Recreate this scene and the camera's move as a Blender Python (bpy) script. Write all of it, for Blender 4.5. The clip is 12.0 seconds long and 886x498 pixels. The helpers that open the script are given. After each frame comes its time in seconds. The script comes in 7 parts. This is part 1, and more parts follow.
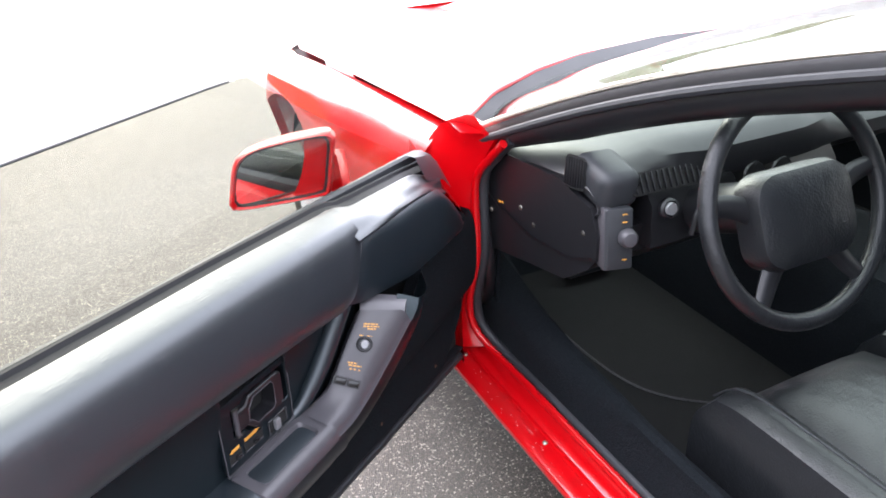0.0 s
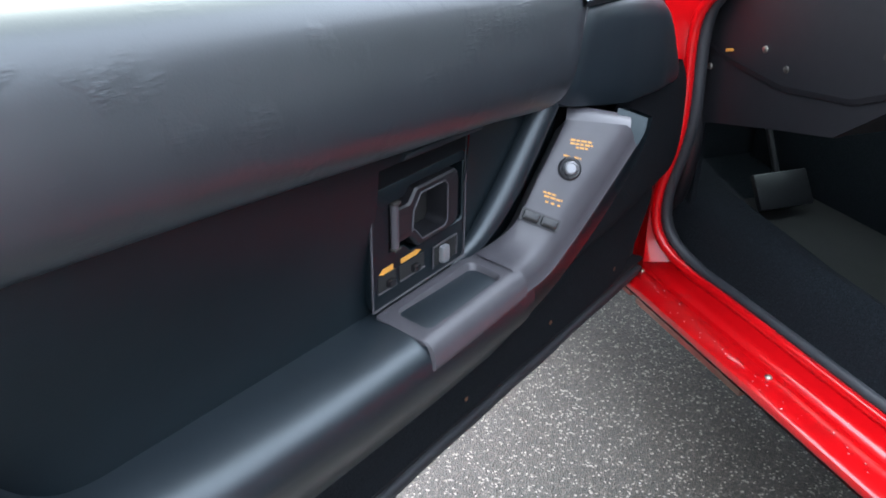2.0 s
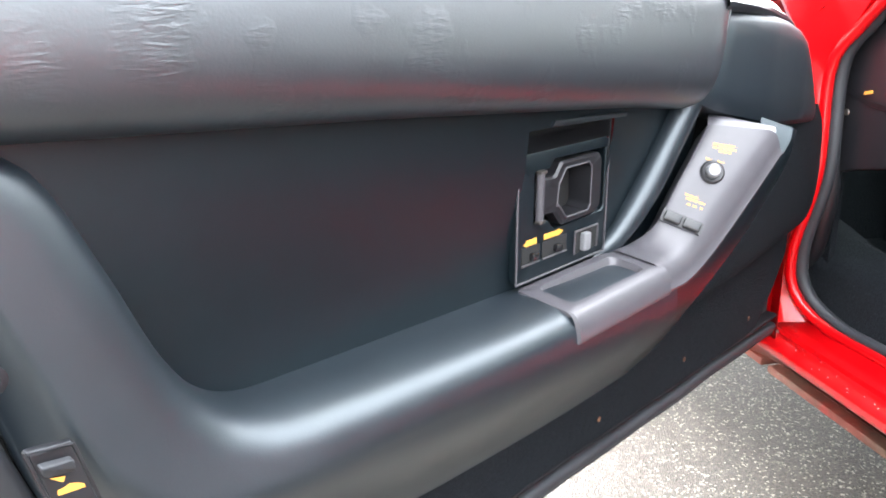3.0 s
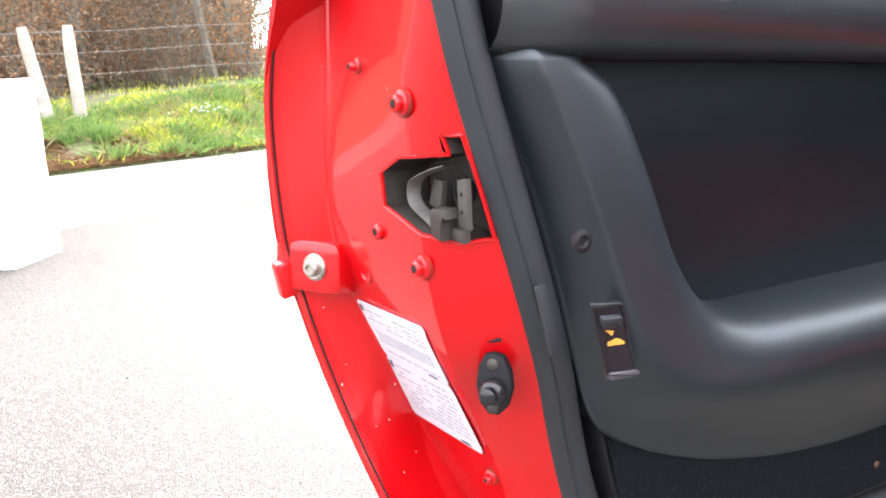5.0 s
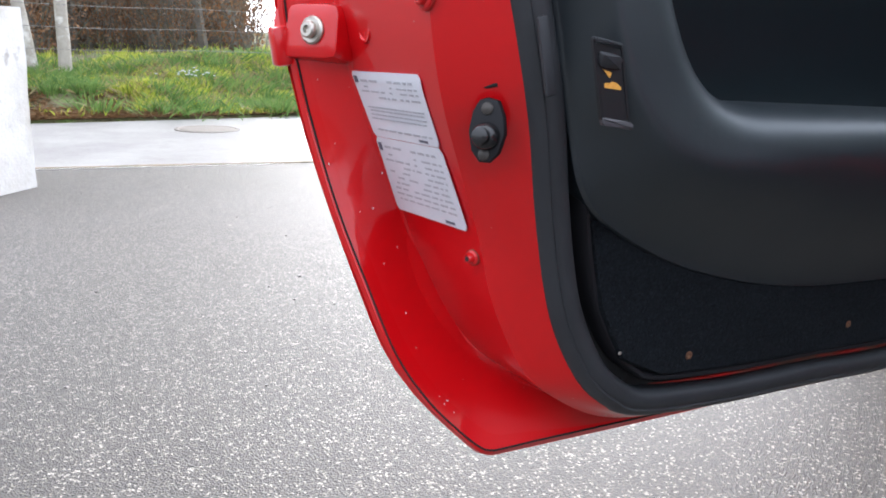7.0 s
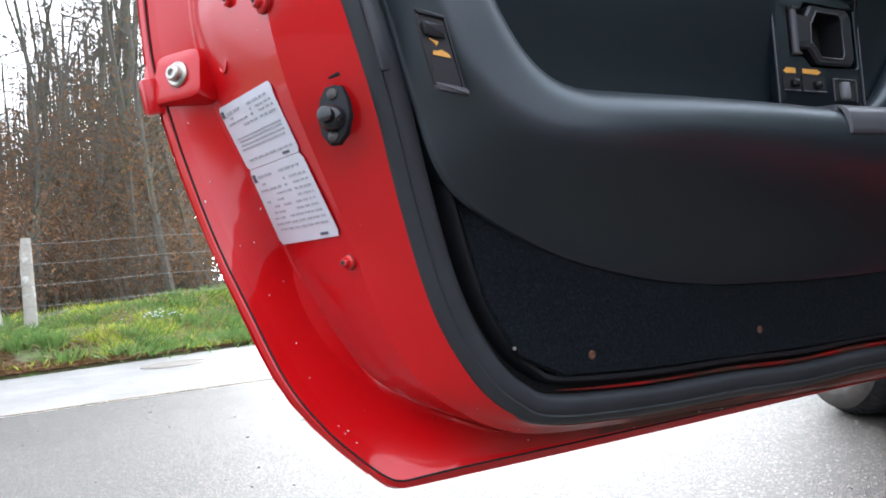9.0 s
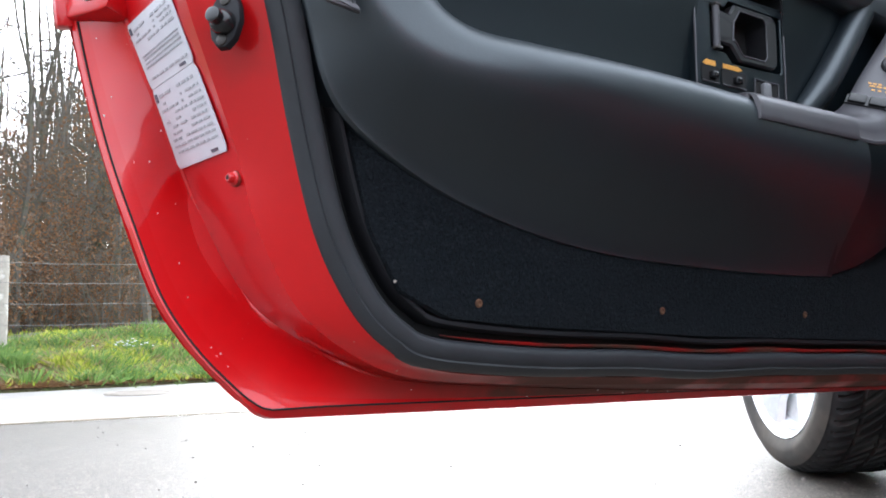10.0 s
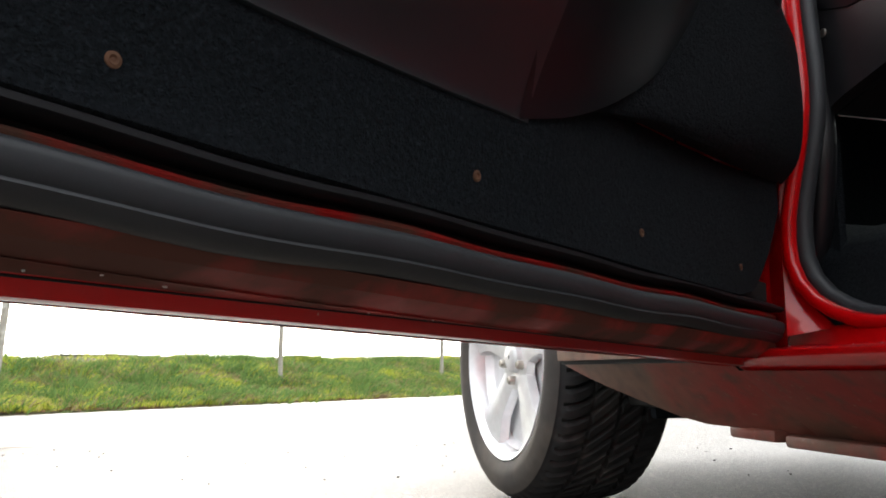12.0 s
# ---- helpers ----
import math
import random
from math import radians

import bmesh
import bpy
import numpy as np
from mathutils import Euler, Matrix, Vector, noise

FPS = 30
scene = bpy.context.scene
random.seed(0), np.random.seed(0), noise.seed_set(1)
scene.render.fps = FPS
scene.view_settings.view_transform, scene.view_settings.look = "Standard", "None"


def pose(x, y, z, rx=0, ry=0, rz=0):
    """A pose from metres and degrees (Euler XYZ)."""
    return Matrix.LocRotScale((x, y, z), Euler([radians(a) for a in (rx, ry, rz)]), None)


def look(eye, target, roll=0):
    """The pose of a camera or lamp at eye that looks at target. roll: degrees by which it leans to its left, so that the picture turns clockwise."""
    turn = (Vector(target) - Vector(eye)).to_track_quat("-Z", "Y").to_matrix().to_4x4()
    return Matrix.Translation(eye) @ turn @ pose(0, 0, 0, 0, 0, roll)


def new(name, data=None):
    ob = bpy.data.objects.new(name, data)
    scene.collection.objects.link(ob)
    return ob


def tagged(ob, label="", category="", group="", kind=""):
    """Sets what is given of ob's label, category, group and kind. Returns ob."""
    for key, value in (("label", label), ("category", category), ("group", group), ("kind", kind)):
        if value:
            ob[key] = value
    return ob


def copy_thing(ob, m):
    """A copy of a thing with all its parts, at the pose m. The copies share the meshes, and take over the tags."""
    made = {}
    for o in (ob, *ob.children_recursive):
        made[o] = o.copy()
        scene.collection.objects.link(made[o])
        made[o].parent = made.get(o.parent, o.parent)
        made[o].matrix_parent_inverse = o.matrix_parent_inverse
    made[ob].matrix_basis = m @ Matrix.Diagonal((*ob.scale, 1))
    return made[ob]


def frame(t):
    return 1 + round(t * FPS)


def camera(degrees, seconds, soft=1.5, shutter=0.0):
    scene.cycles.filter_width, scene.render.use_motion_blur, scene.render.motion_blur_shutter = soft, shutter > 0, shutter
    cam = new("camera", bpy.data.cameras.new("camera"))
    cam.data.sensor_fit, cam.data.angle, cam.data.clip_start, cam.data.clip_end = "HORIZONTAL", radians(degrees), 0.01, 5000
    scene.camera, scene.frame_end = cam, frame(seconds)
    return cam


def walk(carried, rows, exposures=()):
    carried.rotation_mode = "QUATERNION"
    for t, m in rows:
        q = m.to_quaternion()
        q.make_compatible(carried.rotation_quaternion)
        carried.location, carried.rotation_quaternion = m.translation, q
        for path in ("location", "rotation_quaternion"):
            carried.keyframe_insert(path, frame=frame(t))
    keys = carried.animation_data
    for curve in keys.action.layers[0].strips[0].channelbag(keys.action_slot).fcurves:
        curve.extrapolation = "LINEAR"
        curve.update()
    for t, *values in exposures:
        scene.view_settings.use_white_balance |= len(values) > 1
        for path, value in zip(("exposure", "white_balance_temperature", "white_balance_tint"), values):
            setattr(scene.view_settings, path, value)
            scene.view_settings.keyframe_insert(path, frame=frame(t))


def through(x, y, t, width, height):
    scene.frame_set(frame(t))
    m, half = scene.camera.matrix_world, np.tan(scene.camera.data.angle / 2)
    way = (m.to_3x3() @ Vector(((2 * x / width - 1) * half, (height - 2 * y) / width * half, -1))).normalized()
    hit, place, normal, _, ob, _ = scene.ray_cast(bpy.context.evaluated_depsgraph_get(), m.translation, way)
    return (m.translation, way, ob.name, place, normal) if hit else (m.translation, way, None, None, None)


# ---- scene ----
cam = camera(57.8, 12.0, soft=1.8)
PATH = [
    (0, (-0.3381, -0.723, 1.4545), (1.1996, 0.1357, 0.507), -1.99),
    (0.5, (-0.4125, -0.5563, 1.4247), (1.0585, 0.3256, 0.3959), 0.05),
    (1, (-0.3676, -0.4883, 1.3364), (1.1092, 0.3842, 0.308), -0.10),
    (1.5, (-0.2857, -0.4554, 1.1799), (1.1862, 0.4908, 0.2113), 3.46),
    (2, (-0.2283, -0.4413, 1.0171), (1.2378, 0.5792, 0.1176), 0.81),
    (2.5, (-0.2557, -0.4449, 0.9264), (1.2279, 0.7072, 0.2395), 1.60),
    (3, (-0.2931, -0.4374, 0.8776), (1.1177, 0.8473, 0.2781), -0.21),
    (3.5, (-0.3614, -0.4248, 0.856), (0.9156, 1.0047, 0.285), -0.31),
    (3.7, (-0.3871, -0.4238, 0.8521), (0.8154, 1.0709, 0.2865), -0.53),
    (5.3, (-0.4847, -0.4228, 0.8089), (0.432, 1.2841, 0.3127), -3.13),
    (5.5, (-0.4871, -0.4266, 0.7869), (0.445, 1.274, 0.2981), -2.81),
    (6, (-0.5042, -0.4393, 0.7475), (0.4559, 1.2328, 0.2164), -0.60),
    (6.5, (-0.5221, -0.447, 0.7006), (0.4656, 1.1965, 0.1321), 2.66),
    (7, (-0.5086, -0.4505, 0.6622), (0.4693, 1.2206, 0.1609), 2.07),
    (7.2, (-0.4975, -0.463, 0.6401), (0.5064, 1.1929, 0.1397), 0.97),
    (8.8, (-0.4627, -0.5002, 0.5167), (0.6306, 1.1672, 0.3614), -7.91),
    (9, (-0.4576, -0.5092, 0.4959), (0.6117, 1.1804, 0.535), -5.07),
    (9.5, (-0.4176, -0.5207, 0.4326), (0.6782, 1.145, 0.5897), -0.18),
    (10, (-0.3899, -0.5436, 0.391), (0.7026, 1.1205, 0.5835), -0.38),
    (10.5, (-0.3316, -0.5208, 0.354), (0.7255, 1.1625, 0.5751), 0.27),
    (11, (-0.1949, -0.3936, 0.2898), (0.8999, 1.2514, 0.5984), -1.23),
    (11.5, (-0.0442, -0.3119, 0.2676), (1.232, 1.1962, 0.579), -0.66),
    (12, (0.0746, -0.301, 0.2831), (1.58, 0.9806, 0.5855), 0.40),
]
EXPOSE = [(0.0, 0.92, 6250, 16), (1.0, 0.55, 6250, 14), (1.5, 0.6, 6050, 12), (2.0, 0.9, 5800, 8), (2.5, 1.78, 5850, 7), (3.6, 2.45, 7200, 12), (5.4, 0.95, 6300, 13), (7.0, 0.2, 6000, 12), (9.0, 0.36, 5900, 9), (10.0, 0.56, 6000, 9), (10.5, 0.56, 6150, 9), (11.2, 0.05, 6700, 8), (12.0, 0.0, 6700, 8)]
walk(cam, [(t, look(eye, target, roll)) for t, eye, target, roll in PATH], EXPOSE)

# ---- light ----
world = bpy.data.worlds.new("overcast_sky")
scene.world = world
world.use_nodes = True
wt = world.node_tree
wt.nodes.clear()
sky = wt.nodes.new("ShaderNodeTexSky")
sky.sky_type = "NISHITA"
sky.sun_disc = False
sky.sun_elevation, sky.sun_rotation = radians(25.7), radians(33.6)
sky.dust_density, sky.air_density = 4.0, 1.0
cloud = wt.nodes.new("ShaderNodeTexNoise")
cloud.inputs["Scale"].default_value, cloud.inputs["Detail"].default_value = 2.2, 6
ramp = wt.nodes.new("ShaderNodeValToRGB")
ramp.color_ramp.elements[0].position, ramp.color_ramp.elements[0].color = 0.3, (7.0, 7.4, 8.2, 1)
ramp.color_ramp.elements[1].position, ramp.color_ramp.elements[1].color = 0.7, (10.5, 10.6, 10.8, 1)
mix = wt.nodes.new("ShaderNodeMix")
mix.data_type = "RGBA"
mix.inputs["Factor"].default_value = 0.75
bg = wt.nodes.new("ShaderNodeBackground")
bg.inputs["Strength"].default_value = 0.12
out = wt.nodes.new("ShaderNodeOutputWorld")
wt.links.new(cloud.outputs["Fac"], ramp.inputs["Fac"])
wt.links.new(sky.outputs["Color"], mix.inputs["A"])
wt.links.new(ramp.outputs["Color"], mix.inputs["B"])
# the sun behind thin cloud brightens the sky round it
SUN_WAY = Vector((6.9, 10.4, 6)).normalized()
geo = wt.nodes.new("ShaderNodeTexCoord")
dot = wt.nodes.new("ShaderNodeVectorMath")
dot.operation = "DOT_PRODUCT"
dot.inputs[1].default_value = SUN_WAY
glow = wt.nodes.new("ShaderNodeMapRange")
glow.interpolation_type = "SMOOTHERSTEP"
glow.inputs["From Min"].default_value, glow.inputs["From Max"].default_value = 0.35, 1.0
glow.inputs["To Max"].default_value = 26.0
add = wt.nodes.new("ShaderNodeMix")
add.data_type, add.blend_type = "RGBA", "ADD"
add.inputs["Factor"].default_value = 1.0
wt.links.new(geo.outputs["Generated"], dot.inputs[0])
wt.links.new(dot.outputs["Value"], glow.inputs["Value"])
# an overcast sky is brightest overhead
sep = wt.nodes.new("ShaderNodeSeparateXYZ")
zen = wt.nodes.new("ShaderNodeMapRange")
zen.inputs["From Min"].default_value, zen.inputs["From Max"].default_value = 0.0, 1.0
zen.inputs["To Min"].default_value, zen.inputs["To Max"].default_value = 1.4, 3.6
scl = wt.nodes.new("ShaderNodeVectorMath")
scl.operation = "SCALE"
wt.links.new(geo.outputs["Generated"], sep.inputs[0])
wt.links.new(sep.outputs["Z"], zen.inputs["Value"])
wt.links.new(mix.outputs["Result"], scl.inputs[0])
wt.links.new(zen.outputs["Result"], scl.inputs["Scale"])
wt.links.new(scl.outputs["Vector"], add.inputs["A"])
wt.links.new(glow.outputs["Result"], add.inputs["B"])
wt.links.new(add.outputs["Result"], bg.inputs["Color"])
wt.links.new(bg.outputs["Background"], out.inputs["Surface"])

sun = new("sun", bpy.data.lights.new("sun", "SUN"))
sun.data.energy, sun.data.angle, sun.data.color = 1.0, radians(25), (1.0, 0.96, 0.9)
sun.matrix_world = look((6.9, 10.4, 6), (0, 0, 0))

# ---- materials ----
def material(name, color, rough=0.5, metal=0.0, coat=0.0, spec=0.5, grain=None, bump=None, mixes=(), sheen=0.0, transmission=0.0, rough_var=0.0):
    """Principled material. grain: (scale, amount) of fine colour variation; bump: list of (kind, scale, strength, distance);
    mixes: list of (color, scale, low, high, detail) patches laid over the base."""
    m = bpy.data.materials.new(name)
    m.use_nodes = True
    t = m.node_tree
    b = t.nodes["Principled BSDF"]
    b.inputs["Roughness"].default_value, b.inputs["Metallic"].default_value = rough, metal
    b.inputs["Coat Weight"].default_value, b.inputs["Coat Roughness"].default_value = coat, 0.06
    b.inputs["Specular IOR Level"].default_value = spec
    b.inputs["Sheen Weight"].default_value = sheen
    b.inputs["Transmission Weight"].default_value = transmission
    co = t.nodes.new("ShaderNodeTexCoord").outputs["Object"]
    base = t.nodes.new("ShaderNodeRGB")
    base.outputs[0].default_value = (*color, 1)
    col = base.outputs[0]
    def tex(kind, scale, detail=4):
        n = t.nodes.new("ShaderNodeTexVoronoi" if kind == "voronoi" else "ShaderNodeTexNoise")
        n.inputs["Scale"].default_value = scale
        if kind != "voronoi":
            n.inputs["Detail"].default_value = detail
        t.links.new(co, n.inputs["Vector"])
        return n
    for c, scale, low, high, detail in mixes:
        n = tex("noise", scale, detail)
        r = t.nodes.new("ShaderNodeMapRange")
        r.inputs["From Min"].default_value, r.inputs["From Max"].default_value = low, high
        t.links.new(n.outputs["Fac"], r.inputs["Value"])
        mx = t.nodes.new("ShaderNodeMix")
        mx.data_type = "RGBA"
        mx.inputs["B"].default_value = (*c, 1)
        t.links.new(r.outputs["Result"], mx.inputs["Factor"])
        t.links.new(col, mx.inputs["A"])
        col = mx.outputs["Result"]
    if grain:
        n = tex("noise", grain[0], 6)
        r = t.nodes.new("ShaderNodeMapRange")
        r.inputs["To Min"].default_value, r.inputs["To Max"].default_value = 1 - grain[1], 1 + grain[1]
        t.links.new(n.outputs["Fac"], r.inputs["Value"])
        mx = t.nodes.new("ShaderNodeVectorMath")
        mx.operation = "SCALE"
        t.links.new(col, mx.inputs[0])
        t.links.new(r.outputs["Result"], mx.inputs["Scale"])
        col = mx.outputs["Vector"]
    t.links.new(col, b.inputs["Base Color"])
    if rough_var:
        n = tex("noise", 9, 5)
        r = t.nodes.new("ShaderNodeMapRange")
        r.inputs["To Min"].default_value, r.inputs["To Max"].default_value = rough - rough_var, rough + rough_var
        t.links.new(n.outputs["Fac"], r.inputs["Value"])
        t.links.new(r.outputs["Result"], b.inputs["Roughness"])
    last = None
    for kind, scale, strength, distance in bump or ():
        n = tex(kind, scale, 5)
        bp = t.nodes.new("ShaderNodeBump")
        bp.inputs["Strength"].default_value, bp.inputs["Distance"].default_value = strength, distance
        t.links.new(n.outputs["Distance" if kind == "voronoi" else "Fac"], bp.inputs["Height"])
        if last:
            t.links.new(last, bp.inputs["Normal"])
        last = bp.outputs["Normal"]
    if last:
        t.links.new(last, b.inputs["Normal"])
    return m


RED = material("red_paint", (0.50, 0.0012, 0.0035), 0.30, coat=0.75, spec=0.22, grain=(5, 0.12), mixes=[((0.34, 0.010, 0.010), 7, 0.58, 0.8, 6), ((0.45, 0.25, 0.2), 160, 0.77, 0.8, 2)], bump=[("noise", 3, 0.02, 0.01)], rough_var=0.06)
RED_DUSTY = material("dusty_red_paint", (0.26, 0.016, 0.012), 0.55, coat=0.1, grain=(50, 0.3), mixes=[((0.135, 0.070, 0.046), 5, 0.34, 0.60, 8), ((0.085, 0.045, 0.032), 26, 0.50, 0.72, 7), ((0.26, 0.18, 0.13), 150, 0.66, 0.8, 5)], rough_var=0.12, bump=[("noise", 120, 0.15, 0.001)])
def tinted(m, color):
    """Blue-black vinyl: the blue of the reflected sky is painted into its sheen."""
    m.node_tree.nodes["Principled BSDF"].inputs["Specular Tint"].default_value = (*color, 1)
    return m


def add_creases(m):
    """Clusters of short creases in stretched vinyl, running along the pad and slightly upwards."""
    t = m.node_tree
    b = t.nodes["Principled BSDF"]
    co = t.nodes.new("ShaderNodeTexCoord")
    def noise_of(scale, stretch=None, detail=2, warp=0.0):
        n = t.nodes.new("ShaderNodeTexNoise")
        n.inputs["Scale"].default_value, n.inputs["Detail"].default_value = scale, detail
        n.inputs["Distortion"].default_value = warp
        if stretch:
            mp = t.nodes.new("ShaderNodeMapping")
            mp.inputs["Scale"].default_value = stretch
            mp.inputs["Rotation"].default_value = (0, radians(16), 0)
            t.links.new(co.outputs["Object"], mp.inputs["Vector"])
            t.links.new(mp.outputs["Vector"], n.inputs["Vector"])
        else:
            t.links.new(co.outputs["Object"], n.inputs["Vector"])
        return n.outputs["Fac"]
    lines = noise_of(400, (0.20, 1.0, 1.0), 2, 0.4)
    where = t.nodes.new("ShaderNodeMapRange")
    where.inputs["From Min"].default_value, where.inputs["From Max"].default_value = 0.52, 0.70
    t.links.new(noise_of(19, None, 3), where.inputs["Value"])
    mul = t.nodes.new("ShaderNodeMath")
    mul.operation = "MULTIPLY"
    t.links.new(lines, mul.inputs[0])
    t.links.new(where.outputs["Result"], mul.inputs[1])
    bp = t.nodes.new("ShaderNodeBump")
    bp.inputs["Strength"].default_value, bp.inputs["Distance"].default_value = 0.36, 0.0025
    t.links.new(mul.outputs["Value"], bp.inputs["Height"])
    t.links.new(b.inputs["Normal"].links[0].from_socket, bp.inputs["Normal"])
    t.links.new(bp.outputs["Normal"], b.inputs["Normal"])
    return m


VINYL = tinted(material("charcoal_vinyl", (0.0062, 0.0098, 0.0138), 0.42, grain=(30, 0.25), bump=[("noise", 700, 0.10, 0.0008), ("noise", 60, 0.04, 0.003)], rough_var=0.05, spec=0.95), (0.89, 0.965, 1.0))
VINYL_WORN = tinted(add_creases(material("wrinkled_vinyl", (0.016, 0.018, 0.022), 0.36, grain=(30, 0.25), bump=[("noise", 520, 0.10, 0.0008), ("noise", 30, 0.03, 0.003)], rough_var=0.05, spec=1.0)), (0.92, 0.97, 1.0))
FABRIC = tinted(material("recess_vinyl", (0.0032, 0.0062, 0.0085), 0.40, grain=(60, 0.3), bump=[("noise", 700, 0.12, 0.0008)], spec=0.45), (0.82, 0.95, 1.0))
# the pad is wiped and polished by sleeves
VINYL_WORN.node_tree.nodes["Principled BSDF"].inputs["Coat Weight"].default_value = 0.35
VINYL_WORN.node_tree.nodes["Principled BSDF"].inputs["Coat Roughness"].default_value = 0.42
RED_ROUGH = material("grimy_red_paint", (0.34, 0.010, 0.009), 0.7, grain=(30, 0.3), mixes=[((0.10, 0.05, 0.035), 14, 0.42, 0.62, 7)], spec=0.2)
def add_grime_and_shade(m, color):
    """Road dirt with painted shade on the door's turned-under flange: a patchy browning that thickens along the lower
    edge towards the hinge.
    """
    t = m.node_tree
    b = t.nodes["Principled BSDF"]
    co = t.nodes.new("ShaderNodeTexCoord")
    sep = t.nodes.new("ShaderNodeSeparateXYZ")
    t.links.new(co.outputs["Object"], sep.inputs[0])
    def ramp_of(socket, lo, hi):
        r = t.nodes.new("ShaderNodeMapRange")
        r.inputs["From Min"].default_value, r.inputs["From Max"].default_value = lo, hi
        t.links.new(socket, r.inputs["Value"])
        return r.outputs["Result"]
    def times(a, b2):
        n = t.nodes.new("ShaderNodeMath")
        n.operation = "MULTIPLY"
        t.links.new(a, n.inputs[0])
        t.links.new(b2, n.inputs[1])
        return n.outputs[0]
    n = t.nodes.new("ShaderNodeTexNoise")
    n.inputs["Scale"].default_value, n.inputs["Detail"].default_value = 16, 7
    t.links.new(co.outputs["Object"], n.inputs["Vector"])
    # the height gradient puts the shade under the door into the colour
    grime_shade = times(times(ramp_of(sep.outputs["X"], -0.12, 0.06), ramp_of(sep.outputs["Z"], 0.39, 0.345)), ramp_of(n.outputs["Fac"], 0.22, 0.55))
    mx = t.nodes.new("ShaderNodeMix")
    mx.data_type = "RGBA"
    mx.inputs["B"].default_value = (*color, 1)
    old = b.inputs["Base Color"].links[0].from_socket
    t.links.new(grime_shade, mx.inputs["Factor"])
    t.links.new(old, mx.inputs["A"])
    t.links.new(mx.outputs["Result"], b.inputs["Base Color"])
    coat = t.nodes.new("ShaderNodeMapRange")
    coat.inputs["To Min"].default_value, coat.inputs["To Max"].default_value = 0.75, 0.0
    t.links.new(grime_shade, coat.inputs["Value"])
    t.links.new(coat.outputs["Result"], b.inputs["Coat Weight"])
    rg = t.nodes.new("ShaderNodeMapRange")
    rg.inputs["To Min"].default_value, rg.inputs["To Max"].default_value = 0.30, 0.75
    t.links.new(grime_shade, rg.inputs["Value"])
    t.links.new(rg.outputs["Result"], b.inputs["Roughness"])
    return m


RED_GRIME_SHADE = add_grime_and_shade(material("grimed_shaded_red_paint", (0.50, 0.0012, 0.0035), 0.30, coat=0.75, spec=0.3, grain=(5, 0.12), mixes=[((0.34, 0.010, 0.010), 7, 0.58, 0.8, 6), ((0.42, 0.20, 0.16), 170, 0.76, 0.8, 2)], bump=[("noise", 3, 0.02, 0.01)], rough_var=0.06), (0.10, 0.035, 0.024))
BELT = material("belt_rubber", (0.009, 0.009, 0.011), 0.6, grain=(40, 0.3), spec=0.25)
CARPET = material("black_carpet", (0.0078, 0.0098, 0.0122), 0.95, grain=(420, 0.95), mixes=[((0.013, 0.0155, 0.019), 300, 0.52, 0.68, 3)], bump=[("noise", 700, 0.7, 0.003), ("noise", 240, 0.5, 0.005), ("noise", 80, 0.25, 0.006)], spec=0.1)
RUBBER = material("weatherstrip_rubber", (0.022, 0.024, 0.028), 0.55, grain=(25, 0.35), bump=[("noise", 120, 0.1, 0.002)], rough_var=0.1)
GREY = material("grey_plastic", (0.058, 0.055, 0.062), 0.38, grain=(60, 0.15), bump=[("noise", 900, 0.12, 0.0008)], rough_var=0.07)
BLACK = material("black_plastic", (0.010, 0.010, 0.012), 0.40, grain=(60, 0.3), bump=[("noise", 800, 0.06, 0.0006)])
GLOSS = material("gloss_black", (0.012, 0.012, 0.013), 0.18, grain=(20, 0.2))
# Near-black for dark parts and seams, and for shade drawn into gaps and recesses.
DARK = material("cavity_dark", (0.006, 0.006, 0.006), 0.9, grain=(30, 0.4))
STEEL = material("zinc_steel", (0.48, 0.45, 0.40), 0.38, metal=1.0, grain=(90, 0.3), rough_var=0.1)
DUSTY_PLASTIC = material("dusty_grey_plastic", (0.055, 0.050, 0.044), 0.6, grain=(90, 0.35), mixes=[((0.05, 0.045, 0.04), 40, 0.5, 0.68, 5)])
LATCH_EDGE = material("bare_latch_metal", (0.17, 0.16, 0.15), 0.5, metal=0.3, grain=(70, 0.5))
GREASY = material("greasy_steel", (0.045, 0.040, 0.036), 0.5, metal=0.3, grain=(70, 0.6), rough_var=0.15)
RUST = material("rusty_screw", (0.12, 0.055, 0.028), 0.7, metal=0.3, grain=(200, 0.5))
ALLOY = material("alloy_rim", (0.80, 0.80, 0.81), 0.38, metal=0.5, grain=(40, 0.15), rough_var=0.1)
TYRE = material("tyre_rubber", (0.013, 0.013, 0.014), 0.72, grain=(60, 0.4), bump=[("noise", 300, 0.2, 0.001)], mixes=[((0.06, 0.055, 0.05), 12, 0.5, 0.75, 6)])
TYRE_WALL = material("dusty_tyre_sidewall", (0.045, 0.040, 0.036), 0.75, grain=(40, 0.3), mixes=[((0.085, 0.072, 0.058), 7, 0.45, 0.7, 6)])
LABEL = material("label_paper", (0.62, 0.62, 0.66), 0.45, grain=(60, 0.08))
INK = material("label_print", (0.40, 0.40, 0.43), 0.6, grain=(700, 0.5))
INK_DARK = material("label_logo", (0.10, 0.10, 0.13), 0.6, grain=(300, 0.5))
AMBER = material("amber_print", (0.62, 0.30, 0.05), 0.5, grain=(400, 0.3))
SILVER = material("silver_knob", (0.22, 0.22, 0.23), 0.34, metal=0.3, grain=(60, 0.1))
LEATHER = material("black_leather", (0.011, 0.012, 0.014), 0.36, grain=(40, 0.25), bump=[("voronoi", 260, 0.2, 0.002), ("noise", 24, 0.25, 0.01)], rough_var=0.08)
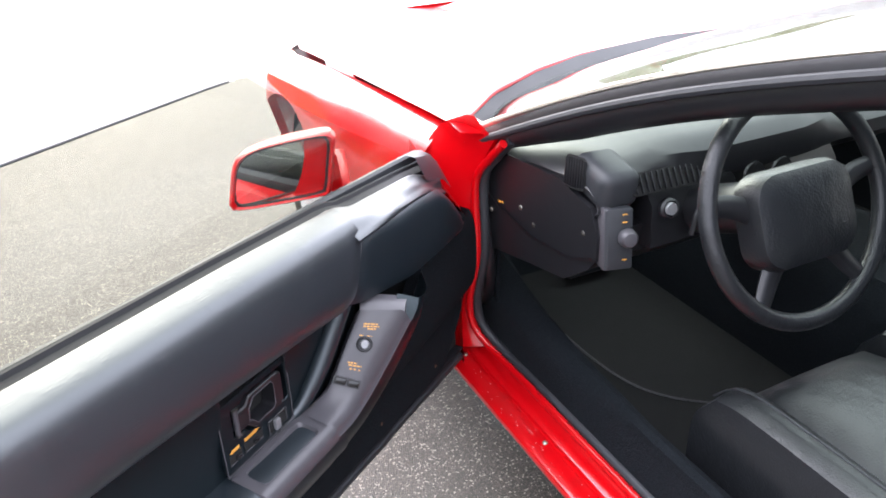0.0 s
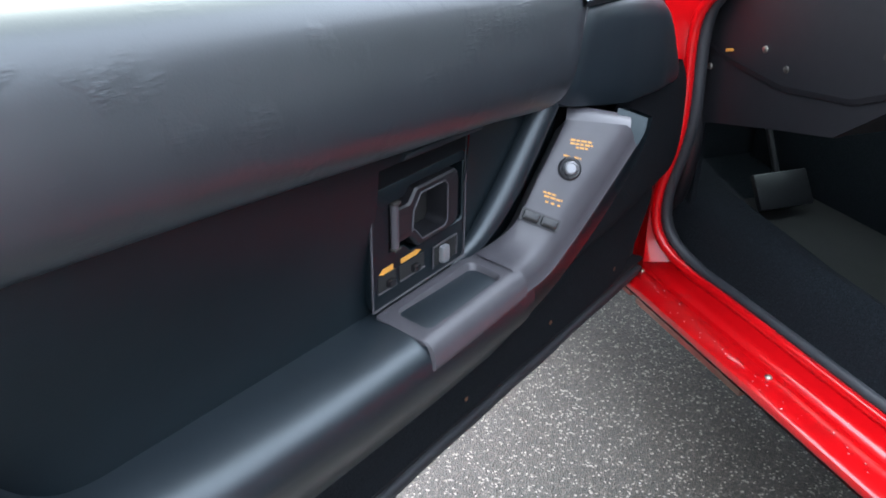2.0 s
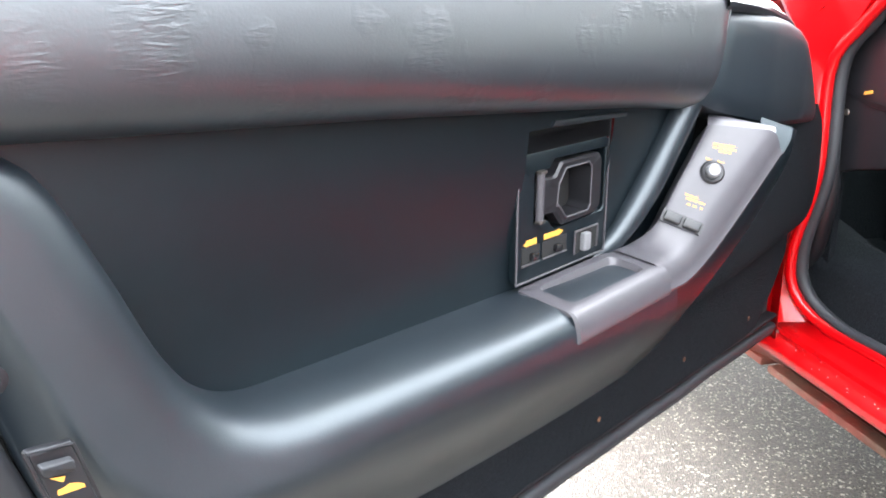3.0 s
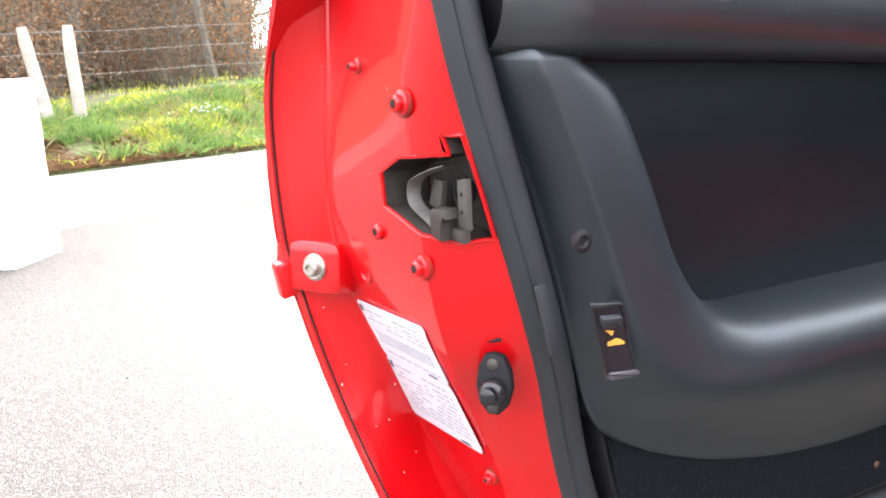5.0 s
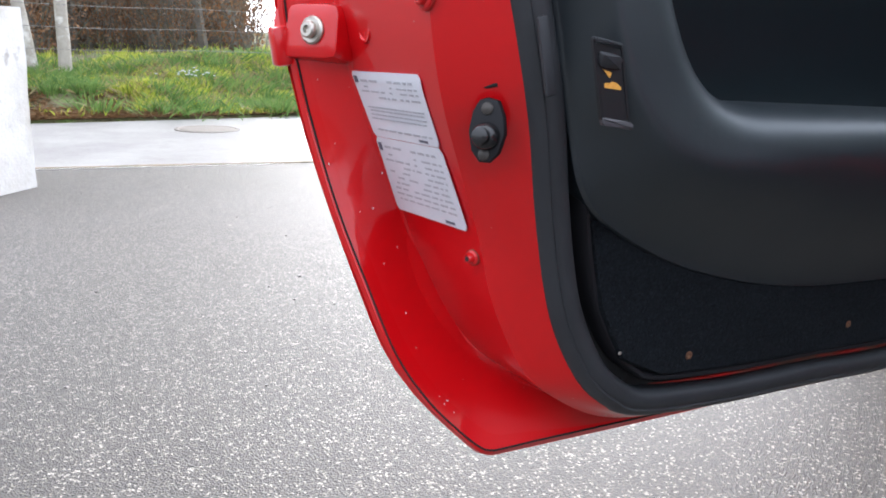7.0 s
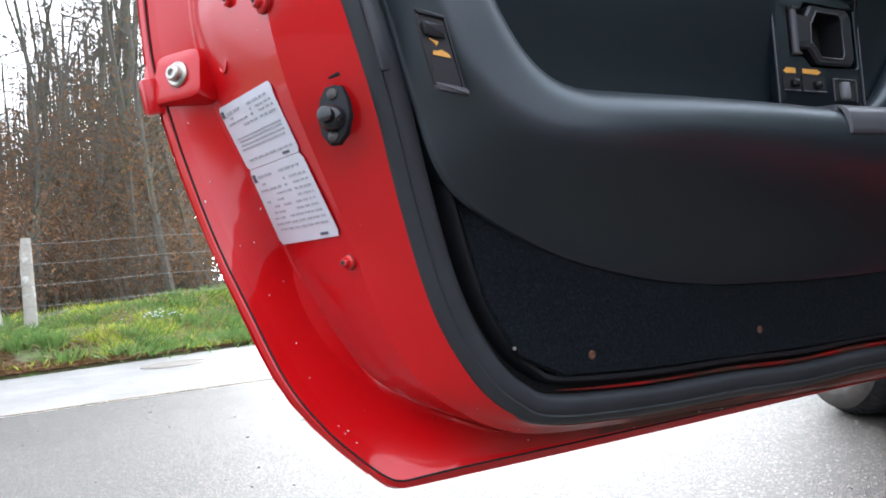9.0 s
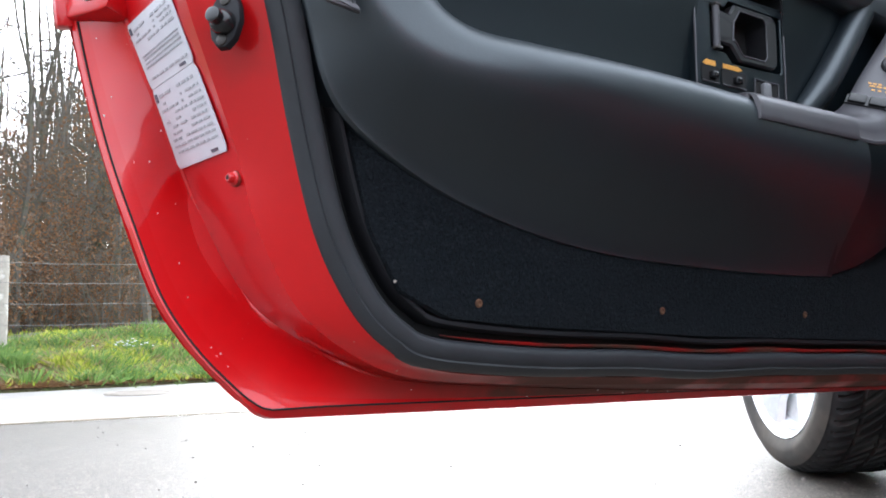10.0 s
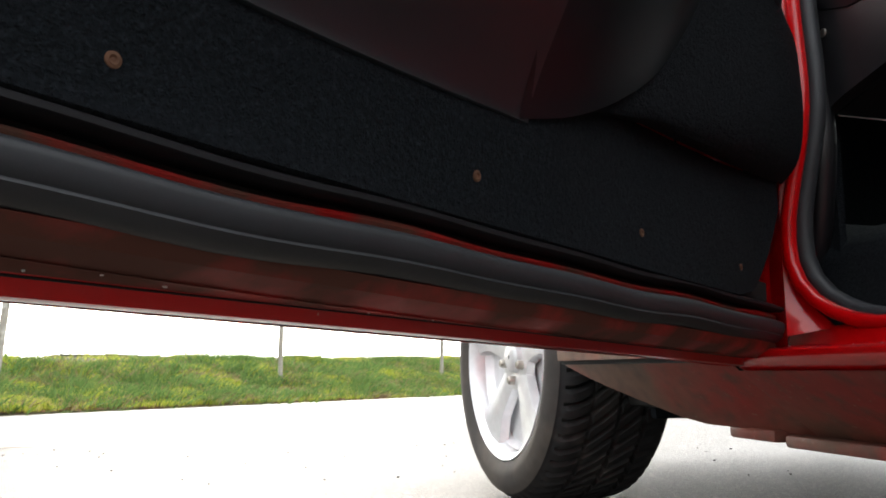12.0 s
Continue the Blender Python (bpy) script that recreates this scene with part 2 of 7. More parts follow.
CONCRETE_WHITE = material("whitewashed_concrete", (0.60, 0.59, 0.57), 0.8, grain=(14, 0.12), mixes=[((0.30, 0.28, 0.25), 9, 0.60, 0.70, 8), ((0.45, 0.42, 0.36), 3, 0.5, 0.7, 6)], bump=[("noise", 50, 0.4, 0.01)])


def glass_material(name, color, gloss=0.5):
    m = bpy.data.materials.new(name)
    m.use_nodes = True
    t = m.node_tree
    t.nodes.clear()
    tr = t.nodes.new("ShaderNodeBsdfTransparent")
    tr.inputs["Color"].default_value = (*color, 1)
    gl = t.nodes.new("ShaderNodeBsdfGlossy")
    gl.inputs["Roughness"].default_value = 0.02
    lw = t.nodes.new("ShaderNodeLayerWeight")
    pw = t.nodes.new("ShaderNodeMath")
    pw.operation = "POWER"
    pw.inputs[1].default_value = 4.0
    t.links.new(lw.outputs["Facing"], pw.inputs[0])
    fr = t.nodes.new("ShaderNodeMapRange")
    fr.inputs["To Min"].default_value, fr.inputs["To Max"].default_value = 0.03, gloss
    t.links.new(pw.outputs[0], fr.inputs["Value"])
    mx = t.nodes.new("ShaderNodeMixShader")
    o = t.nodes.new("ShaderNodeOutputMaterial")
    t.links.new(fr.outputs["Result"], mx.inputs["Fac"])
    t.links.new(tr.outputs["BSDF"], mx.inputs[1])
    t.links.new(gl.outputs["BSDF"], mx.inputs[2])
    t.links.new(mx.outputs["Shader"], o.inputs["Surface"])
    return m


GLASS = glass_material("tinted_glass", (0.80, 0.81, 0.76), 0.22)
# tint of the added roof, set by how much light it should pass
ROOF_GLASS = glass_material("dimming_roof_glass", (0.14, 0.17, 0.20), 0.5)
SCREEN = glass_material("windscreen_glass", (0.80, 0.85, 0.80), 0.9)
MIRROR = material("mirror_glass", (0.80, 0.82, 0.80), 0.03, metal=1.0, grain=(3, 0.03))

# ---- mesh helpers ----
def curve(points, n):
    """n points evenly spread along a smooth curve through the given ones."""
    p = np.array(points, float)
    q = np.vstack([2 * p[0] - p[1], p, 2 * p[-1] - p[-2]])
    dense = []
    for i in range(len(p) - 1):
        a, b, c, d = q[i : i + 4]
        for s in np.linspace(0, 1, 16, endpoint=False):
            dense.append(0.5 * (2 * b + (c - a) * s + (2 * a - 5 * b + 4 * c - d) * s * s + (3 * b - a - 3 * c + d) * s**3))
    dense = np.array(dense + [p[-1]])
    run = np.r_[0, np.cumsum(np.linalg.norm(np.diff(dense, axis=0), axis=1))]
    at = np.linspace(0, run[-1], n)
    return np.stack([np.interp(at, run, dense[:, k]) for k in range(p.shape[1])], 1)


def part(name, bm, mat, parent=None, label="", smooth=True):
    me = bpy.data.meshes.new(name)
    bmesh.ops.recalc_face_normals(bm, faces=bm.faces)
    bm.to_mesh(me)
    bm.free()
    for k in mat if isinstance(mat, (list, tuple)) else (mat,):
        me.materials.append(k)
    if smooth:
        for p in me.polygons:
            p.use_smooth = True
        me.set_sharp_from_angle(angle=radians(38))
    ob = new(name, me)
    ob.parent = parent
    if label:
        tagged(ob, label)
    return ob


def loft(rows, closed=False, caps=False, bm=None, loop=False):
    """A surface through rows of points. closed: each row is a ring; loop: the last row joins the first."""
    bm = bm or bmesh.new()
    vs = [[bm.verts.new(p) for p in row] for row in rows]
    n = len(vs[0])
    for i in range(len(vs) if loop else len(vs) - 1):
        a, b = vs[i], vs[(i + 1) % len(vs)]
        for j in range(n if closed else n - 1):
            k = (j + 1) % n
            bm.faces.new((a[j], a[k], b[k], b[j]))
    if caps and closed:
        bm.faces.new(vs[0])
        bm.faces.new(list(reversed(vs[-1])))
    return bm


def sheet(rows, thick, bm=None):
    """A surface through rows of points, thickened along its normals' mean direction by the vector thick."""
    rows = [list(map(Vector, r)) for r in rows]
    back = [[p + Vector(thick) for p in r] for r in rows]
    rings = [list(r) + list(reversed(b)) for r, b in zip(rows, back)]
    return loft(rings, closed=True, caps=True, bm=bm)


def tube(points, radius, sides=10, bm=None, squash=None, caps=True):
    """A tube along points; radius may be a number or a list. squash: (vector, factor) flattens it along a vector."""
    pts = [Vector(p) for p in points]
    rows = []
    up = None
    for i, p in enumerate(pts):
        d = (pts[min(i + 1, len(pts) - 1)] - pts[max(i - 1, 0)]).normalized()
        if up is None:
            up = Vector((0, 0, 1)) if abs(d.z) < 0.9 else Vector((1, 0, 0))
        side = d.cross(up).normalized()
        up = side.cross(d).normalized()
        r = radius[i] if isinstance(radius, (list, tuple, np.ndarray)) else radius
        ring = []
        for k in range(sides):
            w = 2 * math.pi * k / sides
            o = (side * math.cos(w) + up * math.sin(w)) * r
            if squash:
                o -= Vector(squash[0]) * (o.dot(Vector(squash[0])) * (1 - squash[1]))
            ring.append(p + o)
        rows.append(ring)
    return loft(rows, closed=True, caps=caps, bm=bm)


def block(center, size, bevel=0.0, turn=None, bm=None, segments=2):
    """A box with rounded edges, turned by the matrix turn about its centre."""
    own = bmesh.new()
    bmesh.ops.create_cube(own, size=1.0, matrix=Matrix.Diagonal((*size, 1)))
    if bevel:
        bmesh.ops.bevel(own, geom=own.edges[:], offset=bevel, segments=segments, affect="EDGES", profile=0.5)
    m = Matrix.Translation(center) @ (turn.to_4x4() if turn else Matrix())
    bmesh.ops.transform(own, matrix=m, verts=own.verts)
    return join(bm, own)


def join(bm, own):
    if bm is None:
        return own
    me = bpy.data.meshes.new("joined")
    own.to_mesh(me)
    own.free()
    bm.from_mesh(me)
    bpy.data.meshes.remove(me)
    return bm


def lathe(profile, center, axis, segments=32, bm=None):
    """A turned body: profile of (radius, height) about axis through center."""
    z = Vector(axis).normalized()
    x = z.orthogonal().normalized()
    y = z.cross(x)
    rows = [[Vector(center) + z * h + (x * math.cos(2 * math.pi * k / segments) + y * math.sin(2 * math.pi * k / segments)) * r for k in range(segments)] for r, h in profile]
    return loft(rows, closed=True, bm=bm, caps=True)


def prism(outline, normal_axis, thick, bm=None, bevel=0.0):
    """A flat plate: outline of 3D points pushed along the vector normal_axis by thick, with bevelled rims."""
    own = bmesh.new()
    n = Vector(normal_axis).normalized() * thick
    a = [own.verts.new(Vector(p)) for p in outline]
    b = [own.verts.new(Vector(p) + n) for p in outline]
    own.faces.new(a)
    top = own.faces.new(list(reversed(b)))
    for i in range(len(a)):
        k = (i + 1) % len(a)
        own.faces.new((a[i], b[i], b[k], a[k]))
    if bevel:
        bmesh.ops.bevel(own, geom=list(top.edges), offset=bevel, segments=2, affect="EDGES", profile=0.5)
    return join(bm, own)


def rounded(w, h, r, n=5):
    """The outline of a rounded rectangle about the origin."""
    out = []
    for cx, cy, start in ((w / 2 - r, h / 2 - r, 0), (-w / 2 + r, h / 2 - r, 90), (-w / 2 + r, -h / 2 + r, 180), (w / 2 - r, -h / 2 + r, 270)):
        for k in range(n):
            a = radians(start + 90 * k / (n - 1))
            out.append((cx + r * math.cos(a), cy + r * math.sin(a)))
    return out


def frame_of(origin, right, up):
    """A matrix whose x runs along right and y along up, with z out of the plane."""
    x = Vector(right).normalized()
    z = x.cross(Vector(up)).normalized()
    y = z.cross(x)
    m = Matrix((x, y, z)).transposed().to_4x4()
    m.translation = Vector(origin)
    return m


def plate(m, w, h, r, thick, bm=None, bevel=0.0):
    """A rounded plate in the frame m, growing along its z."""
    return prism([m @ Vector((x, y, 0)) for x, y in rounded(w, h, r)], m.to_3x3() @ Vector((0, 0, 1)), thick, bm=bm, bevel=bevel)


def spread_ring(points, steps):
    """A closed outline with each side cut into equal steps and its corners eased."""
    p = [Vector((*q, 0)) for q in points]
    ring = [p[k - 1].lerp(p[k], t / steps) for k in range(len(p)) for t in range(steps)]
    ring = [(ring[k - 1] + 2 * ring[k] + ring[(k + 1) % len(ring)]) / 4 for k in range(len(ring))]
    return [(q.x, q.y) for q in ring]


def lerp(x, xs, ys):
    return float(np.interp(x, xs, ys))


def smooth(a, b, x):
    s = min(max((x - a) / (b - a), 0.0), 1.0)
    return s * s * (3 - 2 * s)


# ---- the car's own frame: x to its right, y ahead, z up, origin under the front end of the driver's sill ----
CAR = Matrix.Translation((1.065, 0.008, 0)) @ Matrix.Rotation(math.atan2(-0.5812, 0.8138), 4, "Z")
car = new("sports_car")
car.empty_display_size = 0.2
car.matrix_basis = CAR
tagged(car, "red two-door sports car with its driver's door wide open on asphalt", "car")
# ---- the open door; built in the world, x towards its hinge, y outwards ----
# outer edge of the skin, fold of the shut face, its inner bend and the line of the seal, from the top rear round the lower corner to the hinge
EDGE_OUT = [(-0.296, 0.118, 0.890), (-0.302, 0.148, 0.826), (-0.303, 0.167, 0.766), (-0.301, 0.168, 0.685), (-0.293, 0.165, 0.643), (-0.283, 0.159, 0.594), (-0.269, 0.142, 0.530), (-0.254, 0.118, 0.472), (-0.236, 0.096, 0.413), (-0.212, 0.083, 0.373), (-0.188, 0.074, 0.346), (-0.167, 0.067, 0.3245), (-0.156, 0.066, 0.3195)]
EDGE_LOW = [(-0.156, 0.066, 0.3195), (0.1, 0.061, 0.314), (0.5, 0.060, 0.306), (1.07, 0.060, 0.292)]
FOLD = [(-0.262, 0.118, 0.895), (-0.266, 0.122, 0.82), (-0.270, 0.126, 0.76), (-0.270, 0.130, 0.70), (-0.254, 0.135, 0.638), (-0.2325, 0.135, 0.587), (-0.2055, 0.141, 0.523), (-0.190, 0.134, 0.482), (-0.174, 0.120, 0.442), (-0.150, 0.104, 0.404), (-0.115, 0.087, 0.377)]
FOLD_LOW = [(-0.115, 0.087, 0.377), (-0.075, 0.073, 0.360), (-0.02, 0.052, 0.343), (0.4, 0.034, 0.318), (1.07, 0.032, 0.300)]
BEND = [(-0.262, 0.022, 0.89), (-0.262, 0.019, 0.83), (-0.260, 0.018, 0.79), (-0.254, 0.014, 0.69), (-0.240, 0.020, 0.63), (-0.218, 0.030, 0.58), (-0.193, 0.036, 0.52), (-0.179, 0.036, 0.47), (-0.152, 0.034, 0.415), (-0.13, 0.032, 0.39), (-0.095, 0.030, 0.366)]
BEND_LOW = [(-0.095, 0.030, 0.366), (-0.02, 0.024, 0.345), (0.4, 0.018, 0.326), (1.07, 0.016, 0.308)]
SEALED = [(-0.272, -0.016, 0.935), (-0.262, -0.017, 0.875), (-0.249, -0.018, 0.810), (-0.231, -0.017, 0.75), (-0.2155, -0.016, 0.70), (-0.201, -0.015, 0.65), (-0.187, -0.010, 0.606), (-0.173, -0.001, 0.556), (-0.1555, 0.008, 0.50), (-0.1415, 0.012, 0.46), (-0.127, 0.013, 0.43), (-0.1025, 0.013, 0.393), (-0.072, 0.012, 0.3685), (-0.046, 0.010, 0.357)]
SEALED_LOW = [(-0.046, 0.010, 0.357), (0.0, 0.010, 0.3505), (0.1, 0.010, 0.345), (0.4, 0.010, 0.334), (1.03, 0.010, 0.319)]


def contour(rear, low, n=60, m=40):
    return list(curve(rear, n)) + list(curve(low, m))[1:]


GLASS_TOP = ([-0.28, 0.22, 0.265, 0.31, 0.94], [1.246, 1.234, 1.230, 1.205, 0.865])


def skin_out(z):
    """How far the outer skin stands out at a height."""
    return lerp(z, [0.29, 0.33, 0.42, 0.5, 0.58, 0.66, 0.74, 0.80, 0.84, 0.87, 0.89], [0.062, 0.072, 0.104, 0.132, 0.160, 0.172, 0.170, 0.155, 0.132, 0.104, 0.085])


def build_door(parent):
    oc, fc, bc, sc = contour(EDGE_OUT, EDGE_LOW), contour(FOLD, FOLD_LOW), contour(BEND, BEND_LOW), contour(SEALED, SEALED_LOW)
    rows = []
    # shut face, finely divided, with the latch opening left free
    hole = [(0.054, 0.747), (0.054, 0.724), (0.030, 0.716), (-0.001, 0.7045), (-0.015, 0.708), (-0.016, 0.758), (-0.015, 0.774), (-0.003, 0.774), (-0.005, 0.762), (0.030, 0.759)]

    def inside(y, z):
        hit = False
        for i in range(len(hole)):
            (y0, z0), (y1, z1) = hole[i], hole[i - 1]
            if (z0 > z) != (z1 > z) and y < (y1 - y0) * (z - z0) / (z1 - z0) + y0:
                hit = not hit
        return hit

    bm = bmesh.new()
    grid = []
    dense = 700
    def res(points, n, passes=60):
        p = np.array(points)
        q = np.stack([np.interp(np.linspace(0, 1, n), np.linspace(0, 1, len(p)), p[:, k]) for k in range(3)], 1)
        for _ in range(passes if n > 300 else 6):
            q[1:-1] = 0.25 * q[:-2] + 0.5 * q[1:-1] + 0.25 * q[2:]
        return q
    o2, f2, b2, s2 = (res(c, dense, k) for c, k in ((oc, 3), (fc, 40), (bc, 60), (sc, 60)))
    def hem_step(i, n):
        low = smooth(0.56, 0.62, i / n)
        return Vector((0.0045, -0.005, 0.002)).lerp(Vector((0.002, -0.010, 0.0095)), low)
    for i, (o, f, b, s) in enumerate(zip(o2, f2, b2, s2)):
        row = []
        o, f, b, s = map(Vector, (o, f, b, s))
        hem = o + hem_step(i, dense)
        row += [o + Vector((0.004, 0.004, 0)), o, o + Vector((0.002, -0.005, 0.001)), hem]
        for k in (0.2, 0.4, 0.6, 0.8, 0.93):
            row.append(hem.lerp(f, k))
        # the fold stands up as a narrow pressed ridge
        row.append(f + Vector((-0.0014, -0.0014, -0.0004)))
        row.append(f.lerp(b, 0.03) if (f - b).length > 0.02 else f.lerp(b, 0.08))
        for k in range(4, 38):
            row.append(f.lerp(b, k / 38))
        for k in range(0, 12):
            row.append(b.lerp(s, k / 12))
        row += [s, s + Vector((0.012, 0.012, 0.006)), s + Vector((0.05, 0.03, 0.02))]
        grid.append([bm.verts.new(p) for p in row])
    for i, (a, b) in enumerate(zip(grid, grid[1:])):
        for j in range(len(a) - 1):
            c = (a[j].co + a[j + 1].co + b[j].co + b[j + 1].co) / 4
            if c.x < -0.2 and inside(c.y, c.z):
                continue
            f = bm.faces.new((a[j], a[j + 1], b[j + 1], b[j]))
            if 3 < j:
                f.material_index = 1
    # outer skin
    skin = []
    for i in range(0, 29):
        z = 0.292 + (0.885 - 0.292) * i / 28
        edge = [p for p in oc[:60]]
        zs = [p[2] for p in reversed(edge)]
        x0 = float(np.interp(z, zs, [p[0] for p in reversed(edge)])) if z > 0.32 else lerp(z, [0.292, 0.32], [0.9, -0.16])
        x1 = lerp(z, [0.29, 0.4, 0.7, 0.88, 0.93], [1.075, 1.09, 1.10, 1.02, 0.96])
        row = []
        for j in range(25):
            x = x0 + (x1 - x0) * j / 24
            bow = 0.012 * math.sin(math.pi * j / 24)
            low = lerp(x, [-0.16, 0.1, 0.5, 1.07], [0.32, 0.314, 0.306, 0.292])
            row.append(bm.verts.new((x, skin_out(z) + bow + 0.003, max(min(z, lerp(x, [-0.3, 0, 0.45, 0.9, 1.1], [0.895, 0.88, 0.852, 0.815, 0.80])), low))))
        skin.append(row)
    for a, b in zip(skin, skin[1:]):
        for j in range(24):
            bm.faces.new((a[j], b[j], b[j + 1], a[j + 1]))
    # hinge end of the shell
    ends = []
    for z, x0, x1 in ((0.30, 1.06, 1.075), (0.45, 1.055, 1.09), (0.7, 1.075, 1.10), (0.86, 0.93, 1.03)):
        ends.append([(x0 - 0.03, -0.005, z), (x0, 0.02, z), (x1, skin_out(z), z)])
    loft(ends, bm=bm)
    bmesh.ops.remove_doubles(bm, verts=bm.verts, dist=0.0004)
    door = part("door", bm, (RED, RED_GRIME_SHADE), parent, "red door shell with dirt specks, scuffed lower corner and shade painted along its lower flange")
    door.data.set_sharp_from_angle(angle=radians(17))
    door.matrix_basis = CAR.inverted()

    # dark hem seam round the skin's edge
    hem = [Vector(p) + hem_step(i * 3, dense) + Vector((-0.0004, -0.0004, 0.0)) for i, p in enumerate(o2[::3])]
    # chipped paint on the outer flange
    rng = random.Random(8)
    bm = bmesh.new()
    for _ in range(22):
        i, u, r = rng.randrange(180, 560), rng.uniform(0.05, 0.95), rng.uniform(0.0004, 0.0009)
        c = Vector(o2[i]) + hem_step(i, dense)
        c = c.lerp(Vector(f2[i]), u)
        across = (Vector(f2[i]) - Vector(o2[i])).normalized()
        along = (Vector(o2[i + 2]) - Vector(o2[i])).normalized()
        out_way = across.cross(along).normalized()
        out_way = -out_way if out_way.y > 0 else out_way
        prism([c + across * math.cos(a) * r * rng.uniform(0.5, 1.3) + along * math.sin(a) * r * rng.uniform(0.6, 2.0) for a in (0, 1.2, 2.4, 3.6, 5.0)], out_way, 0.0007, bm=bm)
    tagged(part("paint_chip", bm, CONCRETE_WHITE, door, smooth=False), "small pale paint chips", kind="stuff")
    part("hem_seam", tube(hem, 0.0009, 6), DARK, door, "thin dark seam along the folded skin edge")

    # rub moulding end and striker block at the rear edge
    bm = block((-0.299, 0.168, 0.654), (0.014, 0.014, 0.030), 0.003, Euler((0, radians(-8), 0)).to_matrix())
    part("rub_moulding", bm, RED, door, "red end of the side moulding")
    # boxed ledge pressed into the shut face round the striker bolt
    m = frame_of((-0.276, 0.146, 0.666), (0.50, -0.86, 0), (0.06, 0.06, 1))
    box = [(-0.040, -0.020), (0.024, -0.020), (0.024, 0.019), (-0.036, 0.019)]
    rings = [[m @ Vector((x * g, y * g, z)) for x, y in spread_ring(box, 6)] for g, z in ((1.14, -0.010), (1.06, 0.004), (1.0, 0.0085), (0.93, 0.0095), (0.5, 0.0095), (0.05, 0.0095))]
    part("striker_block", loft(rings, closed=True), RED, door)
    m2 = m @ Matrix.Translation((0.002, 0.0, 0.0092))
    zax = m2.to_3x3() @ Vector((0, 0, 1))
    bm = lathe([(0.0105, 0), (0.0105, 0.002), (0.009, 0.0035), (0.0065, 0.0035), (0.0065, 0.007), (0.0052, 0.0085), (0.003, 0.0085), (0.0026, 0.006)], m2.translation, zax, 24)
    part("striker_bolt", bm, STEEL, door, "bright zinc-plated striker bolt")

    def shut_x(y, z):
        """Where the shut face lies at a place seen along the door."""
        def at(line):
            zz = [p[2] for p in reversed(line)]
            return [float(np.interp(z, zz, [p[k] for p in reversed(line)])) for k in (0, 1)]
        (fx, fy), (bx, by), (sx, sy) = at(FOLD), at(BEND), at(SEALED)
        return lerp(y, [sy, by, fy], [sx, bx, fx])
    # latch cavity with its hook and brackets
    def ring_of(points, steps=6):
        return [tuple(np.array(points[k - 1]) + (np.array(points[k]) - np.array(points[k - 1])) * t / steps) for k in range(len(points)) for t in range(steps)]
    round_hole = ring_of(hole)
    deep = [[(shut_x(y, z) + dx, y, z) for y, z in round_hole] for dx in (-0.0004, 0.012, 0.034)]
    bm = loft(deep, closed=True)
    bm.faces.new([bm.verts.new(Vector(p) + Vector((0.001, 0, 0))) for p in deep[-1]])
    part("latch_cavity", bm, GREASY, door, "greasy dark latch recess", smooth=False)
    fine = [Vector((shut_x(y, z) - 0.0002, y, z)) for y, z in round_hole]
    part("latch_rim", tube(fine + [fine[0]], 0.0016, 6), RED, door, "rolled red edge of the latch opening")
    lip_line = [(-0.0245, -0.006, 0.7565), (-0.0245, 0.010, 0.7525), (-0.0245, 0.025, 0.748), (-0.0245, 0.040, 0.742), (-0.0245, 0.0455, 0.736), (-0.0245, 0.046, 0.728), (-0.0245, 0.042, 0.7235), (-0.0245, 0.034, 0.7205), (-0.0245, 0.020, 0.7165), (-0.0245, 0.011, 0.7125)]
    lip_line = curve([(x * 10, y, z) for x, y, z in lip_line], 40)
    part("latch_guide", loft([[(p[0] + dx, p[1] + (0.012 - p[1]) * g, p[2] + (0.733 - p[2]) * g) for dx, g in ((0.006, 0.0), (-0.002, 0.0), (-0.0035, 0.015), (-0.0035, 0.05), (-0.002, 0.07), (0.006, 0.08))] for p in lip_line]), LATCH_EDGE, door, "bare grey metal lip round the latch")
    part("latch_tongue", prism([(-0.232, y, z) for y, z in ((0.030, 0.742), (0.019, 0.742), (0.024, 0.721), (0.040, 0.724))], (-1, 0, 0), 0.004, bevel=0.001), DUSTY_PLASTIC, door, "grey slanted latch tongue")
    # near-black dish drawn as the shade in the latch's central hole
    part("latch_hole_shade", lathe([(0.011, 0), (0.011, 0.002), (0.009, 0.002), (0.008, -0.004)], (-0.229, 0.004, 0.736), (-1, 0, 0), 18), DARK, door)
    part("latch_plate", prism([(-0.236, y, z) for y, z in ((-0.006, 0.746), (-0.0165, 0.748), (-0.0165, 0.716), (-0.006, 0.717))], (-1, 0, 0), 0.004, bevel=0.001), DUSTY_PLASTIC, door, "dusty grey latch plate")
    for z in (0.738, 0.727):
        part("plate_hole", lathe([(0.0013, 0), (0.0012, 0.0006), (0.0002, 0.0006)], (-0.2402, -0.0115, z), (-1, 0, 0), 8), DARK, door)
    part("latch_hook", prism([(-0.240, y, z) for y, z in ((0.013, 0.708), (0.013, 0.724), (0.010, 0.7275), (-0.005, 0.729), (-0.006, 0.7225), (0.0, 0.7215), (-0.001, 0.708))], (-1, 0, 0), 0.010, bevel=0.0018), GREASY, door, "greasy steel latch hook")
    part("latch_block", prism([(-0.238, y, z) for y, z in ((-0.004, 0.716), (-0.0165, 0.717), (-0.0165, 0.7085), (-0.004, 0.7085))], (-1, 0, 0), 0.006, bevel=0.001), GREASY, door)

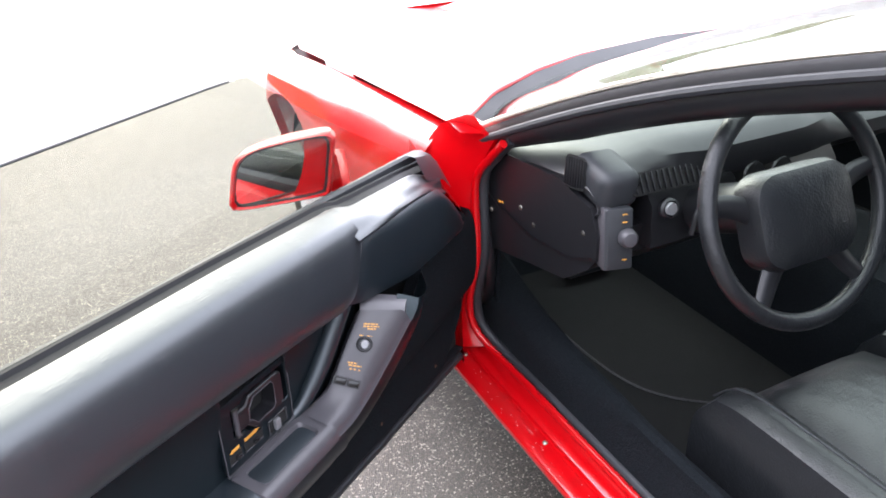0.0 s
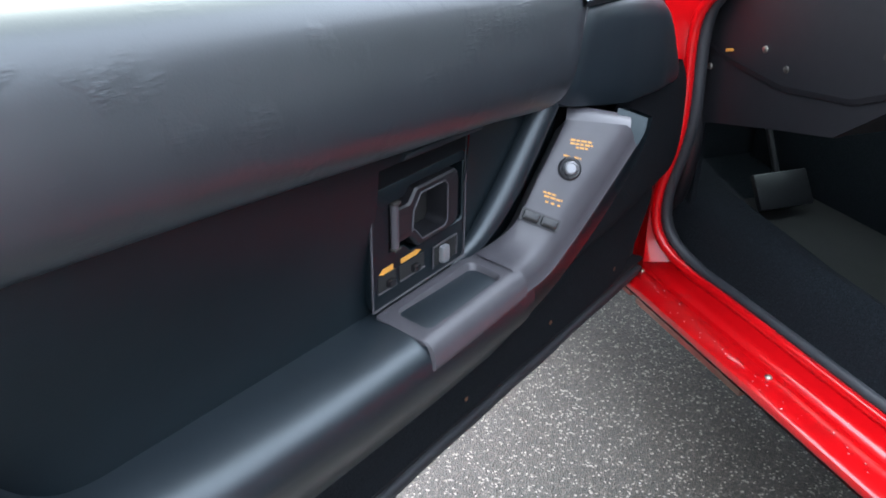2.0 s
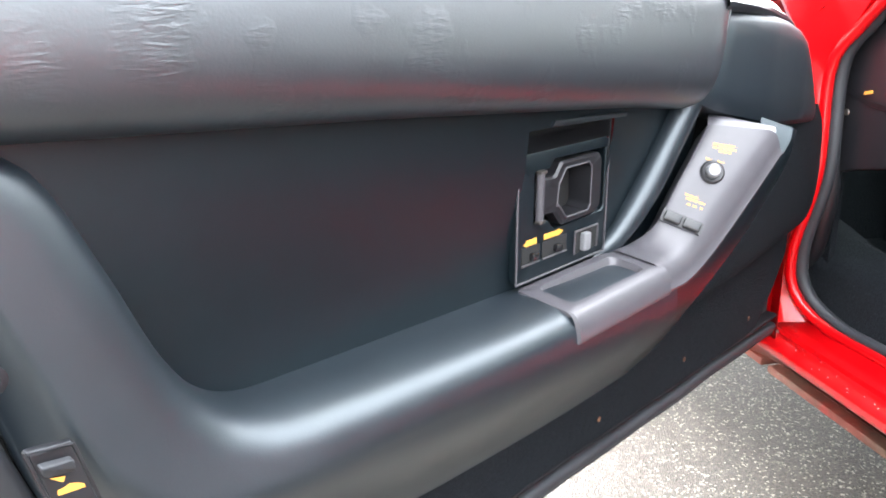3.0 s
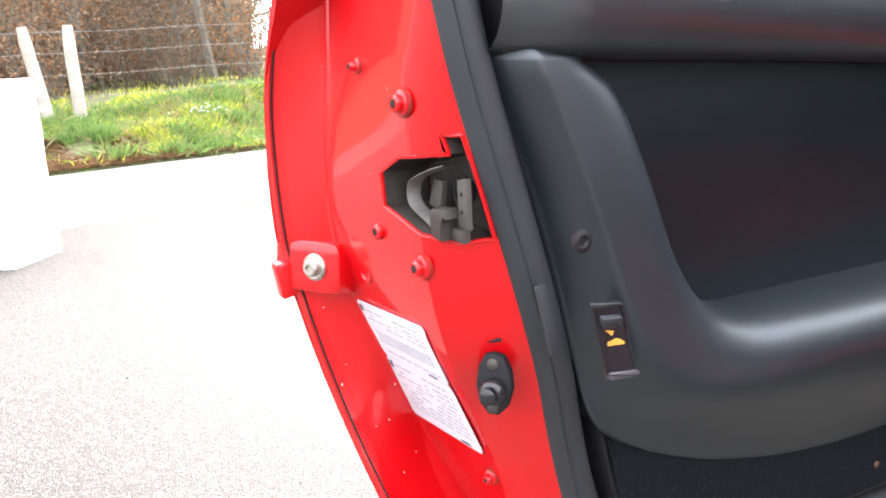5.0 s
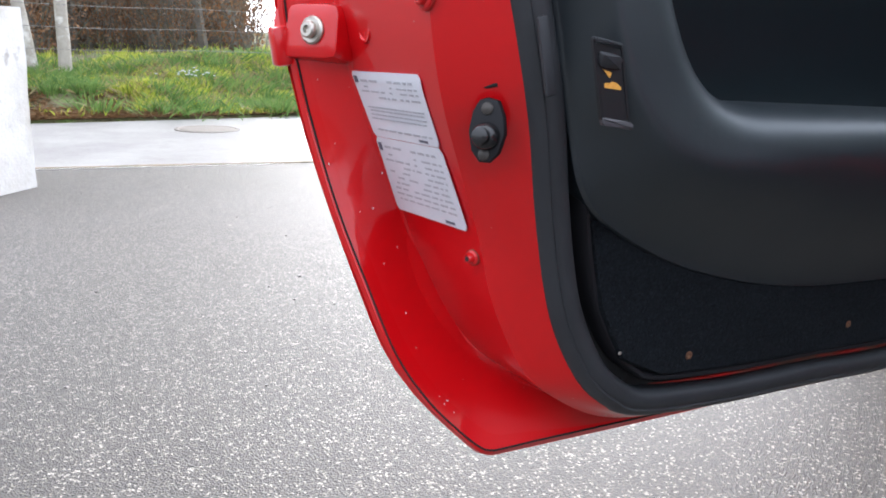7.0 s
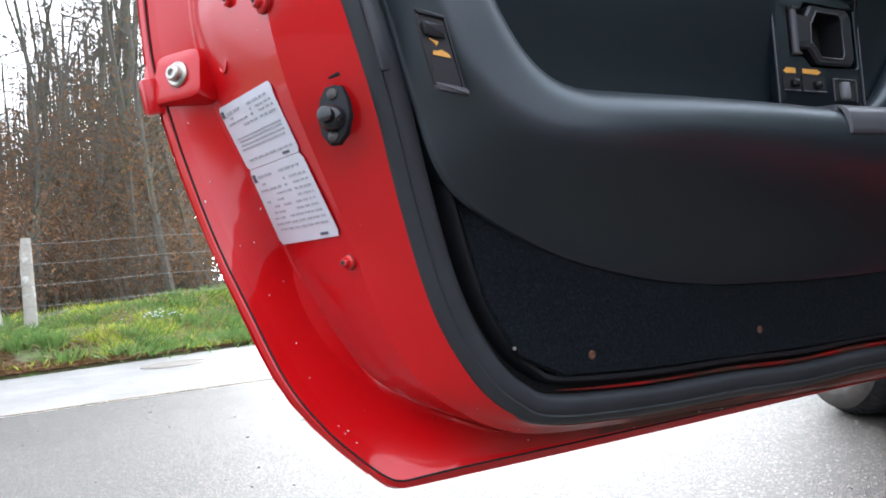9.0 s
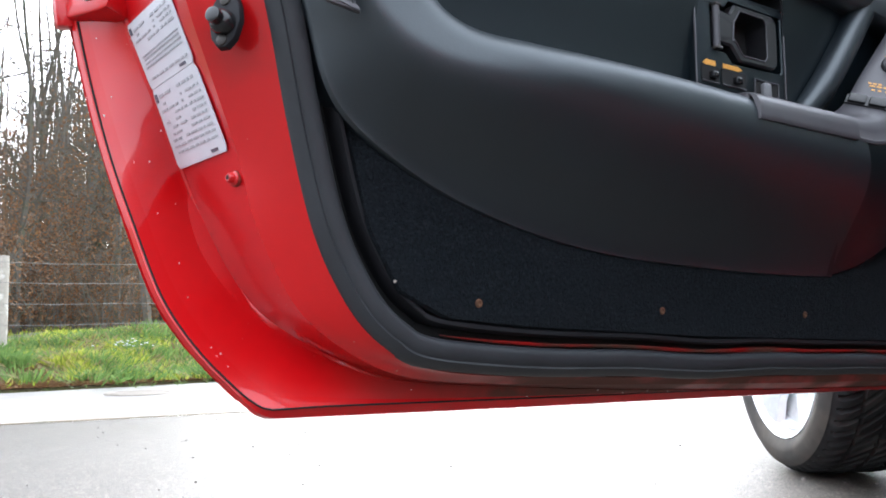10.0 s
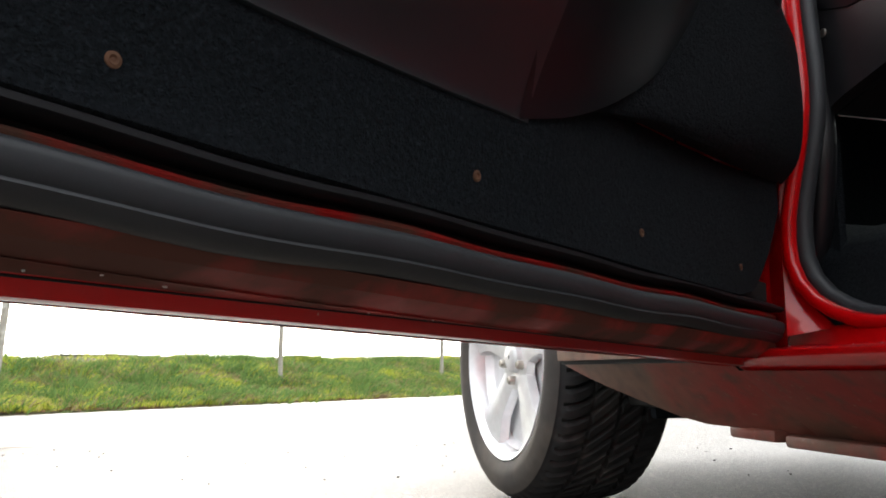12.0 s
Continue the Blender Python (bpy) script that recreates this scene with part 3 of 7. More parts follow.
    # bolts in the shut face
    def bolt(name, at, n, r, mat, label=""):
        c, n = Vector(at), Vector(n).normalized()
        b = lathe([(r * 1.25, -0.002), (r * 1.25, 0.001), (r * 0.9, 0.002), (r * 0.85, 0.005), (r * 0.6, 0.0065), (r * 0.45, 0.0065), (r * 0.4, 0.003)], c, n, 18)
        ob = part(name, b, mat, door, label)
        part("dirt_ring", lathe([(r * 1.42, -0.002), (r * 1.40, 0.0003), (r * 1.2, 0.0004)], c, n, 20), RED_ROUGH, ob)
        # near-black disc over the socket, painted as the shade inside it
        part("bolt_socket_shade", lathe([(r * 0.42, 0.0066), (r * 0.38, 0.0068), (r * 0.1, 0.0068)], c, n, 6), DARK, ob)
        return ob
    for at in ((-0.262, 0.018, 0.793), (-0.2595, 0.064, 0.705), (-0.2555, 0.016, 0.689)):
        bolt("latch_bolt", at, (-1, -0.15, 0), 0.0064, RED, "red painted socket bolt")
    bolt("drain_plug", (-0.192, 0.046, 0.504), (-0.9, -0.3, 0), 0.0045, RED)
    part("paint_plug", lathe([(0.0085, -0.001), (0.0080, 0.0012), (0.0066, 0.0014), (0.0058, 0.0002), (0.0040, 0.0002), (0.0030, 0.0009), (0.001, 0.001)], (shut_x(0.100, 0.667) - 0.0004, 0.100, 0.667), (-1, -0.05, 0), 20), RED, door, "round press mark under the paint")
    bolt("edge_screw", (-0.2645, 0.075, 0.815), (-1, -0.1, 0), 0.004, RED)

    # courtesy lamp plunger on its black base plate
    m = frame_of((-0.2145, -0.002, 0.606), (0.62, -0.78, 0), (0.12, 0.02, 1))
    base = [(0, 0.026), (0.008, 0.024), (0.013, 0.012), (0.015, -0.002), (0.011, -0.018), (0.004, -0.026), (-0.004, -0.026), (-0.011, -0.017), (-0.014, -0.002), (-0.012, 0.014), (-0.007, 0.024)]
    part("plunger_base", prism([m @ Vector((x * 0.88, y * 0.82, 0)) for x, y in base], m.to_3x3() @ Vector((0, 0, 1)), 0.006, bevel=0.002), BELT, door, "worn black rubber base plate")
    zax = m.to_3x3() @ Vector((0, 0, 1))
    part("plunger", lathe([(0.0095, 0), (0.009, 0.006), (0.0075, 0.009), (0.0055, 0.010), (0.0055, 0.016), (0.0035, 0.017)], m @ Vector((0.001, -0.004, 0.005)), zax, 20), GLOSS, door)
    for y in (0.014, -0.016):
        part("plunger_screw", lathe([(0.0045, 0), (0.004, 0.002), (0.002, 0.003)], m @ Vector((0, y, 0.005)), zax, 12), GREASY, door)
    part("press_groove", tube([m @ Vector((-0.034, 0.016, 0.0008)), m @ Vector((-0.012, 0.026, 0.0008)), m @ Vector((0.004, 0.030, 0.0008))], 0.0014, 6), DARK, door)

    # the two paper labels with rows of unreadable print
    tl, mr, br = Vector((-0.253, 0.1325, 0.638)), Vector((-0.2217, 0.0424, 0.5884)), Vector((-0.195, 0.0440, 0.5246))
    nrm = (mr - tl).cross(br - mr).normalized()
    if nrm.x > 0:
        nrm = -nrm
    tr = Vector((-0.2435, 0.038, 0.6400))
    ml, bl = Vector((-0.2323, 0.1319, 0.5873)), Vector((-0.2042, 0.1400, 0.5246))
    def drape(p, out):
        return Vector((shut_x(p.y, p.z) - out, p.y, p.z))
    def label(corners, lines, logos):
        c = [Vector(p) for p in corners]
        mid = sum(c, Vector()) / 4
        c = [mid + (p - mid) * 0.992 for p in c]
        def flat(u, v):
            return c[0].lerp(c[1], u).lerp(c[3].lerp(c[2], u), v)
        rows = []
        for i in range(17):
            v = i / 16
            pull = 0.03 * max(0.0, 1 - min(v, 1 - v) / 0.06) ** 2
            rows.append([drape(flat(pull + (1 - 2 * pull) * j / 12, v), 0.0022) for j in range(13)])
        ob = part("paper_label", sheet(rows, (0.0008, 0, 0)), LABEL, door, "white paper data label with grey print")
        def at(u, v):
            return drape(flat(u, v), 0.0026)
        nrm = Vector((-1, 0, 0))
        rng = random.Random(5)
        bm = bmesh.new()
        for v, h, dense_row in lines:
            u = 0.06 + rng.random() * 0.1
            while u < 0.92:
                w = 0.03 + rng.random() * (0.10 if not dense_row else 0.03)
                if not dense_row and rng.random() < 0.25:
                    u += w
                    continue
                w = min(w, 0.94 - u)
                prism([at(u, v), at(u + w, v), at(u + w, v + h), at(u, v + h)], nrm, 0.0003, bm=bm)
                u += w + (0.012 if dense_row else 0.03)
        tagged(part("label_print", bm, INK, door, smooth=False), kind="stuff")
        bm = bmesh.new()
        for u, v, w, h in logos:
            prism([at(u, v), at(u + w, v), at(u + w, v + h), at(u, v + h)], nrm, 0.0004, bm=bm)
        tagged(part("print_logo", bm, INK_DARK, door, smooth=False), kind="stuff")
    label((tl, tr, mr, ml), [(0.12, 0.035, False), (0.21, 0.025, False), (0.28, 0.025, False), (0.36, 0.03, False), (0.52, 0.022, True), (0.57, 0.022, True), (0.63, 0.022, True), (0.69, 0.022, True), (0.86, 0.03, False)], [(0.03, 0.07, 0.05, 0.10), (0.74, 0.93, 0.12, 0.035)])
    label((ml, mr, br, bl), [(0.10, 0.03, False)] + [(0.2 + 0.075 * k, 0.026, False) for k in range(9)], [(0.03, 0.07, 0.05, 0.10), (0.74, 0.93, 0.12, 0.035)])

    # weatherstrip: a wide lip with a dark gap and a second rib inside
    mid = [Vector((p[0], p[1], p[2])) for p in res(sc, 150)]
    # the old rubber runs a little wavy along the bottom
    for i, p in enumerate(mid):
        if p.z < 0.37:
            p.z += 0.0016 * math.sin(i * 0.45) * math.sin(i * 0.13)
    def offset(points, d, dy):
        outp = []
        for i, p in enumerate(points):
            t = (points[min(i + 1, len(points) - 1)] - points[max(i - 1, 0)]).normalized()
            nrm2 = Vector((-t.z, 0, t.x))
            nrm2 = nrm2.normalized() if nrm2.length > 0 else Vector((1, 0, 0))
            if nrm2.x * 0.6 + nrm2.z * 0.8 < 0:
                nrm2 = -nrm2
            outp.append(p + nrm2 * d + Vector((0, dy, 0)))
        return outp
    def ribbon(profile):
        lines = [offset(mid, d, dy) for d, dy in profile]
        return loft([[ln[i] for ln in lines] for i in range(len(mid))], closed=True, caps=True)
    lip = [(-0.001, 0.006), (0.0, 0.000), (0.001, -0.0035), (0.004, -0.0072), (0.0075, -0.0100), (0.0092, -0.0092), (0.0108, -0.0106), (0.015, -0.0120), (0.019, -0.0124), (0.0220, -0.0118), (0.024, -0.0095), (0.0255, -0.005), (0.025, 0.006)]
    part("weatherstrip", ribbon(lip), RUBBER, door, "grey-black rubber weatherstrip with a flattened lip")
    part("inner_rib", ribbon([(0.035, 0.010), (0.035, -0.008), (0.037, -0.012), (0.040, -0.012), (0.042, -0.008), (0.042, 0.010)]), BELT, door)
    # near-black ribbon behind the lip, with the gap's shade in its colour
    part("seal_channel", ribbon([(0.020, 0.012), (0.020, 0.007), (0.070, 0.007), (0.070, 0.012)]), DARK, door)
    bare = offset(mid, 0.0285, 0.0002)[90:150]
    bm = tube(bare, [min(1.0, 0.15 + k / 14) * (0.0020 + 0.0030 * max(0.0, math.sin(k * 0.29 + 0.6) * math.sin(k * 0.083 + 0.4)) ** 2) for k in range(len(bare))], 6)
    part("exposed_flange", bm, RED_ROUGH, door, "strip of bare red metal under the trim edge")
    m = frame_of((-0.196, -0.035, 0.655), (0.9, 0, 0.2), (-0.2, 0, 0.95))
    part("seal_joint", plate(m, 0.008, 0.05, 0.002, 0.002, bevel=0.001), RUBBER, door)

    # inner lining: a recess panel, the moulded upright and armrest round it, the kick and front carpets
    def crease(x):
        return lerp(x, [-0.24, 0.075, 0.614, 0.75, 1.06], [0.822, 0.803, 0.763, 0.722, 0.690])
    def panel_y(z):
        return -0.010 - 0.018 * smooth(0.62, 0.78, z)
    cols = sorted(list(np.linspace(-0.18, 0.60, 40)) + [0.268, 0.410])
    bm = bmesh.new()
    grid2 = []
    for x in cols:
        top = crease(x) + 0.004
        low = lerp(x, [-0.18, -0.13, -0.10, -0.06, -0.03], [0.79, 0.735, 0.665, 0.615, 0.590])
        zs = sorted([max(z, low) for z in np.linspace(0.59, 0.76, 18)] + [max(0.628, low), max(0.766, low)]) + list(np.linspace(max(0.772, low), top, 4))
        grid2.append([bm.verts.new((x, panel_y(z), z)) for z in zs])
    for a, b in zip(grid2, grid2[1:]):
        for j in range(len(a) - 1):
            c = (a[j].co + b[j + 1].co) / 2
            if not (0.268 < c.x < 0.410 and 0.628 < c.z < 0.766):
                bm.faces.new((a[j], b[j], b[j + 1], a[j + 1]))
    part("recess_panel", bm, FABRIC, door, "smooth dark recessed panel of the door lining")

    # stations along the recess: its edge (x, z), the outer edge of the moulding (x, z), depth, nose radius, squareness, outer roll
    STATIONS = curve([
        (-0.166, 0.812, -0.226, 0.815, 0.050, 0.030, 2.2, 0.020),
        (-0.142, 0.793, -0.214, 0.785, 0.052, 0.032, 2.2, 0.020),
        (-0.114, 0.737, -0.193, 0.735, 0.055, 0.034, 2.2, 0.020),
        (-0.087, 0.679, -0.177, 0.680, 0.056, 0.036, 2.2, 0.024),
        (-0.061, 0.644, -0.160, 0.615, 0.058, 0.038, 2.4, 0.036),
        (-0.030, 0.628, -0.132, 0.552, 0.064, 0.040, 2.6, 0.070),
        (0.020, 0.6245, -0.055, 0.505, 0.074, 0.040, 2.9, 0.100),
        (0.080, 0.6225, 0.040, 0.474, 0.081, 0.038, 3.2, 0.125),
        (0.170, 0.6195, 0.140, 0.457, 0.086, 0.036, 3.4, 0.135),
        (0.270, 0.616, 0.250, 0.450, 0.087, 0.036, 3.5, 0.135),
        (0.360, 0.612, 0.370, 0.446, 0.087, 0.036, 3.5, 0.135),
        (0.450, 0.610, 0.500, 0.446, 0.086, 0.036, 3.5, 0.135)], 110)
    EDGE_Y = ([-0.226, -0.16, -0.13, -0.05, 0.2, 0.5], [-0.020, -0.020, -0.016, -0.011, -0.010, -0.012])
    rows = []
    for px, pz, qx, qz, deep, nose, square, roll in STATIONS:
        span = math.hypot(qx - px, qz - pz)
        y0, yq = panel_y(pz), lerp(qx, *EDGE_Y)
        row = []
        for k in range(27):
            a = math.pi / 2 * k / 26
            d, q = nose * (1 - max(math.cos(a), 0.0) ** (2 / square)), math.sin(a) ** (2 / square)
            row.append((d, y0 + (-deep - y0) * q))
        for k in range(1, 29):
            u = 1 - (1 - k / 28) ** 1.6
            d = nose + (span - nose) * u
            near = min((span - d) / roll, 1.0)
            row.append((d, yq + (-deep - yq) * math.sin(math.pi / 2 * max(near, 0.0) ** 1.3)))
        rows.append([Vector((px + (qx - px) * d / span, y, pz + (qz - pz) * d / span)) for d, y in row])
    # the upright's top edge turns in under the pad
    top_rows = [[p + Vector((0.0, 0.030, 0.010)) for p in rows[0]], [p + Vector((0, 0.004, 0.007)) for p in rows[0]], [p + Vector((0, 0.0005, 0.003)) for p in rows[0]]]
    rim = [[r[-1] + Vector((-0.002, 0.003, -0.001)), r[-1] + Vector((0.001, 0.030, 0.0))] for r in rows]
    part("armrest_moulding", loft([r + e for r, e in zip(top_rows + rows, [[r[-1] + Vector((0, 0.003, 0)), r[-1] + Vector((0, 0.03, 0))] for r in top_rows] + rim)]), VINYL, door, "moulded charcoal upright flowing into a rounded armrest")

    # underside of the pull, falling back to the front carpet
    FRONT = curve([
        (0.440, -0.084, 0.590, 0.490, 0.446, -0.012),
        (0.520, -0.086, 0.598, 0.550, 0.462, -0.018),
        (0.575, -0.096, 0.638, 0.610, 0.490, -0.024),
        (0.612, -0.108, 0.680, 0.672, 0.532, -0.028),
        (0.645, -0.117, 0.715, 0.738, 0.605, -0.032),
        (0.662, -0.114, 0.732, 0.805, 0.695, -0.036)], 34)
    rows2 = []
    for lx, ly, lz, qx, qz, yq in FRONT:
        row = [Vector((lx - 0.02, ly + 0.03, lz + 0.012))]
        for k in range(20):
            u = k / 19
            row.append(Vector((lx + (qx - lx) * u, yq + (ly - yq) * math.cos(math.pi / 2 * u) ** 1.25, lz + (qz - lz) * u)))
        rows2.append(row)
    # darker, duller recess vinyl put here to weaken the red reflection underneath
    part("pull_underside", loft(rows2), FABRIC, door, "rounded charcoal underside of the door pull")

    # carpets: kick panel under the moulding and a facet towards the hinge
    KICK_TOP = [(-0.150, -0.010, 0.560), (-0.132, -0.012, 0.556)] + [(q[2], lerp(q[2], *EDGE_Y) + 0.002, q[3] + 0.003) for q in STATIONS[52::6]] + [(0.545, -0.014, 0.464), (0.60, -0.008, 0.482), (0.68, 0.002, 0.494), (0.80, 0.006, 0.498), (0.90, 0.006, 0.501), (1.0, 0.002, 0.506), (1.045, -0.004, 0.510)]
    KICK_LOW = [(-0.128, -0.008, 0.556), (-0.118, -0.006, 0.530), (-0.102, -0.004, 0.468), (-0.075, -0.003, 0.420), (-0.030, -0.003, 0.398), (0.047, -0.003, 0.391), (0.273, -0.003, 0.380), (0.54, -0.003, 0.3725), (0.75, -0.003, 0.366), (0.895, -0.003, 0.363), (0.94, -0.004, 0.372), (0.985, -0.005, 0.414), (1.02, -0.007, 0.458), (1.045, -0.009, 0.505)]
    def along_x(points, x):
        return lerp(x, [p[0] for p in points], [p[2] for p in points])
    def kick_y(x, z):
        zt, zl = along_x(KICK_TOP, x), along_x(KICK_LOW, x)
        s = min(max((z - zl) / max(zt - zl, 0.002), 0.0), 1.0)
        yt = lerp(x, [p[0] for p in KICK_TOP], [p[1] for p in KICK_TOP])
        return -0.003 + (yt + 0.003) * s ** 1.6 - 0.0015 * math.sin(x * 17) * math.sin(math.pi * s)
    rows3 = []
    for x in np.r_[np.linspace(-0.1275, -0.03, 30), np.linspace(-0.02, 1.04, 80)]:
        zl, zt = along_x(KICK_LOW, x), along_x(KICK_TOP, x)
        zl = min(zl, zt - 0.001)
        row = [(x, kick_y(x, z), z) for z in np.linspace(zt, zl, 14)]
        row += [(x - 0.001, kick_y(x, zl) + 0.003, zl - 0.002), (x + 0.001, kick_y(x, zl) + 0.03, zl - 0.001)]
        rows3.append(row)
    part("kick_carpet", loft(rows3), CARPET, door, "black carpet on the lower door lining")
    HINGE_LINE = curve([(1.045, -0.004, 0.506), (1.047, -0.022, 0.53), (1.050, -0.030, 0.57), (1.054, -0.030, 0.62), (1.054, -0.026, 0.68), (1.045, -0.018, 0.715)], 26)
    edge_q = curve([(0.560, -0.008, 0.462), (0.610, -0.016, 0.490), (0.672, -0.022, 0.532), (0.738, -0.028, 0.605), (0.805, -0.033, 0.700), (0.84, -0.035, 0.73)], 26)
    rows4 = []
    for k2, (a, b) in enumerate(zip(edge_q, HINGE_LINE)):
        a, b = Vector(a), Vector(b)
        dip = 0.010 * max(0.0, 1 - k2 / 5) ** 2
        row = [a + Vector((-0.02, 0.012, 0))]
        for k in range(13):
            p = a.lerp(b, k / 12)
            floor_z = along_x(KICK_TOP, p.x) - 0.003
            row.append(Vector((p.x, p.y - (0.006 - dip) * math.sin(math.pi * k / 12), max(p.z, floor_z))))
        rows4.append(row + [b + Vector((0.004, 0.02, 0)), b + Vector((-0.01, 0.06, 0))])
    part("front_carpet", loft(rows4), CARPET, door, "black carpet facet beside the hinge")

    # padded upper lining
    def padtop(x):
        return lerp(x, [-0.3, -0.055, 0.36, 0.60, 0.833, 0.98], [0.966, 0.951, 0.924, 0.904, 0.881, 0.862])
    def pad_section(x, inset):
        zc, zt = crease(min(x, 0.62)) if x < 0.62 else crease(x) , padtop(x)
        pr = [(-0.014, zc - 0.004), (-0.040, zc - 0.004), (-0.058, zc + 0.003), (-0.067, zc + 0.016), (-0.0705, zc + 0.032), (-0.0690, zc + 0.055), (-0.0645, zc + 0.080), (-0.0585, zt - 0.034), (-0.051, zt - 0.018), (-0.038, zt - 0.007), (-0.016, zt - 0.0015), (0.002, zt + 0.001), (0.007, zt - 0.001), (0.010, zt - 0.006), (0.011, zt - 0.016)]
        slant = 0.52 * smooth(0.38, 0.592, x)
        return [(x + min(z - 0.87, 0.0) * slant, y + inset * (1 - smooth(-0.01, 0.03, y)), z) for y, z in curve(pr, 30)]
    secs = []
    for x in np.linspace(-0.230, 0.592, 70):
        inset = 0.022 * (1 - smooth(-0.230, -0.190, x)) + 0.004 * smooth(0.57, 0.592, x)
        secs.append(pad_section(x, inset))
    part("upper_pad", loft(secs), VINYL_WORN, door, "padded charcoal vinyl upper lining with fine creases")
    # front cap of the lining, past the diagonal seam
    def ridge_z(x):
        return lerp(x, [0.58, 0.66, 0.73, 0.80, 0.90, 1.05], [0.872, 0.868, 0.862, 0.852, 0.83, 0.80])
    def ridge_y(x):
        return lerp(x, [0.58, 0.66, 0.73, 0.80, 0.90, 1.05], [-0.060, -0.056, -0.048, -0.040, -0.026, -0.01])
    secs = []
    for x in np.linspace(0.5945, 1.045, 36):
        s = max(0.0, x - 0.60) / 0.445
        zc = crease(x) - 0.006
        zt = min(padtop(x) - 0.03, ridge_z(x)) - 0.10 * smooth(0.55, 1.0, s) ** 1.3
        dep = lerp(s, [0, 0.05, 0.3, 0.6, 0.85, 1], [0.050, 0.058, 0.060, 0.052, 0.036, 0.010])
        zt = max(zt, zc + 0.012)
        pr = [(-0.008, zc), (-dep * 0.8, zc + 0.002), (-dep, zc + 0.012), (-dep, zc + (zt - zc) * 0.5), (-dep * 0.93, zt - 0.018), (-dep * 0.72, zt - 0.004), (-dep * 0.3, zt + 0.002), (0.02, zt + 0.004), (0.04, zt - 0.004)]
        slant = 0.52 * (1 - smooth(0.60, 0.78, x))
        secs.append([(x + min(z - 0.87, 0.0) * slant, y, z) for y, z in curve(pr, 22)])
    part("front_cap", loft(secs, caps=False), VINYL, door, "smooth dark front cap of the door lining")
    # soft shoulder of the pad running on to the mirror corner above the cap
    secs = []
    for x in np.linspace(0.575, 0.93, 30):
        yr, zr, zt = ridge_y(x), ridge_z(x), padtop(x) - 0.012 * smooth(0.60, 0.66, x)
        fold = 0.004 * math.sin((x - 0.6) * 42) * smooth(0.60, 0.66, x)
        end = 0.020 * smooth(0.84, 0.93, x)
        pr = [(yr + 0.012, zr - 0.012), (yr - 0.001, zr - 0.006), (yr - 0.003, zr + 0.001), (yr + 0.006, zr + 0.007), (yr * 0.62, zr + (zt - zr) * 0.62 + fold), (yr * 0.3, zr + (zt - zr) * 0.86 + fold * 0.6), (-0.006, zt - 0.002), (0.004, zt), (0.010, zt - 0.006), (0.011, zt - 0.02)]
        secs.append([(x, y, z - end) for y, z in curve(pr, 24)])
    part("pad_shoulder", loft(secs), VINYL_WORN, door, "creased vinyl shoulder below the mirror corner")
    seam = [(0.594, -0.056, 0.872), (0.578, -0.060, 0.84), (0.560, -0.062, 0.805), (0.545, -0.056, 0.776), (0.538, -0.044, 0.763)]
    part("cap_seam", tube(curve(seam, 16), 0.0014, 8), BLACK, door)
    # fold where the pad meets the mirror corner
    bm = loft([[(0.87, 0.03, 0.895), (0.87, 0.006, 0.893), (0.87, -0.018, 0.85)], [(0.95, 0.04, 0.875), (0.95, 0.018, 0.868), (0.95, -0.01, 0.82)], [(1.0, 0.045, 0.84), (1.0, 0.03, 0.83), (1.0, 0.0, 0.78)]])
    part("corner_trim", bm, VINYL, door)

    # grey pull handle with tray, ramp and knob
    bm = bmesh.new()
    # tray rim and well, and its front face over the armrest's nose
    def ring(x0, x1, y0, y1, r, drop=0.0):
        cx, cy = (x0 + x1) / 2, (y0 + y1) / 2
        return [(cx + px, cy + py, 0.6195 + (cy + py + 0.02) * 0.11 - drop) for px, py in rounded(x1 - x0, y1 - y0, r, 5)]
    loft([ring(0.266, 0.436, -0.0785, -0.0185, 0.005, 0.006), ring(0.2665, 0.436, -0.0785, -0.019, 0.005, 0.001), ring(0.268, 0.434, -0.077, -0.020, 0.005), ring(0.284, 0.416, -0.0705, -0.029, 0.009), ring(0.2855, 0.4145, -0.069, -0.0305, 0.009, 0.0018), ring(0.292, 0.408, -0.065, -0.034, 0.009, 0.030)], closed=True, bm=bm)
    bm.faces.new([bm.verts.new(p) for p in ring(0.292, 0.408, -0.065, -0.034, 0.009, 0.0302)])
    front = [(-0.0770, 0.6130), (-0.0815, 0.6115), (-0.0855, 0.6080), (-0.0882, 0.6030), (-0.0895, 0.5960), (-0.0897, 0.5900), (-0.0900, 0.5870), (-0.0890, 0.5845), (-0.0840, 0.5838)]
    loft([[(x, y * (1 - t), z - t * 0.002) for y, z in front] for x, t in ((0.2665, 0.05), (0.268, 0.0), (0.32, 0.0), (0.38, 0.0), (0.436, 0.0))], bm=bm)
    part("handle_tray", bm, GREY, door, "grey plastic armrest tray with a shallow well")
    # ramp: flat face from the tray up to the end of the pull
    RB = curve([(0.430, -0.020, 0.6190), (0.458, -0.028, 0.622), (0.490, -0.040, 0.640), (0.528, -0.045, 0.684), (0.577, -0.050, 0.739)], 26)
    RF = curve([(0.430, -0.0785, 0.6125), (0.470, -0.079, 0.613), (0.512, -0.080, 0.626), (0.560, -0.091, 0.668), (0.615, -0.110, 0.734)], 26)
    rows = []
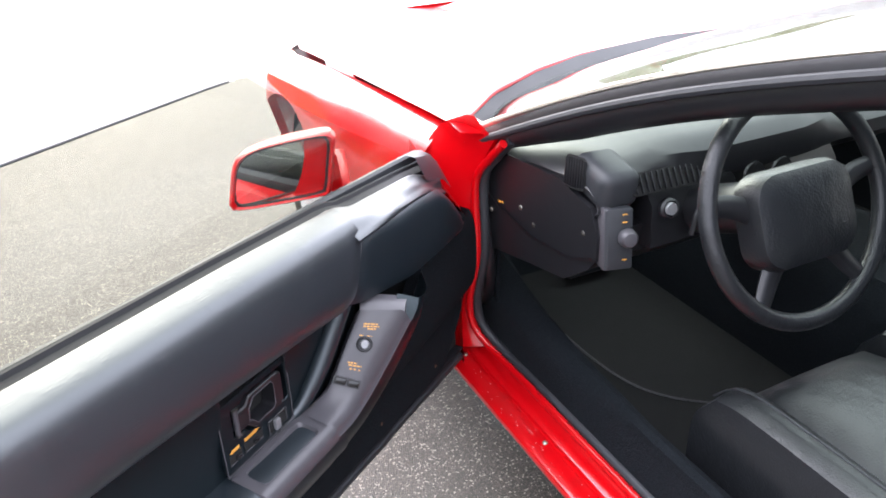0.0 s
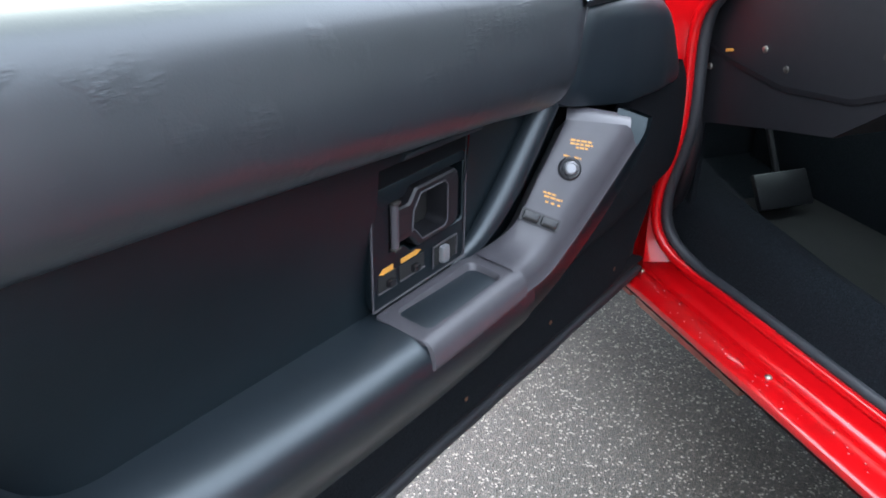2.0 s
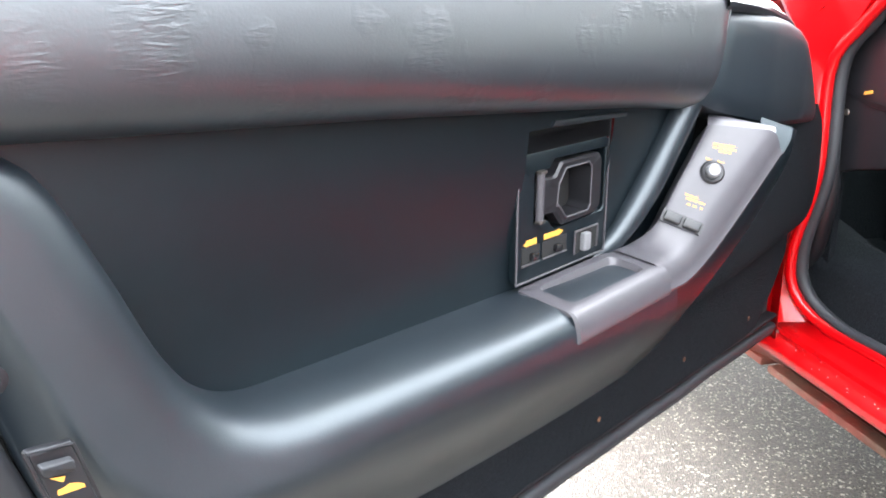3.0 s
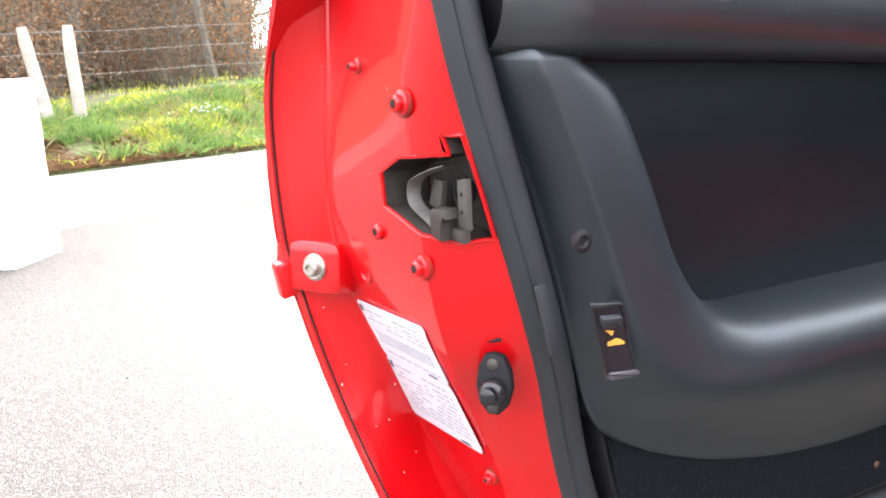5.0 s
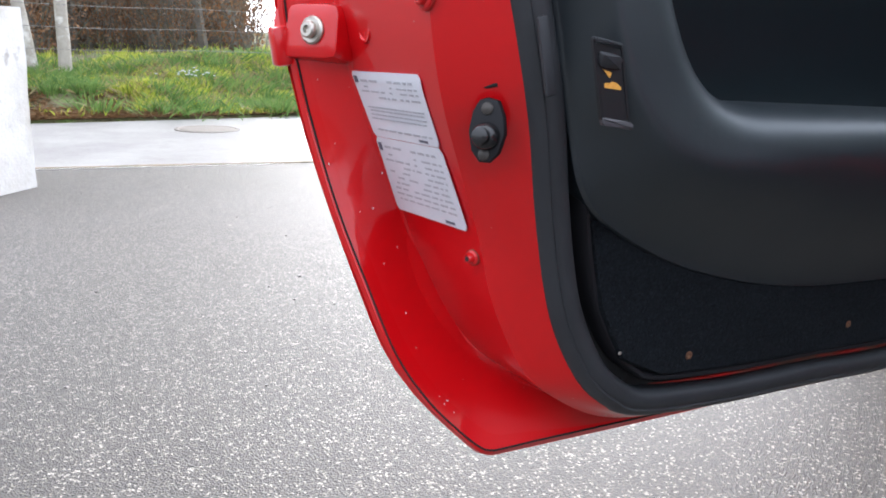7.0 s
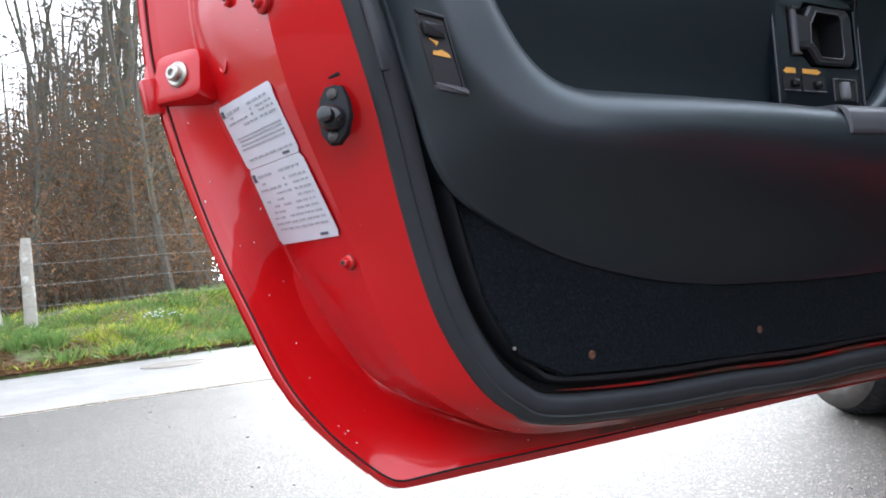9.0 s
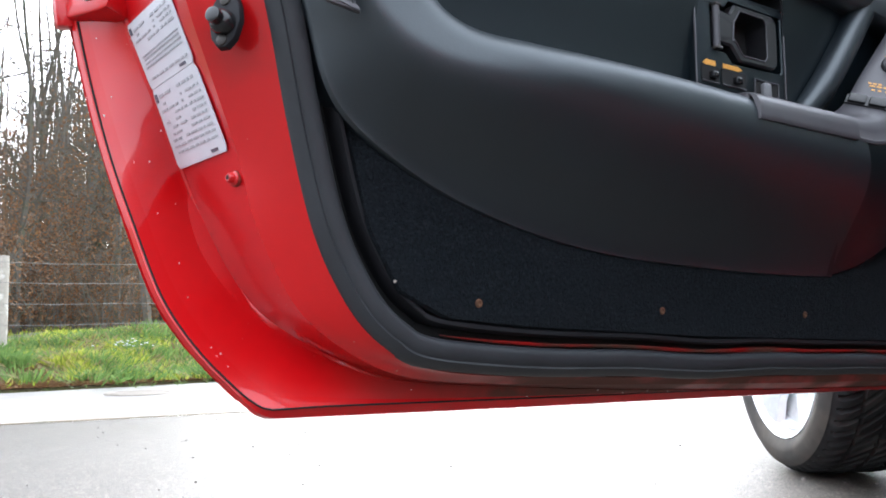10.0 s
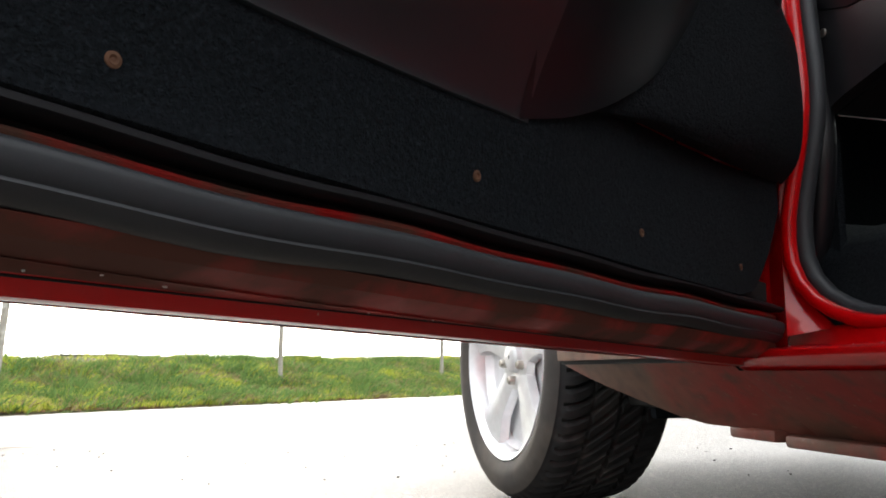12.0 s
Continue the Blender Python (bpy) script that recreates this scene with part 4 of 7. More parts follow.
    for k, (b, f) in enumerate(zip(RB, RF)):
        b, f = Vector(b), Vector(f)
        t = Vector(RF[min(k + 1, 25)]) - Vector(RF[max(k - 1, 0)])
        w = (f - b).normalized()
        n = t.normalized().cross(w).normalized()
        if n.z - n.x < 0:
            n = -n
        rows.append([b + Vector((0.014, 0.02, -0.02)), b - n * 0.004 + Vector((0, 0.001, 0)), b, b + w * 0.004 + n * 0.002, b.lerp(f, 0.3) + n * 0.002, b.lerp(f, 0.7) + n * 0.002, f - w * 0.007 + n * 0.002, f - w * 0.002, f + Vector((0.002, -0.003, -0.004)), f + Vector((0.006, -0.0050, -0.013)), f + Vector((0.009, -0.0065, -0.0215)), f + Vector((0.010, -0.0085, -0.0245)), f + Vector((0.012, -0.0080, -0.0275)), f + Vector((0.016, -0.002, -0.029)), f + Vector((0.03, 0.045, -0.04))])
    bm = loft(rows)
    end = rows[-1]
    tl2, tr2 = end[2], end[8]
    facet = []
    for along, lift in ((0.002, -0.002), (0.010, 0.007), (0.022, 0.010), (0.040, 0.006), (0.050, -0.030)):
        row = [tl2.lerp(tr2, k / 4) + Vector((along, 0.001 + along * 0.45, lift * (1 - 0.5 * k / 4))) for k in range(5)]
        facet.append(row + [row[-1] + Vector((0.003, 0.001, -0.014))])
    part("pull_facet", loft(facet), GREY, door, "rounded grey end of the pull")
    # dark sheet added to hide the red shell behind the pull
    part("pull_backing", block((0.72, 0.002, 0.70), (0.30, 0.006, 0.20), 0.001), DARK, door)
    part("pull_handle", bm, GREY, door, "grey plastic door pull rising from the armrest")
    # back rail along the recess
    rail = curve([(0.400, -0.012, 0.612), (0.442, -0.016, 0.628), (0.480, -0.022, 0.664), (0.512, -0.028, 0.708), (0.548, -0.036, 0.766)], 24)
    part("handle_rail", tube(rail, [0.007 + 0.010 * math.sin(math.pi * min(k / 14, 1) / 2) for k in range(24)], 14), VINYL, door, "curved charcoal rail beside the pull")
    # near-black tube painted as the shade between rail and pull
    part("handle_gap_shade", tube([Vector(p) + Vector((0.022, 0.010, -0.004)) for p in rail[5:]], 0.010, 8), DARK, door)
    # knob, window switch and print on the ramp
    def ramp_frame(u, v):
        k = u * 25
        i = int(min(k, 24))
        b = Vector(RB[i]).lerp(Vector(RB[i + 1]), k - i)
        f = Vector(RF[i]).lerp(Vector(RF[i + 1]), k - i)
        up = Vector(RF[i + 1]) - Vector(RF[i]) + Vector(RB[i + 1]) - Vector(RB[i])
        m = frame_of(b.lerp(f, v), f - b, up)
        return m @ Matrix.Translation((0, 0, 0.002))
    m = ramp_frame(0.715, 0.46)
    z = m.to_3x3() @ Vector((0, 0, 1))
    part("mirror_knob_bezel", lathe([(0.0135, 0), (0.0135, 0.002), (0.0115, 0.0035), (0.0095, 0.003), (0.0095, 0.001)], m.translation, z, 28), BLACK, door)
    part("mirror_knob", lathe([(0.0082, 0), (0.0082, 0.008), (0.0070, 0.010), (0.0058, 0.0105), (0.0050, 0.0095)], m.translation, z, 24), SILVER, door, "silver mirror adjusting knob")
    def print_rows(u, v, rows2, w):
        b = bmesh.new()
        mm = ramp_frame(u, v)
        for y, x0, x1 in rows2:
            x = x0
            r = random.Random(int(y * 9999))
            while x < x1:
                d = r.uniform(0.003, 0.007)
                prism([mm @ Vector(q) for q in ((x, y, 0), (min(x + d, x1), y, 0), (min(x + d, x1), y + w, 0), (x, y + w, 0))], mm.to_3x3() @ Vector((0, 0, 1)), 0.0004, bm=b)
                x += d + 0.0012
        tagged(part("amber_print", b, AMBER, door, smooth=False), kind="stuff")
    print_rows(0.86, 0.44, [(0.003, -0.013, 0.012), (-0.001, -0.013, 0.013), (-0.005, -0.006, 0.008)], 0.0022)
    print_rows(0.715, 0.46, [(0.013, -0.010, -0.003), (0.013, 0.003, 0.011)], 0.0018)
    print_rows(0.53, 0.46, [(0.004, -0.012, 0.004), (0.0, -0.010, 0.012), (-0.006, -0.007, -0.002), (-0.006, 0.0, 0.004), (-0.006, 0.008, 0.011)], 0.0022)
    m = ramp_frame(0.40, 0.46)
    part("window_switch_bezel", plate(m, 0.046, 0.015, 0.002, 0.002), BLACK, door)
    for dx in (-0.011, 0.011):
        mm = m @ Matrix.Translation((dx, 0, 0.002)) @ Matrix.Rotation(radians(14), 4, "X")
        part("window_switch", plate(mm, 0.019, 0.011, 0.002, 0.005, bevel=0.0015), GLOSS, door)

    # inside latch bezel in the recess
    def rect(x0, x1, z0, z1, y):
        return [(x0, y, z0), (x1, y, z0), (x1, y, z1), (x0, y, z1)]
    def spread(points, n=96, hub=(0.348, 0.700)):
        """n points round an outline at even angles as seen from hub."""
        out = []
        for k in range(n):
            a = 2 * math.pi * (k + 0.5) / n
            dx, dz = math.cos(a), math.sin(a)
            far = 0.0
            for (x0, z0), (x1, z1) in zip(points, points[1:] + points[:1]):
                ex, ez = x1 - x0, z1 - z0
                det = ex * dz - ez * dx
                if abs(det) > 1e-12:
                    t = (ex * (z0 - hub[1]) - ez * (x0 - hub[0])) / det
                    u = (dx * (z0 - hub[1]) - dz * (x0 - hub[0])) / det
                    if t > 0 and -1e-9 <= u <= 1 + 1e-9:
                        far = max(far, t)
            out.append((hub[0] + dx * far, hub[1] + dz * far))
        return out
    PLATE = [(0.264, 0.624), (0.414, 0.624), (0.414, 0.744), (0.264, 0.744)]
    POCKET = [(0.288, 0.676), (0.312, 0.676), (0.322, 0.666), (0.411, 0.668), (0.411, 0.734), (0.320, 0.735), (0.312, 0.727), (0.288, 0.727)]
    bm = loft([[(x, y, z) for x, z in pts] for y, pts in ((-0.012, spread(PLATE)), (-0.0195, spread(PLATE)), (-0.0203, spread([(0.2655, 0.6255), (0.4125, 0.6255), (0.4125, 0.7425), (0.2655, 0.7425)])), (-0.0203, spread(POCKET)), (-0.0190, spread([(0.2895, 0.677), (0.312, 0.677), (0.322, 0.667), (0.410, 0.669), (0.410, 0.733), (0.320, 0.734), (0.313, 0.726), (0.2895, 0.726)])), (0.004, spread(POCKET)))], closed=True)
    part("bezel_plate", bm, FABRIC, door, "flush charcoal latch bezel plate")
    # pocket floor in near-black, its shade put into the colour
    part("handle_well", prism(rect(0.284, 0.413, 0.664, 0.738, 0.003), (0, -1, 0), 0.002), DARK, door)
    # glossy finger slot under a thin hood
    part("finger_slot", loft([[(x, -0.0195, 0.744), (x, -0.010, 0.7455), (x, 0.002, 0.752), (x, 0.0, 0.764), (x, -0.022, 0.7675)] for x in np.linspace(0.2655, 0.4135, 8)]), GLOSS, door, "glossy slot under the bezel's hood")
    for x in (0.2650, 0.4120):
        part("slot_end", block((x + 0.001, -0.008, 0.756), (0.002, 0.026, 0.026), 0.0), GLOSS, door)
    # dark backing added so the red shell stays hidden behind the bezel
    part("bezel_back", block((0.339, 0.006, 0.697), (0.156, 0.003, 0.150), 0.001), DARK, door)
    part("bezel_hood", prism([(0.298, -0.020, 0.7665), (0.428, -0.020, 0.7625), (0.431, -0.020, 0.7675), (0.304, -0.020, 0.7725)], (0, -1, 0), 0.011, bevel=0.002), VINYL, door)
    bead = [(0.4145, -0.0205, 0.762), (0.4145, -0.0205, 0.624), (0.2635, -0.0205, 0.624), (0.2635, -0.0205, 0.766), (0.300, -0.0205, 0.769)]
    part("bezel_frame", tube(bead, 0.0014, 6), GREY, door, "thin raised bead round the bezel")
    # release lever: a hinged tab running into a square grip round a deep cup
    TAB = [(0.2955, 0.684), (0.316, 0.684), (0.330, 0.669), (0.391, 0.670), (0.397, 0.676), (0.397, 0.725), (0.391, 0.731), (0.325, 0.731), (0.315, 0.719), (0.2955, 0.720)]
    CUP = [(0.320, 0.690), (0.3225, 0.688), (0.334, 0.675), (0.373, 0.675), (0.378, 0.680), (0.378, 0.720), (0.373, 0.7255), (0.331, 0.7255), (0.3225, 0.714), (0.320, 0.712)]
    def shrunk(points, d):
        c = np.mean(np.array(points), 0)
        return [(x - math.copysign(min(d, abs(x - c[0])), x - c[0]), z - math.copysign(min(d, abs(z - c[1])), z - c[1])) for x, z in points]
    bm = loft([[(x, y, z) for x, z in spread(pts)] for y, pts in ((-0.010, TAB), (-0.0225, TAB), (-0.0245, shrunk(TAB, 0.0018)), (-0.0245, shrunk(CUP, -0.0016)), (-0.023, CUP), (0.0, shrunk(CUP, 0.002)))], closed=True)
    part("release_lever", bm, BLACK, door, "black inside door release lever with a square grip")
    part("lever_grip_bead", tube([(x, -0.0248, z) for x, z in shrunk(CUP, -0.001)] + [(0.319, -0.0248, 0.689)], 0.0010, 6), GREY, door)
    part("lever_hinge", tube([(0.2965, -0.021, z) for z in (0.680, 0.700, 0.724)], 0.0042, 10), GREY, door, "grey hinge pin of the lever")
    for z in (0.6785, 0.7255):
        part("hinge_cap", block((0.2970, -0.0215, z), (0.010, 0.008, 0.0035), 0.0012), GREASY, door)
    # lock slider in its own frame
    part("lock_slot", prism(rect(0.360, 0.398, 0.6325, 0.654, -0.0195), (0, -1, 0), 0.0016), DARK, door)
    part("lock_frame", tube([(0.3575, -0.0215, 0.632), (0.3575, -0.0215, 0.6555), (0.399, -0.0215, 0.6555), (0.399, -0.0215, 0.632)], 0.0011, 6), GREY, door)
    part("lock_slider", block((0.374, -0.0235, 0.6430), (0.012, 0.008, 0.019), 0.0025), SILVER, door, "silver lock slider")
    # two seat switches with amber arrows
    for x0, x1 in ((0.271, 0.298), (0.303, 0.343)):
        part("seat_switch_slot", prism(rect(x0, x1, 0.6415, 0.6575, -0.0195), (0, -1, 0), 0.0016), DARK, door)
        part("seat_switch", block(((x0 + x1) / 2 + 0.003, -0.0235, 0.6475), (0.010, 0.007, 0.0075), 0.0018), GLOSS, door)
        part("slot_edge", tube([(x0, -0.0215, 0.6405), (x1, -0.0215, 0.6405)], 0.0010, 6), GREY, door)
    for pts in (((0.2735, 0.6600), (0.280, 0.6575), (0.280, 0.6585), (0.294, 0.6585), (0.294, 0.6640), (0.280, 0.6640), (0.280, 0.6645)), ((0.306, 0.6590), (0.329, 0.6590), (0.329, 0.6580), (0.338, 0.6615), (0.329, 0.6650), (0.329, 0.6640), (0.306, 0.6640))):
        part("amber_print", prism([(x, -0.0202, z) for x, z in pts], (0, -1, 0), 0.0006), AMBER, door, smooth=False)

    # hatch release switch on the rear upright
    m = Matrix(((0.985, -0.235, 0.0, -0.1600), (0.0, 0.0, -1.0, -0.0560), (-0.15, 0.965, 0.0, 0.6405), (0, 0, 0, 1)))
    sunk = m @ Matrix.Translation((0, 0, 0.0004))
    part("switch_plate", loft([[sunk @ Vector((x * sx + dx, y * sy, z)) for x, y in rounded(0.022, 0.050, 0.003, 4)] for sx, sy, dx, z in ((1.16, 1.10, 0, -0.001), (1.14, 1.08, 0, 0.0012), (1.0, 1.0, 0, 0.0012), (0.98, 0.98, 0, 0.0004))], closed=True), BLACK, door, "black hatch switch surround")
    part("switch_face", plate(sunk, 0.0205, 0.047, 0.002, 0.0006), BLACK, door)
    part("switch_lip", plate(m @ Matrix.Translation((0.0015, -0.0265, -0.001)), 0.027, 0.0055, 0.0015, 0.0032, bevel=0.0014), GREY, door, "grey lower lip of the switch recess")
    part("switch_brow", plate(m @ Matrix.Translation((0.0, 0.0255, 0.0)), 0.023, 0.003, 0.001, 0.003, bevel=0.001), RUBBER, door)
    part("hatch_switch", plate(m @ Matrix.Translation((-0.001, 0.0145, 0.0010)) @ Matrix.Rotation(radians(22), 4, "X"), 0.0165, 0.009, 0.0015, 0.004, bevel=0.0012), RUBBER, door)
    b = bmesh.new()
    for pts in (((-0.0065, 0.0075), (0.001, 0.0065), (-0.0015, 0.003)), ((-0.0065, -0.003), (-0.0055, -0.001), (-0.002, -0.0005), (0.001, 0.001), (0.004, 0.0005), (0.0075, -0.0015), (0.0075, -0.0035), (-0.0065, -0.0042))):
        prism([m @ Vector((x, y, 0.0010)) for x, y in pts], m.to_3x3() @ Vector((0, 0, 1)), 0.0005, bm=b)
    part("amber_print", b, AMBER, door, smooth=False)
    part("trim_screw", lathe([(0.0075, 0), (0.0075, 0.002), (0.004, 0.003), (0.003, 0.001)], (-0.186, -0.0565, 0.709), (0, -1, 0), 16), BLACK, door)
    # trim screws in the kick carpet and one rivet
    for at in ((0.0, 0.410), (0.221, 0.405), (0.453, 0.402), (0.68, 0.398), (0.90, 0.392)):
        x, z = at
        part("carpet_screw", lathe([(0.0040, -0.001), (0.0036, 0.0006), (0.0022, 0.0010), (0.0012, 0.0001)], (x, kick_y(x, z), z), (0, -1, 0), 14), RUST, door, "rusty screw in the kick carpet")
    part("rivet", lathe([(0.0016, 0), (0.001, 0.001)], (-0.081, -0.005, 0.426), (-0.3, -1, 0), 8), STEEL, door)

    # belt seal, window glass and mirror
    def belt(x):
        return lerp(x, [-0.3, -0.035, 0.434, 0.902, 1.0], [0.955, 0.936, 0.904, 0.868, 0.858])
    rows = []
    for x in np.linspace(-0.29, 0.95, 40):
        z = belt(x)
        rows.append([(x, 0.040, z - 0.03), (x, 0.042, z + 0.006), (x, 0.047, z + 0.010), (x, 0.056, z + 0.008), (x, 0.060, z - 0.002), (x, 0.060, z - 0.03)])
    strip = []
    for x in np.linspace(-0.285, 0.93, 40):
        zt = padtop(x) - 0.010 * smooth(0.60, 0.66, x)
        strip.append([(x, 0.010, zt - 0.022), (x, 0.0105, zt - 0.009), (x, 0.016, zt - 0.007), (x, 0.029, zt - 0.005), (x, 0.033, zt + 0.0005), (x, 0.037, zt + 0.001), (x, 0.040, zt - 0.003), (x, 0.041, zt - 0.02)])
    part("belt_trim", loft(strip), BELT, door, "black rubber strip between pad and window")
    part("belt_seal", loft(rows), RUBBER, door, "black rubber belt seal beside the window")
    rows = []
    for x in np.linspace(-0.29, 0.98, 40):
        z = belt(x)
        rows.append([(x, 0.076, z - 0.07), (x, 0.077, z - 0.030), (x, 0.082, z - 0.026), (x, 0.092, z - 0.036), (x, 0.096, z - 0.07)])
    part("belt_moulding", loft(rows), RUBBER, door)
    def pane(x, z):
        """The glass curves inwards towards the roof."""
        s = max(0.0, z - 0.88) / 0.365
        return 0.070 - 0.17 * s - 0.08 * s * s
    rows = []
    for i in range(41):
        x = -0.28 + 1.22 * i / 40
        top = lerp(x, GLASS_TOP[0], GLASS_TOP[1])
        z0 = belt(x) - 0.03
        rows.append([(x, pane(x, z0 + (top - z0) * k / 14), z0 + (top - z0) * k / 14) for k in range(15)])
    part("window_glass", sheet(rows, (0, 0.004, 0)), GLASS, door, "raised greenish tinted window glass")
    edge = [Vector(r[-1]) + Vector((0, 0.002, 0)) for r in rows if r[-1][0] < GLASS_TOP[0][2]]
    part("glass_edge", tube(edge, 0.0014, 6), RUBBER, door)

    # mirror housing, seen through the glass
    m = frame_of((0.668, 0.158, 0.915), (0.62, -0.78, 0.10), (0.05, 0.06, 1.0))
    LOOP = curve([(-0.098, -0.030), (-0.101, -0.044), (-0.088, -0.054), (-0.02, -0.057), (0.062, -0.057), (0.078, -0.050), (0.090, -0.010), (0.103, 0.040), (0.098, 0.054), (0.070, 0.057), (0.0, 0.055), (-0.050, 0.047), (-0.078, 0.026), (-0.098, -0.030)], 49)[:-1]
    def shell(g, z, sx=0.0, sy=0.0):
        return [m @ Vector((x * g + sx, y * g + sy, z)) for x, y in LOOP]
    bm = loft([shell(0.86, -0.012), shell(0.90, 0.004), shell(0.95, 0.009), shell(1.0, 0.004), shell(1.02, -0.015), shell(0.96, -0.045, 0.004), shell(0.74, -0.085, 0.012), shell(0.40, -0.105, 0.02)], closed=True, caps=True)
    part("mirror_housing", bm, RED, door, "red painted door mirror housing")
    part("mirror_rim", loft([shell(0.905, 0.002), shell(0.90, 0.0045), shell(0.86, 0.0035), shell(0.85, -0.002)], closed=True), BLACK, door)
    tilt = m @ Matrix.Translation((0, 0, 0.002)) @ Matrix.Rotation(radians(5), 4, "X") @ Matrix.Rotation(radians(10), 4, "Y")
    dome = [[tilt @ Vector((x * s, y * s, -0.006 - (x * x + y * y) * s * s / 1.6)) for x, y in LOOP] for s in (0.88, 0.75, 0.6, 0.45, 0.3, 0.15, 0.01)]
    part("mirror_glass", loft(dome, closed=True), MIRROR, door, "convex wing mirror glass reflecting trees")
    part("mirror_foot", loft([[m @ Vector(p) for p in r] for r in ([(0.06, 0.03, -0.02), (0.06, -0.05, -0.02), (0.06, -0.05, -0.08), (0.06, 0.02, -0.08)], [(0.10, 0.0, -0.04), (0.10, -0.075, -0.03), (0.10, -0.075, -0.10), (0.10, -0.01, -0.11)], [(0.115, -0.03, -0.09), (0.115, -0.10, -0.06), (0.115, -0.10, -0.16), (0.115, -0.03, -0.17)])], closed=True, caps=True), RED, door)
    return door


door = build_door(car)
# ---- the car's body; in its own frame: x to the right, y ahead ----
def build_body(parent):
    # rocker and sill: outer side, tread with a groove, upstand
    prof = [(0.030, 0.250), (-0.020, 0.283), (-0.034, 0.291), (-0.041, 0.298), (-0.043, 0.304), (-0.041, 0.310), (-0.036, 0.313), (-0.004, 0.313), (0.006, 0.311), (0.010, 0.305), (0.016, 0.305), (0.020, 0.311), (0.030, 0.314), (0.037, 0.320), (0.040, 0.332), (0.046, 0.340), (0.056, 0.341), (0.062, 0.332)]
    rows = []
    for y in np.linspace(0.045, -1.35, 40):
        rows.append([(x, y, z) for x, z in prof])
    part("sill", loft(rows), (RED), parent, "red painted door sill with grit on the tread")
    for y in (0.0, -0.352, -0.70):
        part("sill_screw", lathe([(0.006, 0), (0.006, 0.002), (0.004, 0.004), (0.002, 0.004)], (0.0, y, 0.313), (0, 0, 1), 14), STEEL, parent)
    # grit on the tread
    rng = random.Random(3)
    bm = bmesh.new()
    for k in range(60):
        x, y = rng.uniform(-0.034, 0.0), rng.uniform(-1.0, 0.02)
        block((x, y, 0.3133), (rng.uniform(0.0006, 0.0018),) * 2 + (0.0008,), 0, bm=bm)
    tagged(part("grit", bm, CONCRETE_WHITE, parent, smooth=False), kind="stuff")
    # hinge pillar: red face between the fender and the door opening, rounded into the sill
    outer = curve([(0.0, -0.06, 0.93), (-0.02, 0.03, 0.88), (-0.045, 0.055, 0.80), (-0.05, 0.062, 0.6), (-0.052, 0.062, 0.42), (-0.052, 0.058, 0.35), (-0.048, 0.048, 0.312)], 40)
    inner = curve([(0.028, -0.09, 0.885), (0.024, -0.05, 0.825), (0.015, -0.014, 0.765), (0.013, -0.022, 0.60), (0.008, 0.012, 0.46), (0.020, 0.012, 0.38), (0.040, -0.02, 0.336)], 40)
    rows = []
    for o, i in zip(outer, inner):
        o, i = Vector(o), Vector(i)
        rows.append([o + Vector((-0.01, 0.02, 0)), o, o.lerp(i, 0.35) + Vector((0, 0.006, 0)), o.lerp(i, 0.7) + Vector((0, 0.004, 0)), i, i + Vector((0.012, -0.004, 0.002)), i + Vector((0.018, 0.012, 0.006))])
    part("hinge_pillar", loft(rows), RED, parent, "red hinge pillar of the door opening")
    lip = curve([(0.032, -0.120, 0.885), (0.028, -0.066, 0.832), (0.020, -0.024, 0.768), (0.018, -0.030, 0.60), (0.014, 0.002, 0.46), (0.024, -0.006, 0.385), (0.045, -0.070, 0.343), (0.050, -0.20, 0.340), (0.050, -0.5, 0.340), (0.050, -1.3, 0.340)], 70)
    part("opening_flange", tube(lip, 0.009, 10), RED, parent)
    rub = [Vector(p) + Vector((0.018, -0.004, 0.006)) for p in lip]
    part("opening_seal", tube(rub, 0.011, 10), RUBBER, parent, "black rubber seal along the door opening")
    # front fender with the wheel arch
    ARCH, RAD = (0.93, 0.335), 0.385
    rows = []
    for y in np.linspace(0.058, 1.95, 90):
        low = 0.33 if y < 0.6 else lerp(y, [1.28, 1.34], [0.205, 0.42])
        if abs(y - ARCH[0]) < RAD:
            low = max(low, ARCH[1] + math.sqrt(RAD**2 - (y - ARCH[0]) ** 2))
        nose = smooth(1.3, 1.95, y)
        top = lerp(y, [0.05, 0.35, 0.8, 1.2, 1.6, 1.95], [0.872, 0.852, 0.822, 0.785, 0.72, 0.66])
        def side(z):
            return lerp(z, [0.2, 0.25, 0.33, 0.45, 0.58, 0.66, 0.72, 0.78, 0.84], [-0.035, -0.052, -0.062, -0.080, -0.105, -0.118, -0.112, -0.09, -0.05]) + lerp(y, [1.15, 1.31, 1.5, 1.87, 1.98], [0, 0.04, 0.12, 0.34, 0.46]) - 0.012 * smooth(0.3, 0.0, abs(y - ARCH[0]) - RAD)
        low = min(low, top - 0.06)
        shoulder = top - 0.045
        if low > shoulder - 0.01:
            shoulder = low + 0.01
        row = [(side(z) + 0.03, y, z) for z in (low + 0.001,)] + [(side(z), y, z) for z in np.linspace(low, shoulder, 16)]
        row += [(side(shoulder) + 0.02, y, shoulder + (top - shoulder) * 0.55), (side(shoulder) + 0.06, y, top - 0.006), (side(shoulder) + 0.10, y, top)]
        rows.append(row)
    part("front_fender", loft(rows), RED, parent, "red front fender with wheel arch")
    part("front_fender", loft([[(1.74 - x, y, z) for x, y, z in row] for row in rows]), RED, parent, "red front fender with wheel arch")
